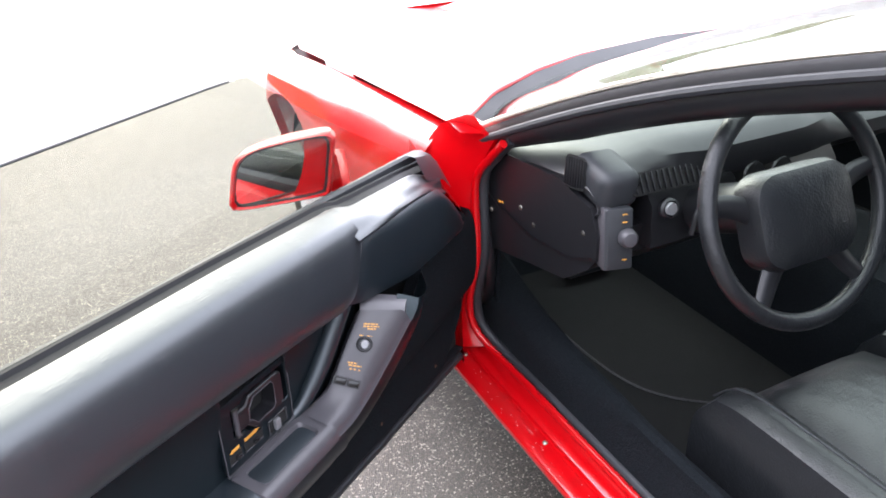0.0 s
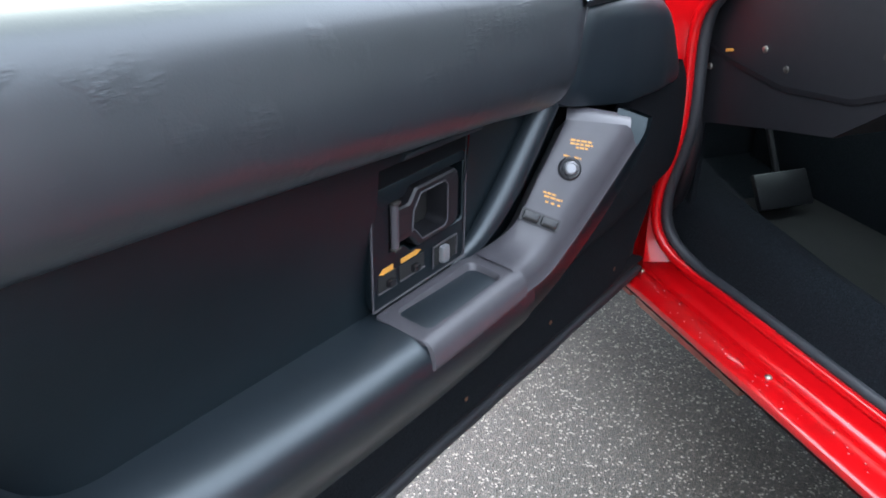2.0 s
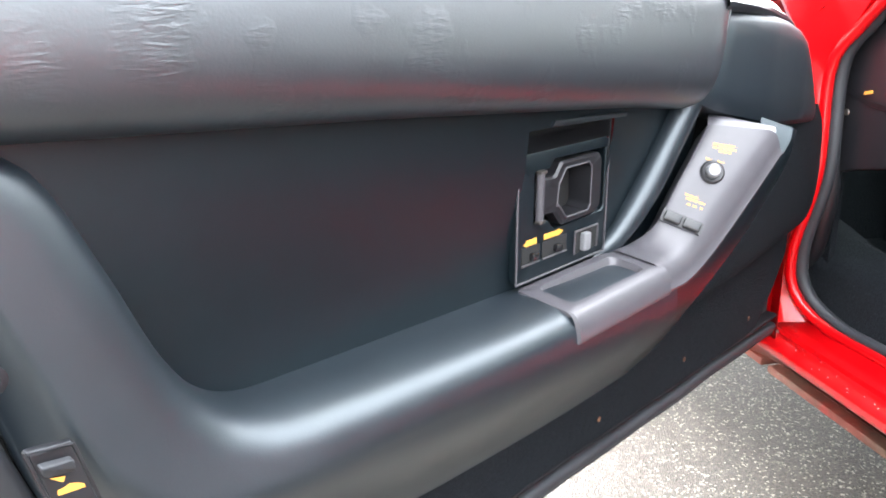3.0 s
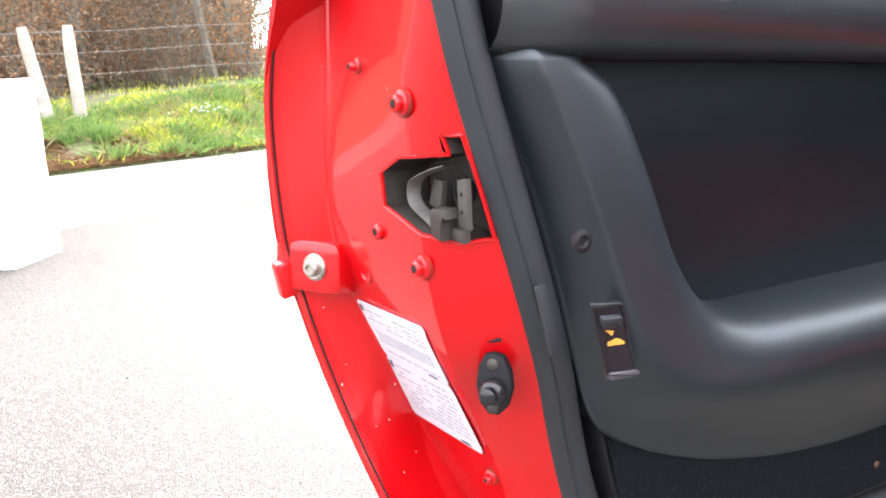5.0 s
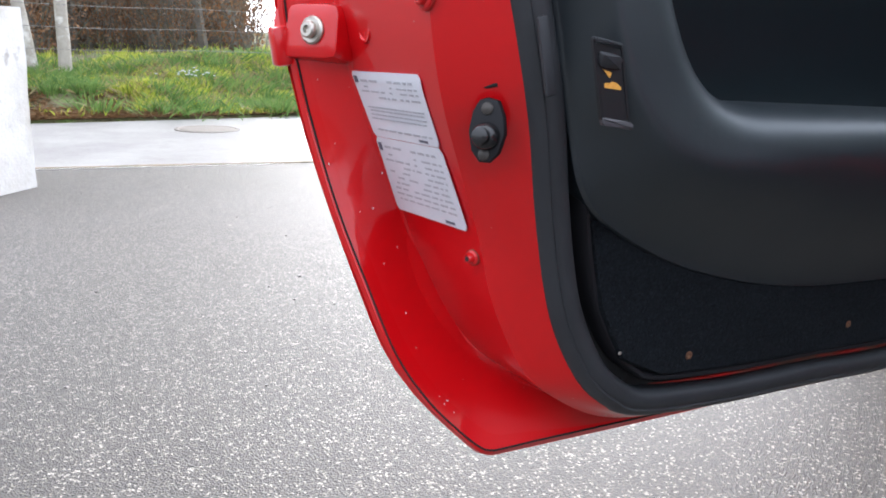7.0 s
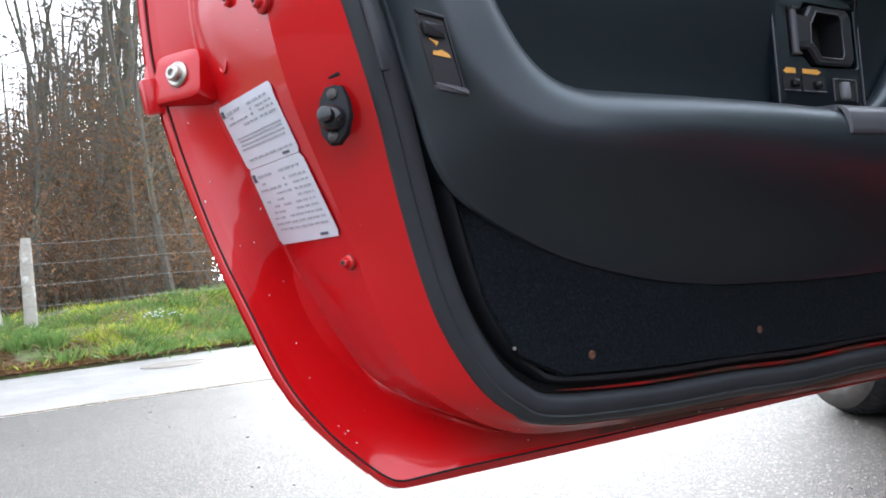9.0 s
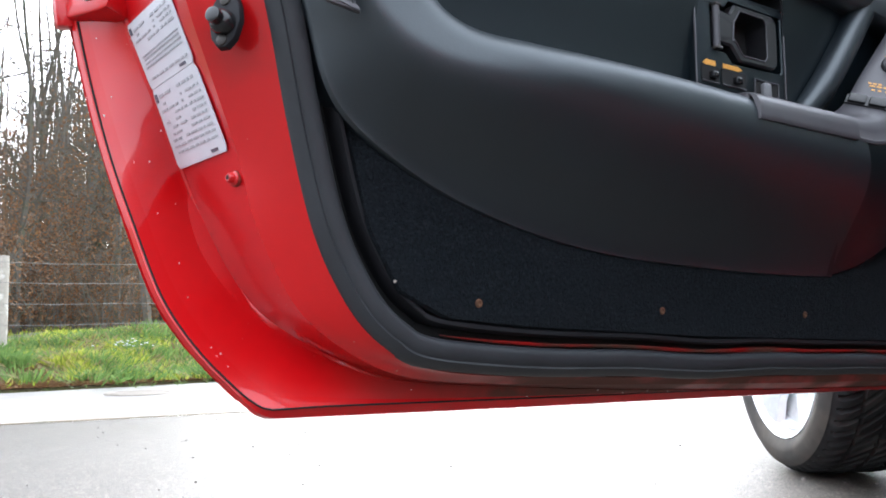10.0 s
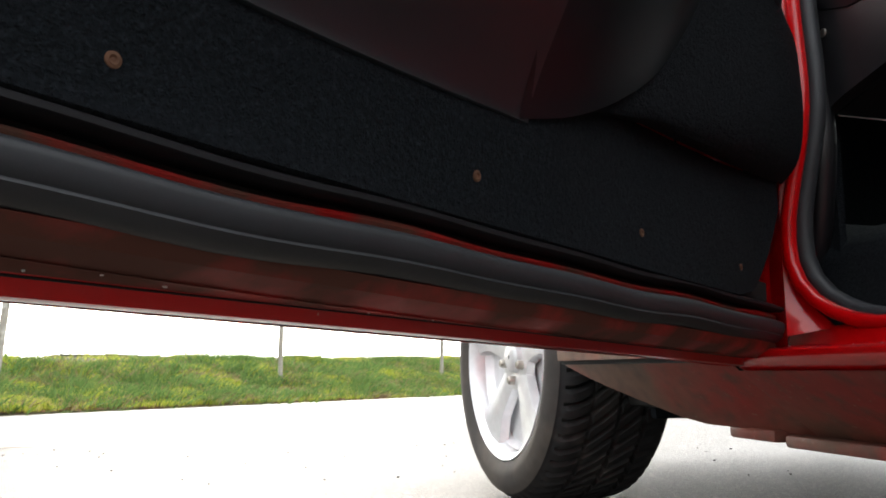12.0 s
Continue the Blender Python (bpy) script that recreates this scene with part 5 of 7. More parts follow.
    # closed passenger side and nose
    def flank(z):
        return lerp(z, [0.2, 0.3, 0.5, 0.66, 0.76, 0.86, 0.93], [-0.04, -0.062, -0.10, -0.125, -0.11, -0.05, 0.03])
    rows = [[(1.74 - flank(z), y, z) for z in np.linspace(0.21, 0.90, 16)] for y in np.linspace(0.05, -1.345, 12)]
    part("passenger_door", sheet(rows, (-0.03, 0, 0)), RED, parent, "closed red passenger door")
    rows = [[(1.70 - 0.10 * k / 6, y - (0.75 * k / 6 if y > -0.3 else 0.10 * k / 6), 0.90 + 0.31 * k / 6) for k in range(7)] for y in np.linspace(-0.12, -1.33, 8)]
    part("passenger_glass", sheet(rows, (-0.004, 0, 0)), GLASS, parent)
    rows = [[(0.47 + 0.80 * j / 11, 1.97 + 0.05 * math.sin(math.pi * j / 11) + 0.03 * math.sin(math.pi * k / 6), 0.30 + 0.405 * k / 6) for j in range(12)] for k in range(7)]
    part("nose_panel", sheet(rows, (0, -0.02, 0)), RED, parent, "low red nose panel")
    # lower fender behind the wheel, dusty from the road
    rows, upper_rows = [], []
    for y in np.linspace(0.055, 0.548, 12):
        s = (y - 0.055) / 0.49
        top = 0.298
        over = [(-0.066, y, 0.304), (-0.068, y, 0.33), (-0.070, y, 0.36)]
        upper_rows.append(over)
        low = lerp(y, [0.05, 0.25, 0.30, 0.545], [0.207, 0.211, 0.225, 0.30])
        rows.append([(lerp(y, [0.055, 0.2], [-0.036, -0.052]) + (top - z) * lerp(y, [0.055, 0.35, 0.55], [1.35, 0.9, 0.3]), y, z) for z in np.linspace(low, top, 9)])
    part("lower_fender", loft([[(x - 0.006, y, z) for x, y, z in r] for r in rows]), RED_DUSTY, parent, "road-dusty lower fender panel")
    part("fender_flank", loft(upper_rows), RED_DUSTY, parent, "dusty red flank above a black panel gap")
    part("panel_gap", block((-0.055, 0.30, 0.301), (0.012, 0.49, 0.008), 0), DARK, parent)
    rows = []
    for y in np.linspace(0.05, -1.35, 30):
        rows.append([(0.120, y, 0.196), (0.084, y, 0.202), (0.074, y, 0.208), (0.045, y, 0.229), (0.0, y, 0.262), (-0.034, y, 0.2870)])
    part("rocker_panel", loft(rows), RED_DUSTY, parent, "dusty scuffed rocker panel under the sill")
    for y0, y1, z in ((0.20, 0.10, 0.203), (0.08, -0.25, 0.199)):
        part("underbody_lip", block((0.075, (y0 + y1) / 2, z), (0.05, abs(y1 - y0), 0.016), 0.004), RED_DUSTY, parent)
    part("underbody", block((0.87, 0.28, 0.235), (1.50, 3.2, 0.03), 0.01), DARK, parent)
    part("jack_pad", block((0.30, -0.32, 0.205), (0.07, 0.06, 0.03), 0.006), DARK, parent)
    # wheel housing
    rows = []
    for k in range(17):
        a = math.pi * k / 16
        rows.append([(x, ARCH[0] + (RAD - 0.004) * math.cos(a), ARCH[1] + (RAD - 0.004) * math.sin(a)) for x in (-0.02, 0.1, 0.35)])
    part("wheel_housing", loft(rows), DARK, parent)
    part("housing_wall", prism([(0.35, ARCH[0] + RAD * math.cos(math.pi * k / 12), ARCH[1] + RAD * math.sin(math.pi * k / 12) - 0.02) for k in range(13)], (1, 0, 0), 0.01), DARK, parent)
    # bonnet: from the curved rear edge to the nose, whole width
    MID = 0.87
    def rear_edge(x):
        d = abs(x - MID)
        return lerp(d, [0, 0.3, 0.48, 0.68, 0.80, 0.86], [0.440, 0.400, 0.330, 0.205, 0.085, 0.03])
    rows = []
    for x in np.linspace(0.0, 1.74, 50):
        r = rear_edge(x)
        d = abs(x - MID) / 0.87
        row = []
        for k in range(22):
            y = r + (1.98 - r) * k / 21
            fend = lerp(y, [0.05, 0.35, 0.8, 1.2, 1.6, 1.95], [0.872, 0.852, 0.822, 0.79, 0.75, 0.70])
            row.append((x, y, fend + 0.012 - 0.02 * (1 - d * d) * smooth(0.9, 0.2, d) + 0.01 * math.sin(math.pi * d) ))
        rows.append(row)
    for row in rows:
        for k, (x, y, z) in enumerate(row):
            inset = lerp(y, [1.15, 1.31, 1.5, 1.87, 1.98], [0, 0.04, 0.12, 0.34, 0.46])
            row[k] = (MID + (x - MID) * (0.87 - inset) / 0.87, y, z)
    part("bonnet", loft(rows), RED, parent, "glossy red bonnet reflecting the white sky")
    edge = [(x, rear_edge(x), 0.884 - 0.02 * (1 - (abs(x - MID) / 0.87) ** 2)) for x in np.linspace(0.0, 1.74, 60)]
    part("bonnet_edge", tube(edge, 0.007, 8), RED, parent)
    # cowl, windscreen and its frame
    def base_pt(x):
        d = abs(x - MID) / 0.87
        return Vector((x, rear_edge(x) - 0.055 - 0.05 * (1 - d), 0.880 - 0.012 * (1 - d * d)))
    def head_pt(x):
        d = (x - MID) / 0.87
        return Vector((MID + d * 0.74, -0.90 + 0.10 * (1 - d * d), 1.225 + 0.02 * (1 - d * d)))
    rows = []
    for x in np.linspace(0.0, 1.74, 40):
        b = base_pt(x)
        rows.append([(x, rear_edge(x) - 0.002, 0.872), (x, (rear_edge(x) + b.y) / 2, 0.850), (x, b.y + 0.01, 0.862)])
    part("cowl", loft(rows), BLACK, parent, "black cowl panel below the windscreen")
    rows = []
    for x in np.linspace(0.035, 1.705, 36):
        b, h = base_pt(x), head_pt(x)
        rows.append([b.lerp(h, k / 14) + Vector((0, 0, 0.03 * math.sin(math.pi * k / 14))) for k in range(15)])
    part("windscreen", sheet(rows, (0, -0.002, -0.004)), SCREEN, parent, "raked windscreen reflecting bright sky")
    left = [r for r in rows[0]]
    part("screen_moulding", tube([p + Vector((-0.006, 0, 0.002)) for p in left], 0.0075, 8), STEEL, parent, "thin bright moulding beside the windscreen")
    part("cowl_clip", block(left[0] + Vector((0.0, -0.006, 0.008)), (0.03, 0.035, 0.014), 0.005, Euler((0.3, 0, 0.4)).to_matrix()), STEEL, parent)
    prs = []
    for k, p in enumerate(left):
        grow = 0.7 + 0.3 * min(1, k / 4)
        sec = [(-0.010, 0.004), (-0.016, -0.006), (-0.017, -0.020), (-0.010, -0.026), (-0.012, -0.036), (-0.006, -0.052), (0.010, -0.066), (0.030, -0.068), (0.045, -0.050), (0.045, -0.010), (0.02, 0.0)]
        prs.append([p + Vector((x, -0.010 + z * 0.25, z)) * grow for x, z in sec])
    part("windscreen_pillar", loft(prs, closed=True, caps=True), BLACK, parent, "black windscreen pillar with weatherstrip channels")
    part("pillar_seal", tube([p + Vector((-0.016, -0.014, -0.022)) for p in left], 0.008, 8), RUBBER, parent)
    right = [r for r in rows[-1]]
    part("windscreen_pillar", tube([p + Vector((0.0, -0.01, -0.03)) for p in right], 0.03, 8), BLACK, parent)
    header = [head_pt(x) for x in np.linspace(0.035, 1.705, 20)]
    part("windscreen_header", tube(header, 0.028, 8), BLACK, parent)
    part("pillar_foot", loft([[(-0.03, -0.055, 0.90), (0.01, -0.07, 0.895), (0.05, -0.06, 0.87)], [(-0.03, -0.02, 0.905), (0.01, -0.02, 0.905), (0.05, -0.02, 0.885)], [(-0.01, 0.06, 0.895), (0.02, 0.055, 0.892), (0.06, 0.05, 0.885)]]), RED, parent)
    # unseen roof panel over the seats, added to dim the cabin and filter light onto the door
    rows = []
    for k in range(11):
        y = -0.88 - 0.62 * k / 10
        rows.append([(MID + 0.73 * s, y, 1.228 + 0.03 * (1 - s * s) - 0.05 * abs(s) ** 6 - 0.04 * (k / 10) ** 2) for s in np.linspace(-1, 1, 17)])
    part("added_roof_panel", sheet(rows, (0, 0, -0.006)), ROOF_GLASS, parent, "unseen smoked roof pane added to dim the cabin")
    rows = [[(MID + s * 0.66, -1.47 - 0.42 * k / 6, 1.20 - 0.22 * (k / 6) ** 1.3 + 0.03 * (1 - s * s)) for k in range(7)] for s in np.linspace(-1, 1, 10)]
    part("rear_window", sheet(rows, (0, 0, -0.004)), SCREEN, parent)
    part("rear_bulkhead_top", block((MID, -1.46, 1.02), (1.42, 0.04, 0.36), 0.01), BLACK, parent)
    # rear quarter and tail, seen in the door mirror
    RARCH = -1.505
    for sgn in (1, -1):
        rows = []
        for y in np.linspace(-1.352, -2.35, 50):
            low = 0.21
            if abs(y - RARCH) < 0.37:
                low = max(low, 0.335 + math.sqrt(0.37**2 - (y - RARCH) ** 2))
            top = lerp(y, [-2.35, -1.9, -1.35], [0.84, 0.90, 0.93])
            row = []
            for z in np.linspace(low, top, 14):
                b = lerp(z, [0.2, 0.3, 0.5, 0.66, 0.76, 0.86, 0.93], [-0.04, -0.062, -0.10, -0.125, -0.11, -0.05, 0.06]) + 0.2 * smooth(-1.9, -2.45, y) ** 2
                row.append((b if sgn > 0 else 2 * MID - b, y, z))
            rows.append(row)
        part("rear_quarter", loft(rows), RED, parent, "red rear quarter panel with wheel arch")
    deck = [[(x, y, lerp(y, [-2.35, -1.9, -1.42], [0.84, 0.92, 1.0]) + 0.06 * (1 - ((x - MID) / 0.8) ** 2)) for x in np.linspace(0.07, 1.67, 12)] for y in np.linspace(-1.42, -2.35, 10)]
    part("rear_deck", loft(deck), RED, parent)
    part("tail_panel", sheet([[(x, -2.35 - 0.08 * math.sin(math.pi * k / 6), 0.30 + 0.58 * k / 6) for x in np.linspace(0.15, 1.59, 8)] for k in range(7)], (0, 0.02, 0)), RED, parent)


def build_wheel(parent, at, steer):
    """A road wheel; its outer face looks to the car's left."""
    c = Vector(at)
    m = Matrix.Translation(c) @ Matrix.Rotation(radians(steer), 4, "Z")
    ax = (-1, 0, 0)
    N = 232
    prof = [(0.226, 0.0), (0.236, 0.004), (0.252, 0.012), (0.275, 0.013), (0.295, 0.004), (0.305, -0.010), (0.3135, -0.020), (0.3165, -0.04), (0.317, -0.062), (0.310, -0.064), (0.310, -0.070), (0.317, -0.072), (0.3175, -0.10), (0.3175, -0.122), (0.310, -0.124), (0.310, -0.132), (0.3175, -0.134), (0.317, -0.18), (0.310, -0.183), (0.310, -0.190), (0.317, -0.192), (0.3155, -0.215), (0.309, -0.238), (0.290, -0.256), (0.26, -0.262), (0.225, -0.25)]
    rows = []
    for k in range(N):
        row = []
        for r, h in prof:
            w = 2 * math.pi * (k / N + (0.035 * math.sin((h + 0.12) * 14)))
            cut = 0.011 if (k % 4 == 0 and 0.306 < r and abs(h + 0.127) < 0.112) else 0.0
            rr = r - cut
            row.append(Vector((-h * -1, rr * math.cos(w), rr * math.sin(w))))
        rows.append([Vector((-p.x, p.y, p.z)) for p in row])
    bm = loft(rows, loop=True)
    wheel = new("wheel")
    wheel.empty_display_size = 0.1
    wheel.parent = parent
    wheel.matrix_basis = m
    part("tyre", bm, TYRE, wheel, "worn black road tyre with deep tread grooves")
    wall = [(0.232, 0.0035), (0.238, 0.0075), (0.252, 0.0135), (0.262, 0.0150), (0.265, 0.0145), (0.278, 0.0135), (0.290, 0.0080), (0.300, 0.0010)]
    part("sidewall", loft([[Vector((-h, r * math.cos(2 * math.pi * k / 96), r * math.sin(2 * math.pi * k / 96))) for k in range(96)] for r, h in wall], closed=True), TYRE_WALL, wheel, "dusty brown-grey tyre sidewall")
    lip = [(0.200, -0.20), (0.205, -0.05), (0.214, -0.012), (0.222, 0.002), (0.2285, 0.006), (0.232, 0.001), (0.228, -0.008)]
    def spin(profile, seg=64):
        return loft([[Vector((-h, r * math.cos(2 * math.pi * k / seg), r * math.sin(2 * math.pi * k / seg))) for k in range(seg)] for r, h in profile], closed=True)
    part("rim", spin(lip), ALLOY, wheel, "silver alloy rim")
    part("rim_back", spin([(0.207, -0.030), (0.195, -0.050), (0.12, -0.055), (0.02, -0.05)]), ALLOY, wheel)
    part("hub", spin([(0.078, -0.045), (0.074, -0.028), (0.060, -0.024), (0.036, -0.030), (0.034, -0.018), (0.026, -0.012), (0.004, -0.012)]), ALLOY, wheel)
    for k in range(5):
        a = 2 * math.pi * k / 5 + 0.35
        rows2 = []
        for r, half, h in ((0.060, 0.036, -0.030), (0.10, 0.034, -0.026), (0.15, 0.040, -0.020), (0.19, 0.055, -0.020), (0.213, 0.072, -0.016)):
            ring = []
            for s, dz in ((-1, -0.02), (-0.9, 0.0), (-0.4, 0.006), (0.4, 0.006), (0.9, 0.0), (1, -0.02)):
                w = a + s * half / r
                ring.append(Vector((-(h + dz), r * math.cos(w), r * math.sin(w))))
            rows2.append(ring)
        part("spoke", loft(rows2), ALLOY, wheel)
        b = a + math.pi / 5
        part("lug_nut", lathe([(0.010, 0), (0.010, 0.014), (0.007, 0.018)], (0.028, 0.053 * math.cos(b), 0.053 * math.sin(b)), ax, 10), STEEL, wheel)


def build_cabin(parent):
    # side sill carpet: rises from the seal to a ridge and falls to the floor
    rows = []
    for y in np.linspace(0.16, -1.35, 50):
        rz = lerp(y, [-1.3, -0.6, -0.3, 0.0, 0.16], [0.455, 0.452, 0.45, 0.47, 0.50])
        rx = lerp(y, [-1.3, -0.55, -0.12, 0.1, 0.16], [0.110, 0.103, 0.135, 0.165, 0.175])
        pr = [(0.066, 0.345), (0.070, 0.36), (0.078, 0.39), (0.088, rz - 0.03), (rx - 0.012, rz - 0.004), (rx, rz), (rx + 0.014, rz - 0.008), (rx + 0.03, rz - 0.05), (rx + 0.05, 0.30), (rx + 0.07, 0.235)]
        rows.append([(x, y, z) for x, z in curve(pr, 22)])
    part("sill_carpet", loft(rows), CARPET, parent, "black carpet over the high side sill")
    part("floor_carpet", sheet([[(x, y, 0.225 + 0.05 * smooth(0.15, 0.55, y)) for x in np.linspace(0.15, 0.75, 8)] for y in np.linspace(-1.35, 0.6, 20)], (0, 0, -0.01)), CARPET, parent, "black carpeted footwell floor")
    part("toe_board", sheet([[(0.13, 0.55, 0.2), (0.75, 0.55, 0.2)], [(0.13, 0.62, 0.5), (0.75, 0.62, 0.5)], [(0.13, 0.56, 0.825), (0.75, 0.56, 0.825)]], (0, 0.02, 0)), CARPET, parent)
    part("tunnel", loft([[(x, y, z) for x, z in ((0.68, 0.22), (0.70, 0.5), (0.74, 0.56), (1.0, 0.56), (1.04, 0.5), (1.06, 0.22))] for y in (-1.35, -0.6, 0.0, 0.55)]), CARPET, parent)
    part("far_side_wall", block((1.72, -0.4, 0.5), (0.06, 1.9, 0.6), 0.02), CARPET, parent)
    part("rear_bulkhead", block((0.87, -1.38, 0.55), (1.6, 0.05, 0.65), 0.02), CARPET, parent)
    # kick trim beside the footwell
    trim = curve([(0.054, -0.012, 0.80), (0.055, -0.004, 0.70), (0.055, -0.016, 0.60), (0.058, -0.012, 0.545), (0.074, 0.02, 0.47), (0.085, 0.05, 0.42)], 24)
    part("kick_trim", tube(trim, 0.016, 10), BLACK, parent)
    part("kick_panel", sheet([[(0.085, 0.0, 0.42), (0.085, 0.0, 0.58), (0.085, 0.0, 0.74)], [(0.12, 0.3, 0.42), (0.12, 0.3, 0.58), (0.12, 0.3, 0.74)], [(0.13, 0.55, 0.42), (0.13, 0.55, 0.58), (0.13, 0.55, 0.74)]], (0.01, 0, 0)), CARPET, parent)
    part("kick_screw", lathe([(0.0055, 0), (0.005, 0.002), (0.002, 0.003)], (0.052, -0.012, 0.571), (-1, 0, 0), 12), STEEL, parent)

    # dashboard: end panel, knee panel, top pad with vents, grey switch module, instrument hood
    dash = new("dashboard")
    dash.empty_display_size = 0.1
    dash.parent = parent
    endp = [(-0.01, 0.80), (-0.005, 0.70), (-0.02, 0.60), (-0.055, 0.612), (-0.20, 0.645), (-0.31, 0.668), (-0.385, 0.725), (-0.405, 0.752), (-0.405, 0.80), (-0.38, 0.845), (-0.28, 0.866), (-0.10, 0.850)]
    part("end_panel", prism([(0.056, y, z) for y, z in endp], (1, 0, 0), 0.02, bevel=0.004), BLACK, dash, "black dashboard end panel with small screws")
    part("knee_step", loft([[(0.066, y, z), (0.054, y, z + 0.004), (0.052, y, z + 0.012)] for y, z in ((-0.02, 0.73), (-0.07, 0.712), (-0.2, 0.70), (-0.33, 0.715), (-0.40, 0.745))]), BLACK, dash)
    part("amber_print", prism([(0.0545, -0.064, 0.731), (0.0545, -0.082, 0.7355), (0.0545, -0.080, 0.7395), (0.0545, -0.064, 0.736)], (-1, 0, 0), 0.0012), AMBER, dash, smooth=False)
    for y, z in ((-0.150, 0.753), (-0.365, 0.790), (-0.03, 0.70), (-0.20, 0.735)):
        part("panel_screw", lathe([(0.0055, 0), (0.005, 0.002), (0.002, 0.003)], (0.0555, y, z), (-1, 0, 0), 12), STEEL if y > -0.19 else GREASY, dash)
    # lower knee bolster running across
    kn = [(-0.02, 0.60), (-0.06, 0.61), (-0.30, 0.665), (-0.39, 0.74), (-0.40, 0.80), (-0.15, 0.80), (0.05, 0.72)]
    part("knee_bolster", prism([(0.075, y, z) for y, z in kn], (1, 0, 0), 0.62, bevel=0.01), BLACK, dash, "dark knee bolster under the dash")
    # top pad
    rows = []
    for x in np.linspace(0.062, 1.66, 40):
        up = 0.028 * smooth(0.10, 0.26, x) * (1 - smooth(0.52, 0.68, x)) + 0.01 * smooth(0.062, 0.1, x)
        back = 0.02 * smooth(0.14, 0.3, x) * (1 - smooth(0.5, 0.65, x))
        pr = [(0.02, 0.862), (-0.10, 0.872 + up * 0.3), (-0.24, 0.895 + up), (-0.33, 0.905 + up), (-0.385 - back, 0.895 + up), (-0.402 - back, 0.872 + up * 0.6), (-0.392 - back, 0.850 + up * 0.3), (-0.36, 0.838)]
        edge = 1 - smooth(0.062, 0.085, x)
        rows.append([(x, y, z - 0.022 * edge) for y, z in curve(pr, 20)])
    first = rows[0]
    rows = [[(0.064, y, 0.5 * z + 0.5 * 0.845) for _, y, z in first], [(0.058, y, 0.9 * z + 0.1 * 0.845) for _, y, z in first]] + rows[1:]
    part("top_pad", loft(rows), BLACK, dash, "charcoal padded dashboard top")
    # side demister vent with slats
    m = frame_of((0.060, -0.328, 0.894), (0.10, -0.99, 0.10), (0.14, -0.16, 0.98))
    part("vent_housing", block((0.100, -0.362, 0.886), (0.078, 0.112, 0.072), 0.020, Euler((radians(8), 0, radians(-6))).to_matrix(), segments=4), RUBBER, dash, "rounded grey end of the dash with a slatted vent")
    part("vent_backing", plate(m @ Matrix.Translation((0, 0, 0.001)), 0.056, 0.060, 0.010, 0.001), DARK, dash)
    for k in range(8):
        x = -0.024 + 0.0068 * k
        part("vent_slat", block(m @ Vector((x, 0, 0.0035)), (0.0026, 0.054 - 9.0 * x * x, 0.005), 0.0008, m.to_3x3()), BLACK, dash)
    m = frame_of((0.19, -0.412, 0.885), (1, -0.05, 0), (0, 0.55, 0.9))
    part("face_vent_backing", plate(m, 0.15, 0.040, 0.008, 0.003), DARK, dash)
    for k in range(12):
        part("vent_slat", block(m @ Vector((-0.066 + 0.012 * k, 0, 0.005)), (0.003, 0.034, 0.006), 0.001, m.to_3x3()), BLACK, dash)
    # grey lamp switch module
    m = frame_of((0.086, -0.418, 0.800), (0.95, -0.28, 0), (0.03, 0.16, 1))
    part("lamp_switch_module", plate(m, 0.050, 0.112, 0.006, 0.018, bevel=0.004), RUBBER, dash, "grey lamp switch module at the dash end")
    part("module_side", block(m @ Vector((-0.020, 0.0, -0.02)), (0.014, 0.115, 0.07), 0.004, m.to_3x3()), GREY, dash)
    zax = m.to_3x3() @ Vector((0, 0, 1))
    part("lamp_knob", lathe([(0.017, 0), (0.016, 0.012), (0.012, 0.018), (0.004, 0.019)], m @ Vector((0.012, 0.004, 0.022)), zax, 22), GREY, dash)
    for y in (0.032, 0.046, -0.036):
        part("amber_print", plate(m @ Matrix.Translation((0.008, y, 0.022)), 0.009, 0.0022, 0.0008, 0.0006), AMBER, dash, smooth=False)
    # instrument binnacle and ignition
    part("binnacle", prism([(0.16, y, z) for y, z in ((-0.30, 0.74), (-0.425, 0.76), (-0.42, 0.84), (-0.36, 0.91), (-0.28, 0.90))], (1, 0, 0), 0.46, bevel=0.01), BLACK, dash, "black instrument binnacle")
    part("ignition_ring", lathe([(0.019, 0), (0.019, 0.008), (0.015, 0.012), (0.011, 0.010)], (0.187, -0.428, 0.836), (-0.1, -1, 0.25), 24), BLACK, dash)
    part("ignition_lock", lathe([(0.012, 0), (0.012, 0.012), (0.010, 0.015), (0.003, 0.015)], (0.187, -0.429, 0.836), (-0.1, -1, 0.25), 20), SILVER, dash, "silver ignition lock")
    part("stalk", tube(curve([(0.25, -0.45, 0.83), (0.235, -0.47, 0.85), (0.215, -0.475, 0.84), (0.205, -0.475, 0.80)], 12), 0.006, 8), BLACK, dash)
    for k, (x, z) in enumerate(((0.32, 0.85), (0.39, 0.855), (0.46, 0.85), (0.36, 0.82), (0.43, 0.82))):
        part("gauge", lathe([(0.026, 0), (0.024, 0.004), (0.004, 0.004)], (x, -0.424, z), (0, -1, 0.15), 20), GLOSS, dash)

    # steering wheel
    sw = new("steering_wheel")
    sw.empty_display_size = 0.1
    sw.parent = parent
    m = frame_of((0.272, -0.628, 0.900), (1, 0.0, 0), (0, 0.40, 0.92))
    sw.matrix_basis = m
    R = 0.182
    part("rim", tube([(R * math.cos(2 * math.pi * k / 60), R * math.sin(2 * math.pi * k / 60), 0) for k in range(61)], 0.0145, 14, caps=False), LEATHER, sw, "black leather steering wheel rim")
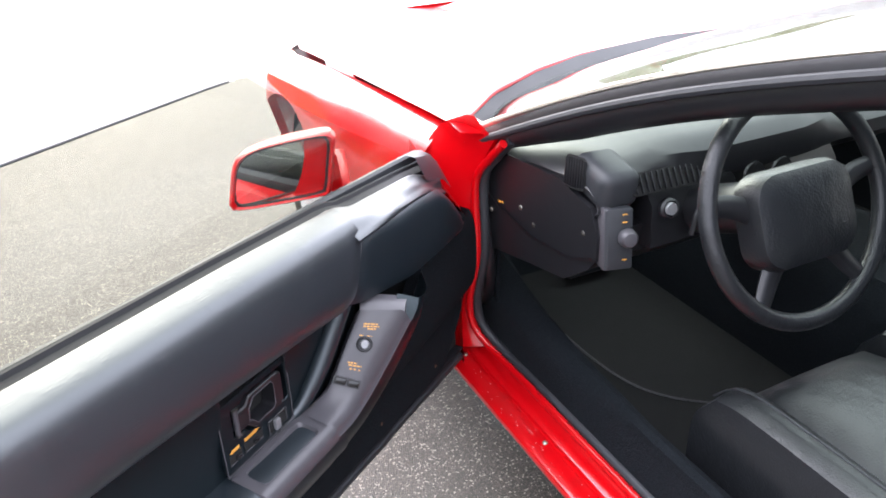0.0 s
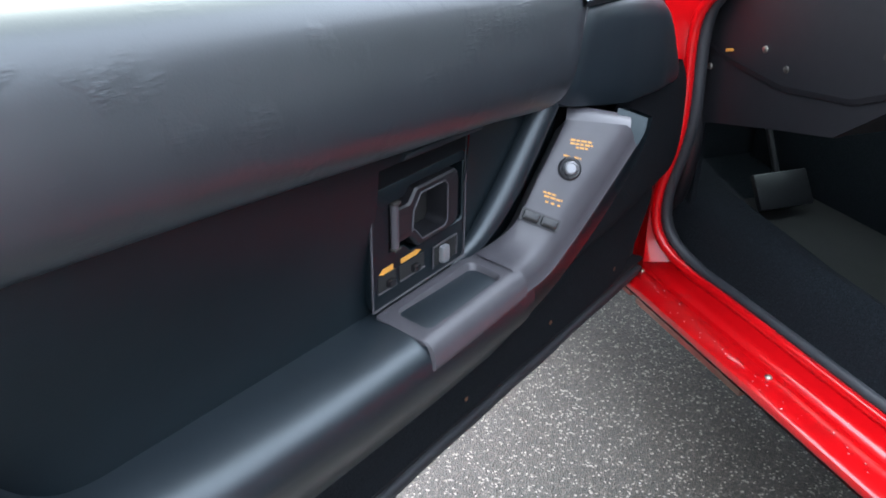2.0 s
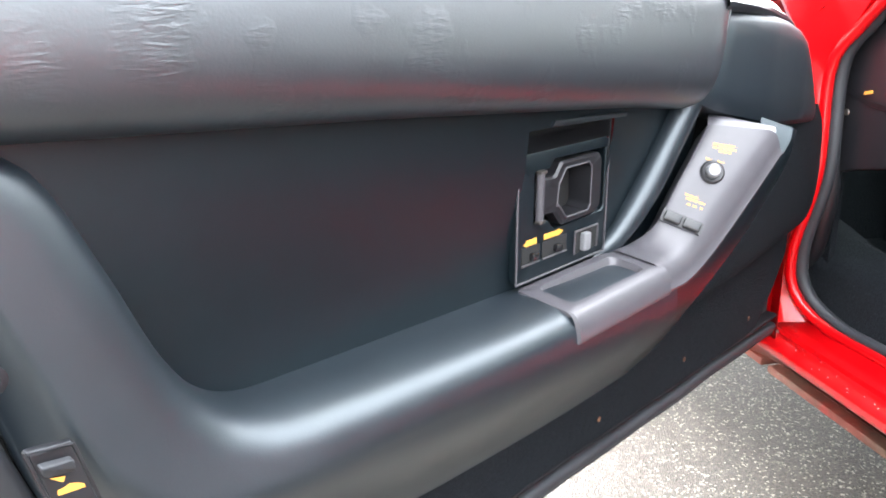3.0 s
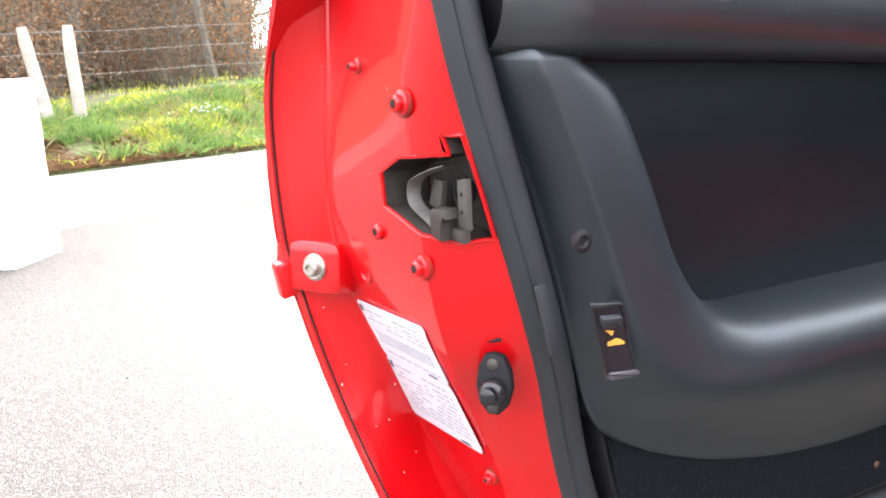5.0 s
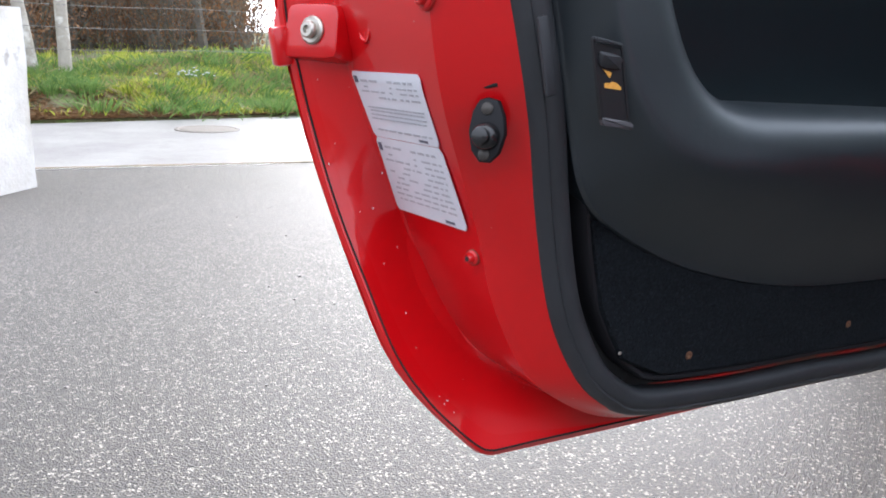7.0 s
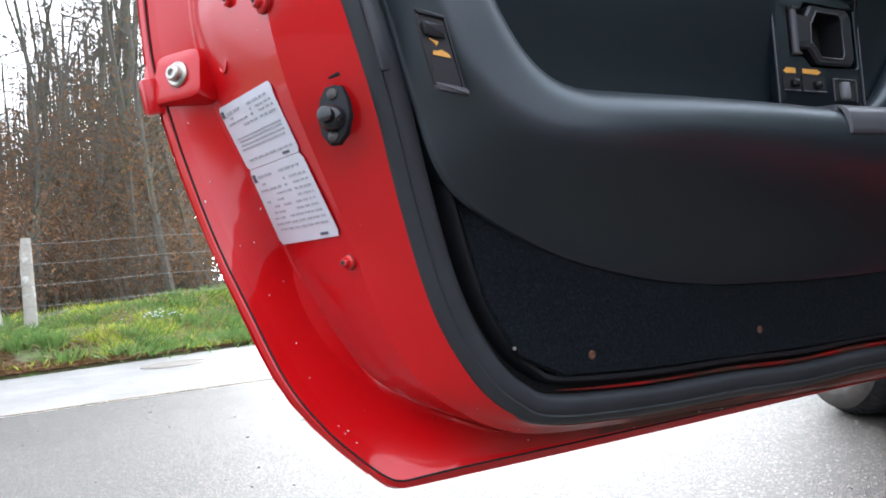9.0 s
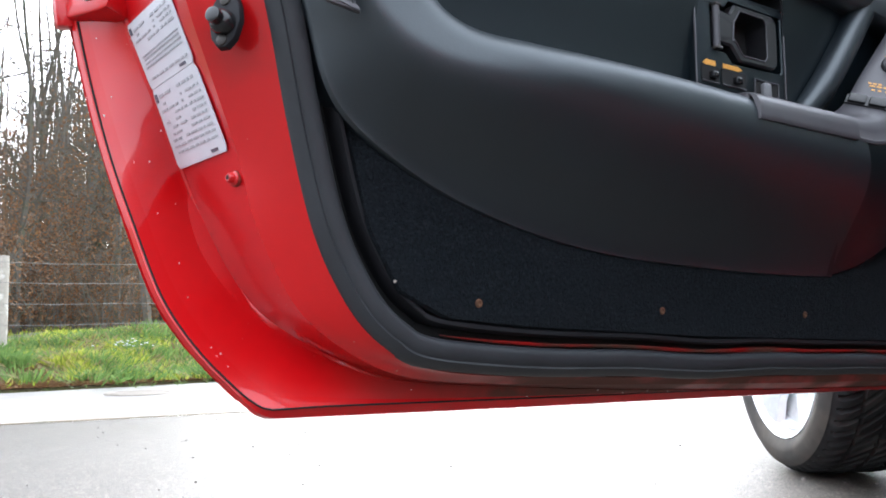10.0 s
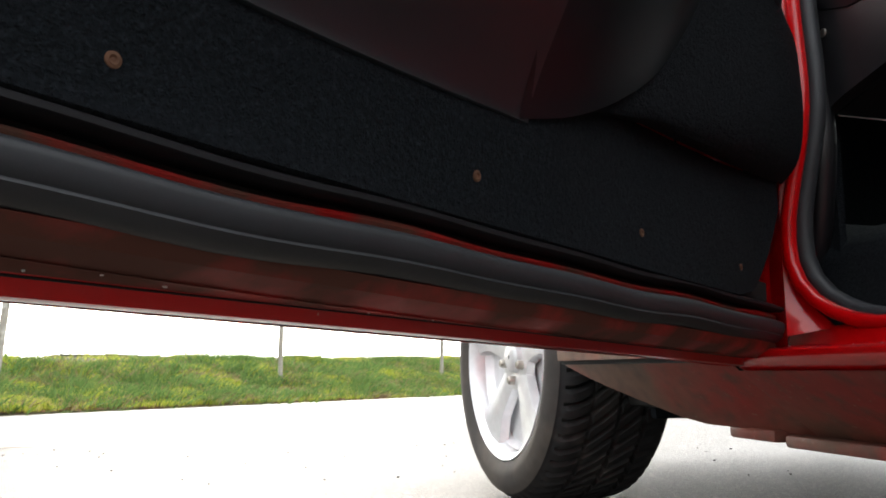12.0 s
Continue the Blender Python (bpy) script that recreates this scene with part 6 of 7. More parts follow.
    hubp = rounded(0.205, 0.155, 0.045, 7)
    bm = loft([[(x * s, y * s - 0.012, z) for x, y in hubp] for s, z in ((0.8, -0.05), (1.0, -0.03), (1.02, 0.0), (0.95, 0.018), (0.75, 0.026), (0.2, 0.029))], closed=True, caps=True)
    part("hub_pad", bm, LEATHER, sw, "charcoal padded steering wheel hub")
    for a0 in (12, 168, 232, 308):
        a = radians(a0)
        p = [(0.075 * math.cos(a), 0.06 * math.sin(a) - 0.01, -0.006), (0.13 * math.cos(a), 0.13 * math.sin(a), -0.006), (R * math.cos(a), R * math.sin(a), 0)]
        part("spoke", tube(curve(p, 8), [0.022 - 0.001 * k for k in range(8)], 10, squash=((0, 0, 1), 0.5)), BLACK, sw)
    part("column", tube([(0, 0, -0.03), (0, 0.0, -0.22)], 0.045, 14), BLACK, sw)

    # pedals
    for x, z, w in ((0.53, 0.312, 0.15),):
        pedal = new("pedal")
        pedal.empty_display_size = 0.05
        pedal.parent = parent
        part("pad", block((x, 0.25, z), (w, 0.016, 0.085), 0.004, Euler((radians(-35), 0, 0)).to_matrix()), BLACK, pedal)
        part("arm", tube([(x, 0.26, z), (x, 0.33, z + 0.12), (x, 0.36, z + 0.3)], 0.008, 8), BLACK, pedal)
    part("wire", tube(curve([(0.16, 0.10, 0.47), (0.20, 0.02, 0.40), (0.24, -0.1, 0.33), (0.32, -0.25, 0.27), (0.45, -0.36, 0.25), (0.62, -0.42, 0.245)], 30), 0.0025, 6), GREY, parent)

    # driver's seat
    seat = new("driver_seat")
    seat.empty_display_size = 0.1
    seat.parent = parent
    def pillow(x0, x1, y0, y1, z0, z1, r, crown):
        rows = []
        for k in range(15):
            y = y0 + (y1 - y0) * k / 14
            e = math.sqrt(max(0.0, 1 - (2 * abs(k / 14 - 0.5)) ** 6))
            rows.append([((x0 + x1) / 2 + (x1 - x0) / 2 * px * (0.9 + 0.1 * e), y, (z0 + z1) / 2 + (z1 - z0) / 2 * pz * (0.55 + 0.45 * e) + crown * e * max(0, 1 - px * px)) for px, pz in ((-1, -1), (-1.02, 0.3), (-0.92, 0.8), (-0.7, 0.98), (-0.35, 1), (0, 1), (0.35, 1), (0.7, 0.98), (0.92, 0.8), (1.02, 0.3), (1, -1))])
        return loft(rows, closed=True, caps=True)
    part("cushion", pillow(0.25, 0.60, -0.58, -1.12, 0.30, 0.535, 0.04, 0.01), LEATHER, seat, "black leather seat cushion with a seam")
    part("side_bolster", pillow(0.165, 0.265, -0.57, -1.12, 0.30, 0.545, 0.04, 0.02), LEATHER, seat, "worn creased leather side bolster")
    part("side_bolster", pillow(0.585, 0.685, -0.57, -1.12, 0.30, 0.545, 0.04, 0.02), LEATHER, seat)
    part("seam", tube(curve([(0.215, -0.572, 0.51), (0.214, -0.64, 0.568), (0.214, -0.8, 0.577), (0.214, -1.0, 0.577)], 14), 0.0022, 6), RUBBER, seat)
    part("backrest", block((0.425, -1.20, 0.72), (0.50, 0.14, 0.62), 0.06, Euler((radians(12), 0, 0)).to_matrix(), segments=4), LEATHER, seat)
    part("recliner_cover", block((0.150, -0.90, 0.33), (0.02, 0.40, 0.07), 0.008), BLACK, seat)
    part("seat_rail", block((0.425, -0.85, 0.26), (0.36, 0.6, 0.06), 0.01), DARK, seat)


build_body(car)
build_wheel(car, (-0.040, 0.935, 0.3175), 3)
build_wheel(car, (-0.035, -1.505, 0.3175), 0)
build_wheel(car, (1.780, 0.935, 0.3175), 183)
build_wheel(car, (1.775, -1.505, 0.3175), 180)
build_cabin(car)
# ---- ground, road, bank, fence, woods ----
def road_edge(x):
    return 7.5 + 0.09 * max(min(x, 25), -20)


def joint_y(x):
    return 4.85 - 0.13 * max(min(x, 12), -6)


def fall(y):
    """The drive lies level by the car and falls a little towards the road."""
    return -0.042 * max(0.0, min(y, 4.7) - 0.8)


def asphalt_material():
    m = material("driveway_asphalt", (0.060, 0.058, 0.056), 0.42)
    t = m.node_tree
    b = t.nodes["Principled BSDF"]
    co = t.nodes.new("ShaderNodeTexCoord").outputs["Object"]
    def vor(scale):
        v = t.nodes.new("ShaderNodeTexVoronoi")
        v.inputs["Scale"].default_value = scale
        t.links.new(co, v.inputs["Vector"])
        return v
    v1, v2 = vor(320), vor(250)
    big = t.nodes.new("ShaderNodeTexNoise")
    big.inputs["Scale"].default_value, big.inputs["Detail"].default_value = 0.7, 8
    t.links.new(co, big.inputs["Vector"])
    r1 = t.nodes.new("ShaderNodeValToRGB")
    e = r1.color_ramp.elements
    e[0].position, e[0].color = 0.0, (0.018, 0.016, 0.014, 1)
    e[1].position, e[1].color = 1.0, (0.12, 0.103, 0.082, 1)
    k = r1.color_ramp.elements.new(0.62)
    k.color = (0.039, 0.034, 0.027, 1)
    k = r1.color_ramp.elements.new(0.86)
    k.color = (0.063, 0.054, 0.043, 1)
    sep = t.nodes.new("ShaderNodeSeparateColor")
    t.links.new(v1.outputs["Color"], sep.inputs["Color"])
    t.links.new(sep.outputs["Red"], r1.inputs["Fac"])
    sep2 = t.nodes.new("ShaderNodeSeparateColor")
    t.links.new(v2.outputs["Color"], sep2.inputs["Color"])
    gt = t.nodes.new("ShaderNodeMath")
    gt.operation = "GREATER_THAN"
    gt.inputs[1].default_value = 0.925
    t.links.new(sep2.outputs["Green"], gt.inputs[0])
    mx = t.nodes.new("ShaderNodeMix")
    mx.data_type = "RGBA"
    mx.inputs["B"].default_value = (0.27, 0.245, 0.21, 1)
    t.links.new(gt.outputs[0], mx.inputs["Factor"])
    t.links.new(r1.outputs["Color"], mx.inputs["A"])
    sc = t.nodes.new("ShaderNodeVectorMath")
    sc.operation = "SCALE"
    mr = t.nodes.new("ShaderNodeMapRange")
    mr.inputs["To Min"].default_value, mr.inputs["To Max"].default_value = 0.7, 1.35
    t.links.new(big.outputs["Fac"], mr.inputs["Value"])
    t.links.new(mx.outputs["Result"], sc.inputs[0])
    t.links.new(mr.outputs["Result"], sc.inputs["Scale"])
    t.links.new(sc.outputs["Vector"], b.inputs["Base Color"])
    rr = t.nodes.new("ShaderNodeMapRange")
    rr.inputs["To Min"].default_value, rr.inputs["To Max"].default_value = 0.36, 0.58
    t.links.new(big.outputs["Fac"], rr.inputs["Value"])
    t.links.new(rr.outputs["Result"], b.inputs["Roughness"])
    bp = t.nodes.new("ShaderNodeBump")
    bp.inputs["Strength"].default_value, bp.inputs["Distance"].default_value = 0.8, 0.0025
    t.links.new(v1.outputs["Distance"], bp.inputs["Height"])
    t.links.new(bp.outputs["Normal"], b.inputs["Normal"])
    return m


ASPHALT = asphalt_material()
ROAD = material("pale_road_surface", (0.20, 0.19, 0.18), 0.42, grain=(30, 0.25), mixes=[((0.27, 0.26, 0.245), 1.5, 0.45, 0.7, 6), ((0.17, 0.16, 0.15), 4, 0.62, 0.75, 8)], bump=[("noise", 180, 0.3, 0.004)], rough_var=0.08)
IRON = material("worn_iron", (0.16, 0.14, 0.12), 0.55, metal=0.4, grain=(60, 0.4), rough_var=0.1)
SOIL = material("bank_soil_grass", (0.10, 0.092, 0.042), 0.95, grain=(30, 0.5), mixes=[((0.11, 0.075, 0.04), 2.2, 0.52, 0.66, 7), ((0.10, 0.14, 0.035), 5, 0.5, 0.62, 6)], bump=[("noise", 30, 1.0, 0.04)])
JOINT_DIRT = material("joint_dirt", (0.20, 0.155, 0.10), 0.9, grain=(40, 0.5), mixes=[((0.10, 0.09, 0.05), 6, 0.5, 0.65, 6)])


def leafy(name, colors, rough=0.6, through=0.4):
    m = bpy.data.materials.new(name)
    m.use_nodes = True
    t = m.node_tree
    b = t.nodes["Principled BSDF"]
    b.inputs["Roughness"].default_value = rough
    b.inputs["Specular IOR Level"].default_value = 0.25
    g = t.nodes.new("ShaderNodeNewGeometry")
    r = t.nodes.new("ShaderNodeValToRGB")
    e = r.color_ramp.elements
    e[0].color, e[1].color = (*colors[0], 1), (*colors[-1], 1)
    for k, c in enumerate(colors[1:-1]):
        e.new((k + 1) / (len(colors) - 1)).color = (*c, 1)
    t.links.new(g.outputs["Random Per Island"], r.inputs["Fac"])
    t.links.new(r.outputs["Color"], b.inputs["Base Color"])
    tl = t.nodes.new("ShaderNodeBsdfTranslucent")
    t.links.new(r.outputs["Color"], tl.inputs["Color"])
    mx = t.nodes.new("ShaderNodeMixShader")
    mx.inputs["Fac"].default_value = through
    t.links.new(b.outputs["BSDF"], mx.inputs[1])
    t.links.new(tl.outputs["BSDF"], mx.inputs[2])
    t.links.new(mx.outputs["Shader"], t.nodes["Material Output"].inputs["Surface"])
    return m


GRASS = leafy("grass_blades", [(0.19, 0.25, 0.03), (0.34, 0.42, 0.05), (0.50, 0.52, 0.08), (0.52, 0.44, 0.16)], through=0.55)
DEAD = leafy("dead_leaves", [(0.16, 0.075, 0.03), (0.24, 0.13, 0.055), (0.10, 0.055, 0.03), (0.30, 0.20, 0.10)])
BEECH = leafy("withered_beech_leaves", [(0.22, 0.10, 0.045), (0.30, 0.16, 0.075), (0.13, 0.075, 0.045), (0.24, 0.16, 0.10), (0.14, 0.11, 0.08)])
BARK = material("grey_bark", (0.13, 0.115, 0.095), 0.9, grain=(14, 0.35), mixes=[((0.09, 0.10, 0.06), 3, 0.5, 0.7, 6)], bump=[("noise", 60, 0.6, 0.01)])
POSTWOOD = material("weathered_post_wood", (0.36, 0.33, 0.28), 0.85, grain=(22, 0.3), mixes=[((0.62, 0.60, 0.55), 6, 0.55, 0.66, 6)], bump=[("noise", 70, 0.6, 0.006)])
WIRE = material("galvanised_wire", (0.26, 0.25, 0.24), 0.5, metal=0.7, grain=(20, 0.2))
HEDGE = leafy("far_hedge_leaves", [(0.06, 0.065, 0.05), (0.10, 0.10, 0.08), (0.13, 0.12, 0.10)])


def surface(name, xs, ys, height, mat, label, category, kind="structure"):
    bm = bmesh.new()
    vs = [[bm.verts.new((x, y(x) if callable(y) else y, 0)) for x in xs] for y in ys]
    for row in vs:
        for v in row:
            v.co.z = height(v.co.x, v.co.y)
    for a, b in zip(vs, vs[1:]):
        for j in range(len(xs) - 1):
            bm.faces.new((a[j], a[j + 1], b[j + 1], b[j]))
    ob = part(name, bm, mat)
    return tagged(ob, label, category, kind=kind)


XS = [-300, -80, -30, -15] + list(np.linspace(-10, 24, 69)) + [30, 45, 80, 140, 300]
surface("driveway", XS, [-300, -60, -20, -8, -3, 0, 0.8, 1.5, 2.5, 3.5] + [lambda x, k=k: 3.5 + (joint_y(x) - 3.5) * k for k in (0.5, 1.0)], lambda x, y: fall(y), ASPHALT, "damp dark asphalt drive with pale aggregate", "asphalt")
surface("road", XS, [lambda x, k=k: joint_y(x) + 0.012 + (road_edge(x) + 0.15 - joint_y(x)) * k for k in (0, 0.3, 0.6, 1.0)], lambda x, y: fall(joint_y(x)) - 0.001, ROAD, "pale wet concrete road beside a grass bank", "road")
bm = bmesh.new()
for k in range(24):
    x0, x1 = -8 + k * 0.75, -8 + (k + 1) * 0.75
    r = random.Random(k)
    if r.random() < 0.85:
        prism([(x0, joint_y(x0) - 0.012, fall(4.7) + 0.003), (x1, joint_y(x1) - 0.012, fall(4.7) + 0.003), (x1, joint_y(x1) + r.uniform(0.02, 0.05), fall(4.7) + 0.003), (x0, joint_y(x0) + r.uniform(0.02, 0.05), fall(4.7) + 0.003)], (0, 0, 1), 0.003, bm=bm)
tagged(part("road_joint", bm, JOINT_DIRT, smooth=False), "dirt-filled joint between drive and road", "joint", kind="structure")


at = (1.252, 6.749, fall(4.7) - 0.001)
cover = part("manhole_cover", lathe([(0.280, 0.0), (0.280, 0.006), (0.268, 0.008), (0.250, 0.008), (0.245, 0.004), (0.235, 0.004), (0.230, 0.008), (0.02, 0.009)], at, (0, 0, 1), 40), IRON)
tagged(cover, "round worn iron manhole cover set in the road", "manhole cover")


def crest_z(x):
    return lerp(x, [-20, 0, 3, 8, 16, 40], [0.22, 0.27, 0.33, 0.42, 0.50, 0.7])


def bank_z(x, y):
    e = road_edge(x)
    base = fall(4.7)
    s = (y - e) / 2.3
    lump = 0.10 * (noise.noise((x * 0.9, y * 0.9, 1.7)) + 0.5 * noise.noise((x * 2.3, y * 2.3, 4.2))) * smooth(0.05, 0.4, s)
    rise = smooth(-0.12, 1.05, s)
    field = 0.006 * max(0, y - e - 3)
    if y < e:
        base -= min(0.06, (e - y) * 3)
    return base + 0.01 + (crest_z(x) - base) * rise + lump * (1 - smooth(3, 8, s)) + min(field, 0.35)


surface("ground", XS, [lambda x, k=k: road_edge(x) - 0.02 + k for k in (0, 0.03, 0.15, 0.3, 0.5, 0.7, 0.9, 1.1, 1.3, 1.5, 1.7, 1.9, 2.1, 2.4, 2.8, 3.4, 4.2, 5.5, 8, 14, 30, 80, 300, 1500)], bank_z, (SOIL), "grassy bank and meadow with bare soil patches", "grass")


def bare(x, y):
    """How far up the bank the trodden, leaf-strewn soil reaches."""
    return 1.05 - 0.72 * x + 0.5 * noise.noise((x * 2.1, y * 2.1, 9.0)) if x < 2.6 else 0.0


def grass(name, n, seed, xr, lo, hi, mat, label, tall):
    rng = random.Random(seed)
    verts, faces = [], []
    while len(faces) < n:
        x = rng.uniform(*xr)
        k = rng.uniform(lo, hi)
        y = road_edge(x) + k
        clump = noise.noise((x * 1.6, y * 1.6, 3.1)) + 0.6 * noise.noise((x * 4.5, y * 4.5, 8.0))
        if clump < rng.uniform(-0.40, 0.40):
            continue
        if k < bare(x, y) and rng.random() < 0.93:
            continue
        z = bank_z(x, y)
        h = tall * rng.uniform(0.45, 1.0) * (0.75 + 0.7 * max(0, clump))
        a = rng.uniform(0, math.pi)
        w = rng.uniform(0.004, 0.009)
        dx, dy = math.cos(a) * w, math.sin(a) * w
        lx, ly = rng.gauss(0, 0.35) * h, rng.gauss(0, 0.35) * h
        i = len(verts)
        verts += [(x - dx, y - dy, z - 0.01), (x + dx, y + dy, z - 0.01), (x + lx * 0.4 + dx * 0.7, y + ly * 0.4 + dy * 0.7, z + h * 0.6), (x + lx, y + ly, z + h)]
        faces += [(i, i + 1, i + 2), (i, i + 2, i + 3)]
    me = bpy.data.meshes.new(name)
    me.from_pydata(verts, [], faces)
    me.materials.append(mat)
    ob = new(name, me)
    return tagged(ob, label, "grass", kind="stuff")


grass("bank_grass", 240000, 1, (-1.5, 17), 0.03, 2.9, GRASS, "tufty green grass with withered blades on the bank", 0.095)
TUFT = leafy("dark_grass_tufts", [(0.08, 0.15, 0.04), (0.14, 0.24, 0.06), (0.20, 0.28, 0.08)])
STRAW = leafy("dry_straw_blades", [(0.26, 0.22, 0.10), (0.34, 0.28, 0.14), (0.18, 0.13, 0.06)])


def tufts(name, n, blades, seed, xr, lo, hi, mat, label, tall):
    """Separate clumps of longer blades that lean outwards."""
    rng = random.Random(seed)
    verts, faces = [], []
    for _ in range(n):
        cx, k = rng.uniform(*xr), rng.uniform(lo, hi)
        if k < bare(cx, road_edge(cx) + k) and rng.random() < 0.85:
            continue
        cy, spread, big = road_edge(cx) + k, rng.uniform(0.05, 0.14), rng.uniform(0.6, 1.2)
        for _ in range(blades):
            x, y = cx + rng.gauss(0, spread), cy + rng.gauss(0, spread)
            z, h = bank_z(x, y), tall * big * rng.uniform(0.5, 1.0)
            a, w = rng.uniform(0, math.pi), rng.uniform(0.005, 0.010)
            dx, dy = math.cos(a) * w, math.sin(a) * w
            lx, ly = (x - cx) * 0.9 + rng.gauss(0, 0.03), (y - cy) * 0.9 + rng.gauss(0, 0.03)
            i = len(verts)
            verts += [(x - dx, y - dy, z - 0.01), (x + dx, y + dy, z - 0.01), (x + lx * 0.5 + dx * 0.7, y + ly * 0.5 + dy * 0.7, z + h * 0.7), (x + lx * 0.8, y + ly * 0.8, z + h)]
            faces += [(i, i + 1, i + 2), (i, i + 2, i + 3)]
    me = bpy.data.meshes.new(name)
    me.from_pydata(verts, [], faces)
    me.materials.append(mat)
    return tagged(new(name, me), label, "grass", kind="stuff")


tufts("grass_tufts", 620, 70, 14, (-1.5, 15), 0.1, 2.2, TUFT, "darker lush grass tufts on the bank", 0.15)
tufts("dry_tufts", 420, 40, 15, (-1.5, 15), 0.2, 2.6, STRAW, "withered straw tufts on the bank", 0.12)
grass("field_grass", 30000, 2, (-2, 30), 2.6, 8.0, GRASS, "short meadow grass behind the bank", 0.10)


def litter(name, n, seed, place, mat, label, size):
    rng = random.Random(seed)
    verts, faces = [], []
    for _ in range(n):
        x, y, z = place(rng)
        a, s = rng.uniform(0, 6.28), size * rng.uniform(0.6, 1.3)
        t = rng.uniform(-0.5, 0.5)
        i = len(verts)
        for u, v, h in ((-1, 0, 0), (0, -0.55, 0.15), (1, 0, 0.1), (0, 0.55, 0.25)):
            verts.append((x + s * (u * math.cos(a) - v * math.sin(a)), y + s * (u * math.sin(a) + v * math.cos(a)), z + s * (h + t * u * 0.5) + 0.008))
        faces += [(i, i + 1, i + 2), (i, i + 2, i + 3)]
    me = bpy.data.meshes.new(name)
    me.from_pydata(verts, [], faces)
    me.materials.append(mat)
    return tagged(new(name, me), label, "leaves", kind="stuff")


def on_bank(rng):
    x = rng.uniform(-1.5, 14)
    if rng.random() < 0.5:
        x = rng.uniform(-1.5, 2.6)
    y = road_edge(x) + abs(rng.gauss(0, 0.75))
    if rng.random() < 0.2:
        x = rng.uniform(-0.8, 1.4)
        y = road_edge(x) + rng.uniform(0.0, 0.15 + max(0.0, bare(x, road_edge(x) + 0.4)))
    elif noise.noise((x * 1.3, y * 1.3, 6.0)) < rng.uniform(-0.5, 0.3):
        y = road_edge(x) + rng.uniform(0, 0.25)
    return x, y, bank_z(x, y)


litter("leaf_litter", 17000, 7, on_bank, DEAD, "brown fallen leaves among the grass", 0.035)
bm = bmesh.new()
rng = random.Random(21)
for k in range(22):
    x, y = 1.54 + rng.gauss(0, 0.13), 8.65 + rng.gauss(0, 0.06)
    z = bank_z(x, y) + rng.uniform(0.08, 0.15)
    for j in range(5):
        a = j * 1.257
        tube([(x, y, z), (x + 0.013 * math.cos(a), y + 0.013 * math.sin(a), z + 0.006)], [0.002, 0.0042], 5, bm=bm)
tagged(part("white_flowers", bm, LABEL), "small clump of white flowers on the bank", "flowers", kind="stuff")

# stones and specks on the drive
rng = random.Random(31)
bm = bmesh.new()
for k in range(220):
    x, y = rng.uniform(-1.5, 4), rng.uniform(-0.5, 4.5)
    s = rng.uniform(0.003, 0.008)
    block((x, y, fall(y) + s * 0.3), (s, s * 0.8, s * 0.6), 0, Euler((0, 0, rng.uniform(0, 3))).to_matrix(), bm=bm)
tagged(part("loose_grit", bm, ROAD, smooth=False), "loose grit scattered over the asphalt", "grit", kind="stuff")


def build_barrier():
    a, b = Vector((-0.268, 4.128, 0)), Vector((-0.49, 3.80, 0))
    side = (a - b).normalized()
    depth = Vector((-side.y, side.x, 0))
    c, d = b + depth * 0.9, a + depth * 0.9
    rng = random.Random(4)
    rows = []
    for k in range(12):
        z = -0.15 + 0.90 * k / 11
        row = []
        for p, q in ((b, a), (a, d), (d, c), (c, b)):
            for s in range(8):
                f = p.lerp(q, s / 8)
                j = 0.010 * noise.noise((f.x * 6, f.y * 6, z * 6))
                row.append((f.x + j, f.y + j, z + (0.006 * noise.noise((f.x * 9, f.y * 9, 2)) if 0 < k < 11 else 0)))
        rows.append(row)
    bm = loft(rows, closed=True, caps=True)
    bmesh.ops.bevel(bm, geom=[e for e in bm.edges if e.is_boundary or len(e.link_faces) == 2 and e.calc_face_angle(0) > 1.0], offset=0.012, segments=2, affect="EDGES")
    return tagged(part("concrete_block", bm, CONCRETE_WHITE), "whitewashed concrete barrier block with chipped edges beside the drive", "barrier")


build_barrier()


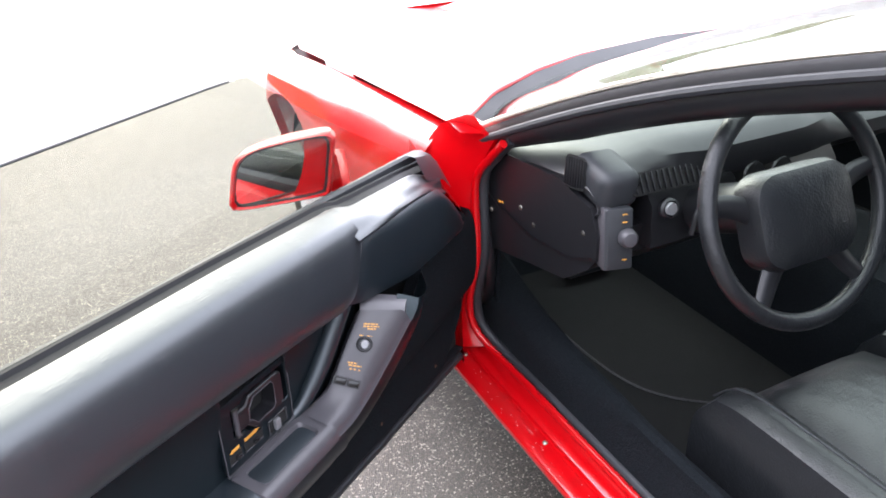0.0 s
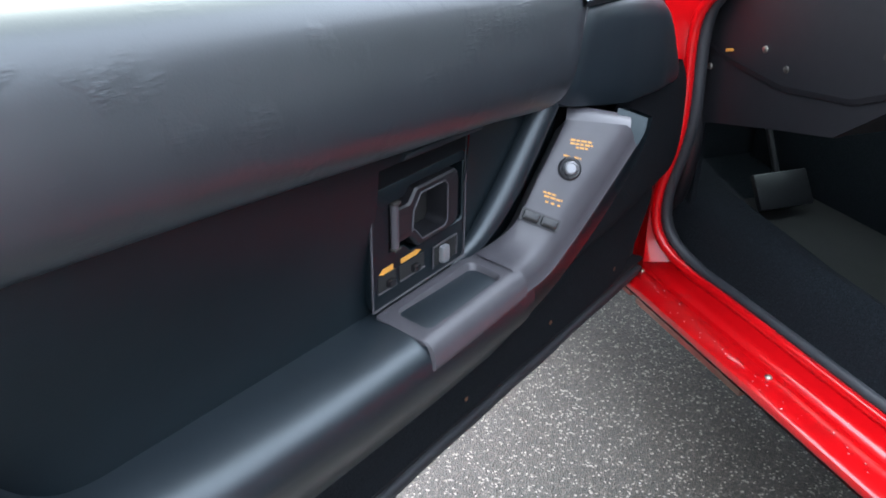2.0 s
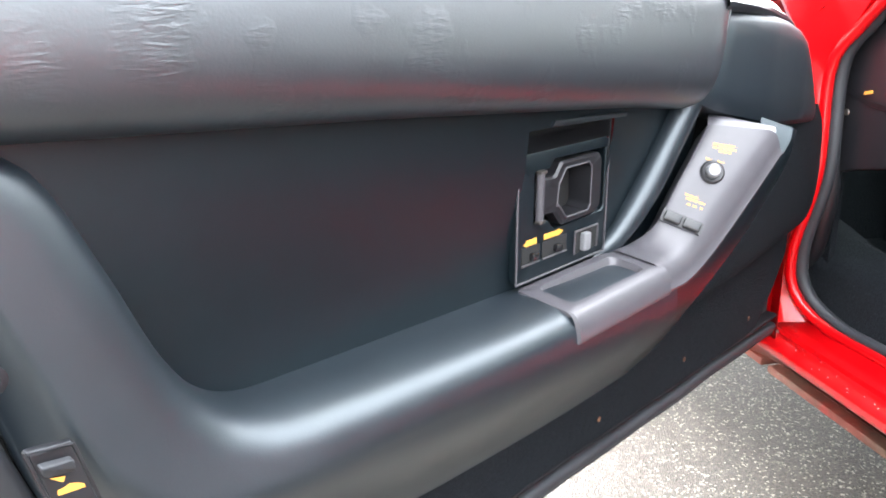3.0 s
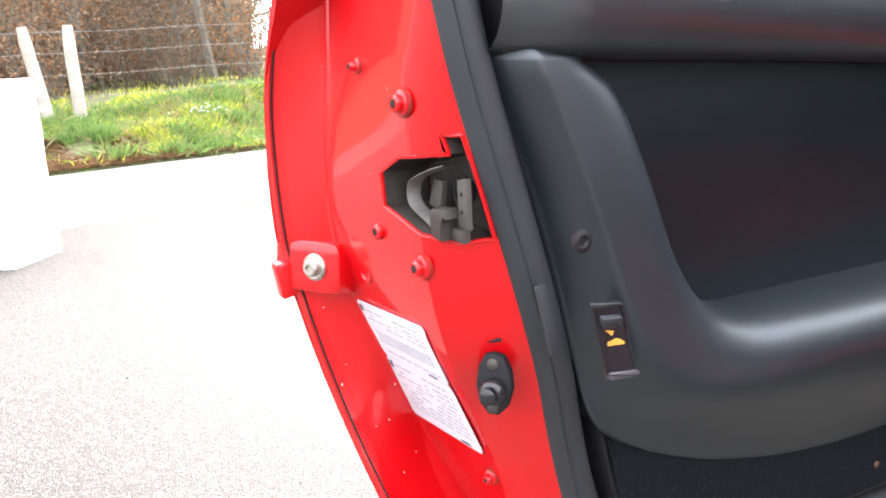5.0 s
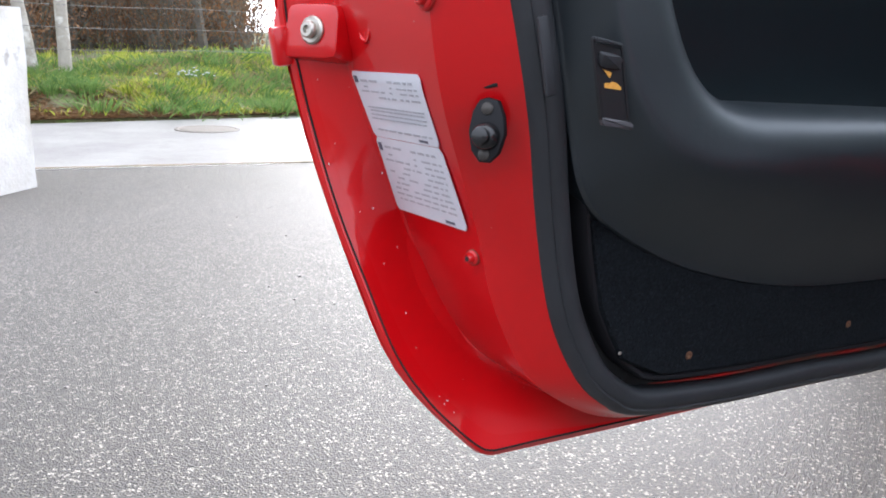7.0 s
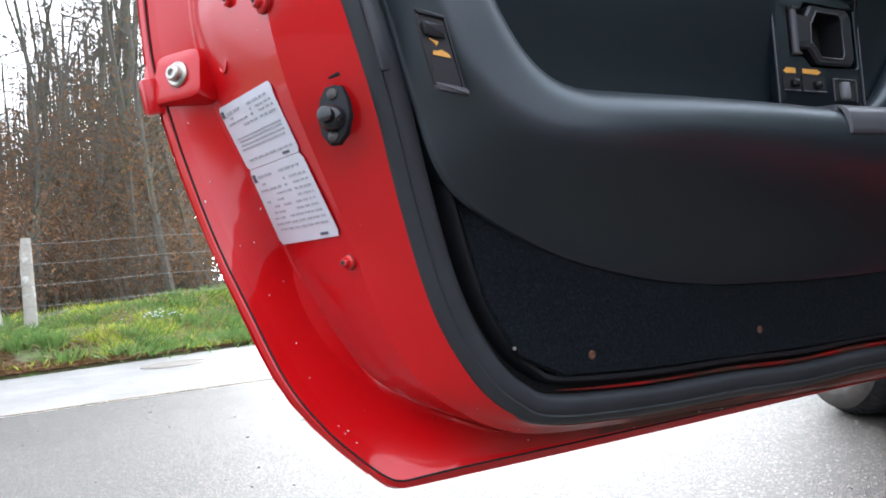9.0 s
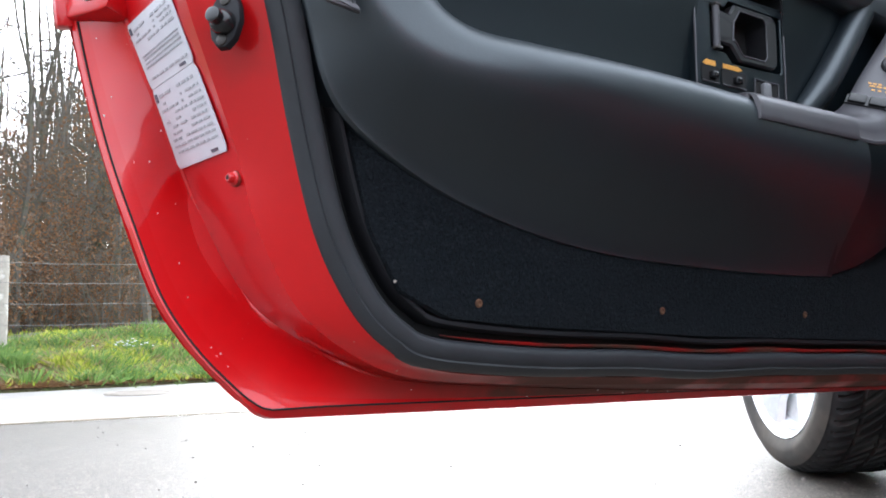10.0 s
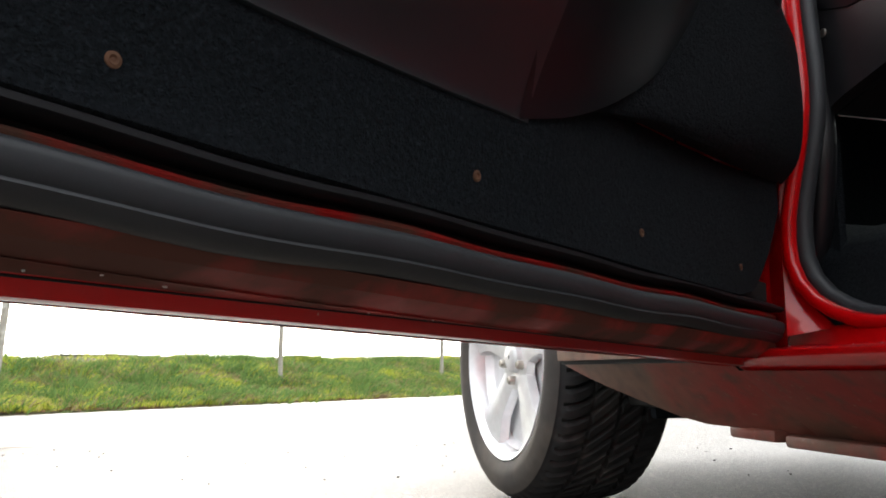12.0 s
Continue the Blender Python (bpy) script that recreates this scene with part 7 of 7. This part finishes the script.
def build_fence():
    fence = new("wire_fence")
    fence.location = (0.35, 9.3, bank_z(0.35, 9.3))
    tagged(fence, "old wooden post and wire fence along the bank", "fence")
    inv = Matrix.Translation(fence.location).inverted()
    posts = [(0.07, 9.30, 0.07, -0.11, 1.02), (0.36, 9.3, 0.07, 0.04, 1.02), (3.72, 9.25, 0.04, 0.02, 1.3), (7.65, 9.3, 0.035, 0.02, 1.2), (11.8, 9.7, 0.035, 0.0, 1.2), (16.5, 10.2, 0.04, 0.03, 1.2), (-3.2, 9.2, 0.07, 0.04, 1.0), (-6.8, 9.1, 0.07, -0.04, 1.0)]
    for x, y, r, lean, h in posts:
        z = bank_z(x, y) - 0.25
        pts = [inv @ Vector((x + lean * s * h + 0.012 * math.sin(5 * s + x), y, z + (h + 0.25) * s)) for s in np.linspace(0, 1, 9)]
        part("post", tube(pts, [r * (1.05 - 0.15 * s) for s in np.linspace(0, 0.9, 8)] + [r * 0.7], 10), POSTWOOD, fence, "leaning weathered wooden post")
    for hgt in (0.82, 0.60, 0.37, 0.14):
        line = []
        for x in np.linspace(-8, 17, 60):
            y = lerp(x, [-8, 0.3, 7.6, 17], [9.1, 9.3, 9.3, 10.2]) - 0.06
            line.append(inv @ Vector((x, y, lerp(x, [-8, 0.3, 4, 8, 17], [0.25, 0.30, 0.34, 0.43, 0.50]) + hgt - 0.015 * math.sin(x * 1.8) ** 2)))
        part("wire", tube(line, 0.0028, 5), WIRE, fence)


build_fence()


def build_tree(seed, height, leafy_low):
    """A slender bare tree: trunk, limbs and twigs, with withered leaves on the low limbs."""
    rng = random.Random(seed)
    bm = bmesh.new()
    leaves_v, leaves_f = [], []
    def grow(p, d, length, r, depth):
        n = 5 if depth == 0 else 4
        pts, rad = [p.copy()], [r]
        for k in range(n):
            d = (d + Vector((rng.gauss(0, 0.10), rng.gauss(0, 0.10), rng.gauss(0.03, 0.05)))).normalized()
            p = p + d * length / n
            pts.append(p.copy())
            rad.append(max(r * (1 - 0.8 * (k + 1) / n), 0.003))
        tube(pts, rad, 5 if depth == 0 else 3, bm=bm, caps=False)
        if depth < 2:
            count = 30 if depth == 0 else 8
            for k in range(count):
                f = rng.uniform(0.10 if depth == 0 else 0.2, 1.0)
                i = min(int(f * n), n - 1)
                q = pts[i].lerp(pts[i + 1], f * n - i)
                a = rng.uniform(0, 6.28)
                up = rng.uniform(0.2, 1.0) if depth == 0 else rng.uniform(0, 0.8)
                nd = Vector((math.cos(a), math.sin(a), up)).normalized()
                grow(q, nd, length * (rng.uniform(0.14, 0.26) if depth == 0 else rng.uniform(0.3, 0.5)), max(r * 0.3 * (1.1 - f), 0.006), depth + 1)
        if depth >= 1:
            dens = leafy_low * (1 - smooth(1.8, 4.6, p.z)) * 17 + 1.3
            for k in range(int(dens * (1 if depth == 2 else 1.5) + rng.random())):
                c = pts[rng.randrange(1, len(pts))] + Vector((rng.gauss(0, 0.14), rng.gauss(0, 0.14), rng.gauss(0, 0.12)))
                s = rng.uniform(0.017, 0.036)
                u = Vector((rng.gauss(0, 1), rng.gauss(0, 1), rng.gauss(0, 1))).normalized()
                v = u.orthogonal().normalized() * 0.6
                i = len(leaves_v)
                leaves_v.extend([c - u * s, c - v * s, c + u * s, c + v * s])
                leaves_f.append((i, i + 1, i + 2, i + 3))
    grow(Vector((0, 0, -0.3)), Vector((rng.gauss(0, 0.04), rng.gauss(0, 0.04), 1)), height, height * 0.009, 0)
    tree = new("bare_tree")
    tree.empty_display_size = 0.3
    part("trunk", bm, BARK, tree, "slender grey trunk with bare limbs")
    me = bpy.data.meshes.new("crown")
    me.from_pydata(leaves_v, [], leaves_f)
    me.materials.append(BEECH)
    ob = new("crown", me)
    ob.parent = tree
    tagged(ob, "withered brown leaves clinging to twigs")
    return tree


rng = random.Random(77)
protos = [build_tree(100 + k, 7.5 + 1.0 * k, 0.9 if k < 4 else 0.35) for k in range(6)]
spots = []
tries = 0
while len(spots) < 150 and tries < 9000:
    tries += 1
    y = rng.uniform(12.5, 32)
    x = rng.uniform(-14, 0.275 * y)
    if x < -7 - 0.1 * y:
        continue
    if all((x - a) ** 2 + (y - b) ** 2 > 0.55 for a, b in spots):
        spots.append((x, y))
for k, (x, y) in enumerate(spots):
    src = protos[k % 6]
    mtx = Matrix.Translation((x, y, bank_z(x, y))) @ Matrix.Rotation(rng.uniform(0, 6.28), 4, "Z")
    if k < 6:
        src.matrix_basis = mtx
        t = src
    else:
        t = copy_thing(src, mtx)
    t.scale = (rng.uniform(0.85, 1.15),) * 3
    tagged(t, "slender leafless beech with brown leaves on its lower limbs", "tree", "bare trees of the wood")


def build_shrub(seed):
    rng = random.Random(seed)
    bm = bmesh.new()
    v, f = [], []
    for k in range(34):
        a = rng.uniform(0, 6.28)
        d = Vector((math.cos(a) * rng.uniform(0.1, 0.6), math.sin(a) * rng.uniform(0.1, 0.6), 1)).normalized()
        ln = rng.uniform(0.9, 2.3)
        pts = [Vector((rng.gauss(0, 0.2), rng.gauss(0, 0.2), -0.1))]
        for s in range(4):
            d = (d + Vector((rng.gauss(0, 0.15), rng.gauss(0, 0.15), 0))).normalized()
            pts.append(pts[-1] + d * ln / 4)
        tube(pts, [0.012, 0.010, 0.008, 0.005, 0.003], 3, bm=bm, caps=False)
        for j in range(64):
            c = pts[rng.randrange(1, 5)] + Vector((rng.gauss(0, 0.16), rng.gauss(0, 0.16), rng.gauss(0, 0.16)))
            s = rng.uniform(0.015, 0.034)
            u = Vector((rng.gauss(0, 1), rng.gauss(0, 1), rng.gauss(0, 1))).normalized()
            w = u.orthogonal().normalized() * 0.6
            i = len(v)
            v.extend([c - u * s, c - w * s, c + u * s, c + w * s])
            f.append((i, i + 1, i + 2, i + 3))
    ob = new("undergrowth_shrub")
    ob.empty_display_size = 0.2
    tagged(part("stem", bm, BARK, ob), "thin brown stems", kind="stuff")
    me = bpy.data.meshes.new("foliage")
    me.from_pydata(v, [], f)
    me.materials.append(BEECH)
    lf = new("foliage", me)
    lf.parent = ob
    return ob


shrubs = [build_shrub(300 + k) for k in range(3)]
for k in range(48):
    y = rng.uniform(11.6, 17)
    x = rng.uniform(-9, 0.27 * y)
    mtx = Matrix.Translation((x, y, bank_z(x, y))) @ Matrix.Rotation(rng.uniform(0, 6.28), 4, "Z")
    if k < 3:
        shrubs[k].matrix_basis = mtx
        t = shrubs[k]
    else:
        t = copy_thing(shrubs[k % 3], mtx)
    t.scale = (rng.uniform(0.7, 1.25),) * 3
    tagged(t, "brown-leaved shrub at the foot of the wood", "shrub", "undergrowth of the wood")


def far_hedge(name, x0, y0, x1, y1, h, seed, label):
    rng = random.Random(seed)
    v, f = [], []
    for k in range(5000):
        s = rng.random()
        x, y = x0 + (x1 - x0) * s, y0 + (y1 - y0) * s
        top = h * (0.5 + 0.5 * (0.5 + 0.5 * noise.noise((s * 9, seed, 0)))) * min(1, 8 * s, 8 * (1 - s))
        c = Vector((x + rng.gauss(0, 1.2), y + rng.gauss(0, 1.2), bank_z(x, y) + top * rng.random() ** 0.7))
        r = rng.uniform(0.15, 0.4)
        u = Vector((rng.gauss(0, 1), rng.gauss(0, 1), rng.gauss(0, 1))).normalized()
        w = u.orthogonal().normalized()
        i = len(v)
        v.extend([c - u * r, c - w * r, c + u * r, c + w * r])
        f.append((i, i + 1, i + 2, i + 3))
    me = bpy.data.meshes.new(name)
    me.from_pydata(v, [], f)
    me.materials.append(HEDGE)
    tagged(new(name, me), label, "hedge", kind="stuff")


def far_wood():
    """The depth of the wood: many thin stems and slanting twigs, too far off to tell apart."""
    rng = random.Random(58)
    v, f = [], []
    def sliver(a, b, w):
        i = len(v)
        v.extend([a + Vector((-w, 0, 0)), a + Vector((w, 0, 0)), b + Vector((w * 0.3, 0, 0)), b + Vector((-w * 0.3, 0, 0)), a + Vector((0, w, 0)), a + Vector((0, -w, 0)), b])
        f.extend([(i, i + 1, i + 2, i + 3), (i + 4, i + 5, i + 6)])
    for _ in range(1500):
        y = rng.uniform(27, 52)
        x = rng.uniform(-16 - 0.2 * y, 0.27 * y)
        a = Vector((x, y, bank_z(x, y) - 0.2))
        h = rng.uniform(6, 12)
        top = a + Vector((rng.gauss(0, 0.4), rng.gauss(0, 0.4), h))
        sliver(a, top, rng.uniform(0.03, 0.08))
        for _ in range(16):
            s = rng.uniform(0.08, 0.95)
            p = a.lerp(top, s)
            w = rng.uniform(0, 6.28)
            sliver(p, p + Vector((math.cos(w), math.sin(w), rng.uniform(0.2, 1.1))) * rng.uniform(0.5, 1.5), rng.uniform(0.008, 0.02))
    me = bpy.data.meshes.new("far_wood")
    me.from_pydata(v, [], f)
    me.materials.append(FARWOOD)
    tagged(new("far_wood", me), "dense grey-brown stems deep in the leafless wood", "woods", kind="stuff")


FARWOOD = leafy("grey_brown_stems", [(0.10, 0.085, 0.065), (0.16, 0.14, 0.11), (0.12, 0.08, 0.05)])
far_wood()
far_hedge("far_hedge", 90, 88, 112, 92, 1.9, 5, "distant grey hedge on the horizon")
far_hedge("far_copse", 52, 118, 70, 120, 1.6, 6, "small far copse beyond the meadow")

# planting behind the drive, seen in the door mirror
for k in range(26):
    x, y = -5.2 - rng.uniform(0, 2.5) + 0.35 * k * 0.4, -4.2 - rng.uniform(0, 2.0) - 0.25 * k * 0.4
    t = copy_thing(shrubs[k % 3], Matrix.Translation((x, y, 0.0)) @ Matrix.Rotation(rng.uniform(0, 6.28), 4, "Z"))
    t.scale = (rng.uniform(0.6, 1.0),) * 3
    tagged(t, "brown-leaved shrub behind the drive", "shrub", "shrubs behind the drive")
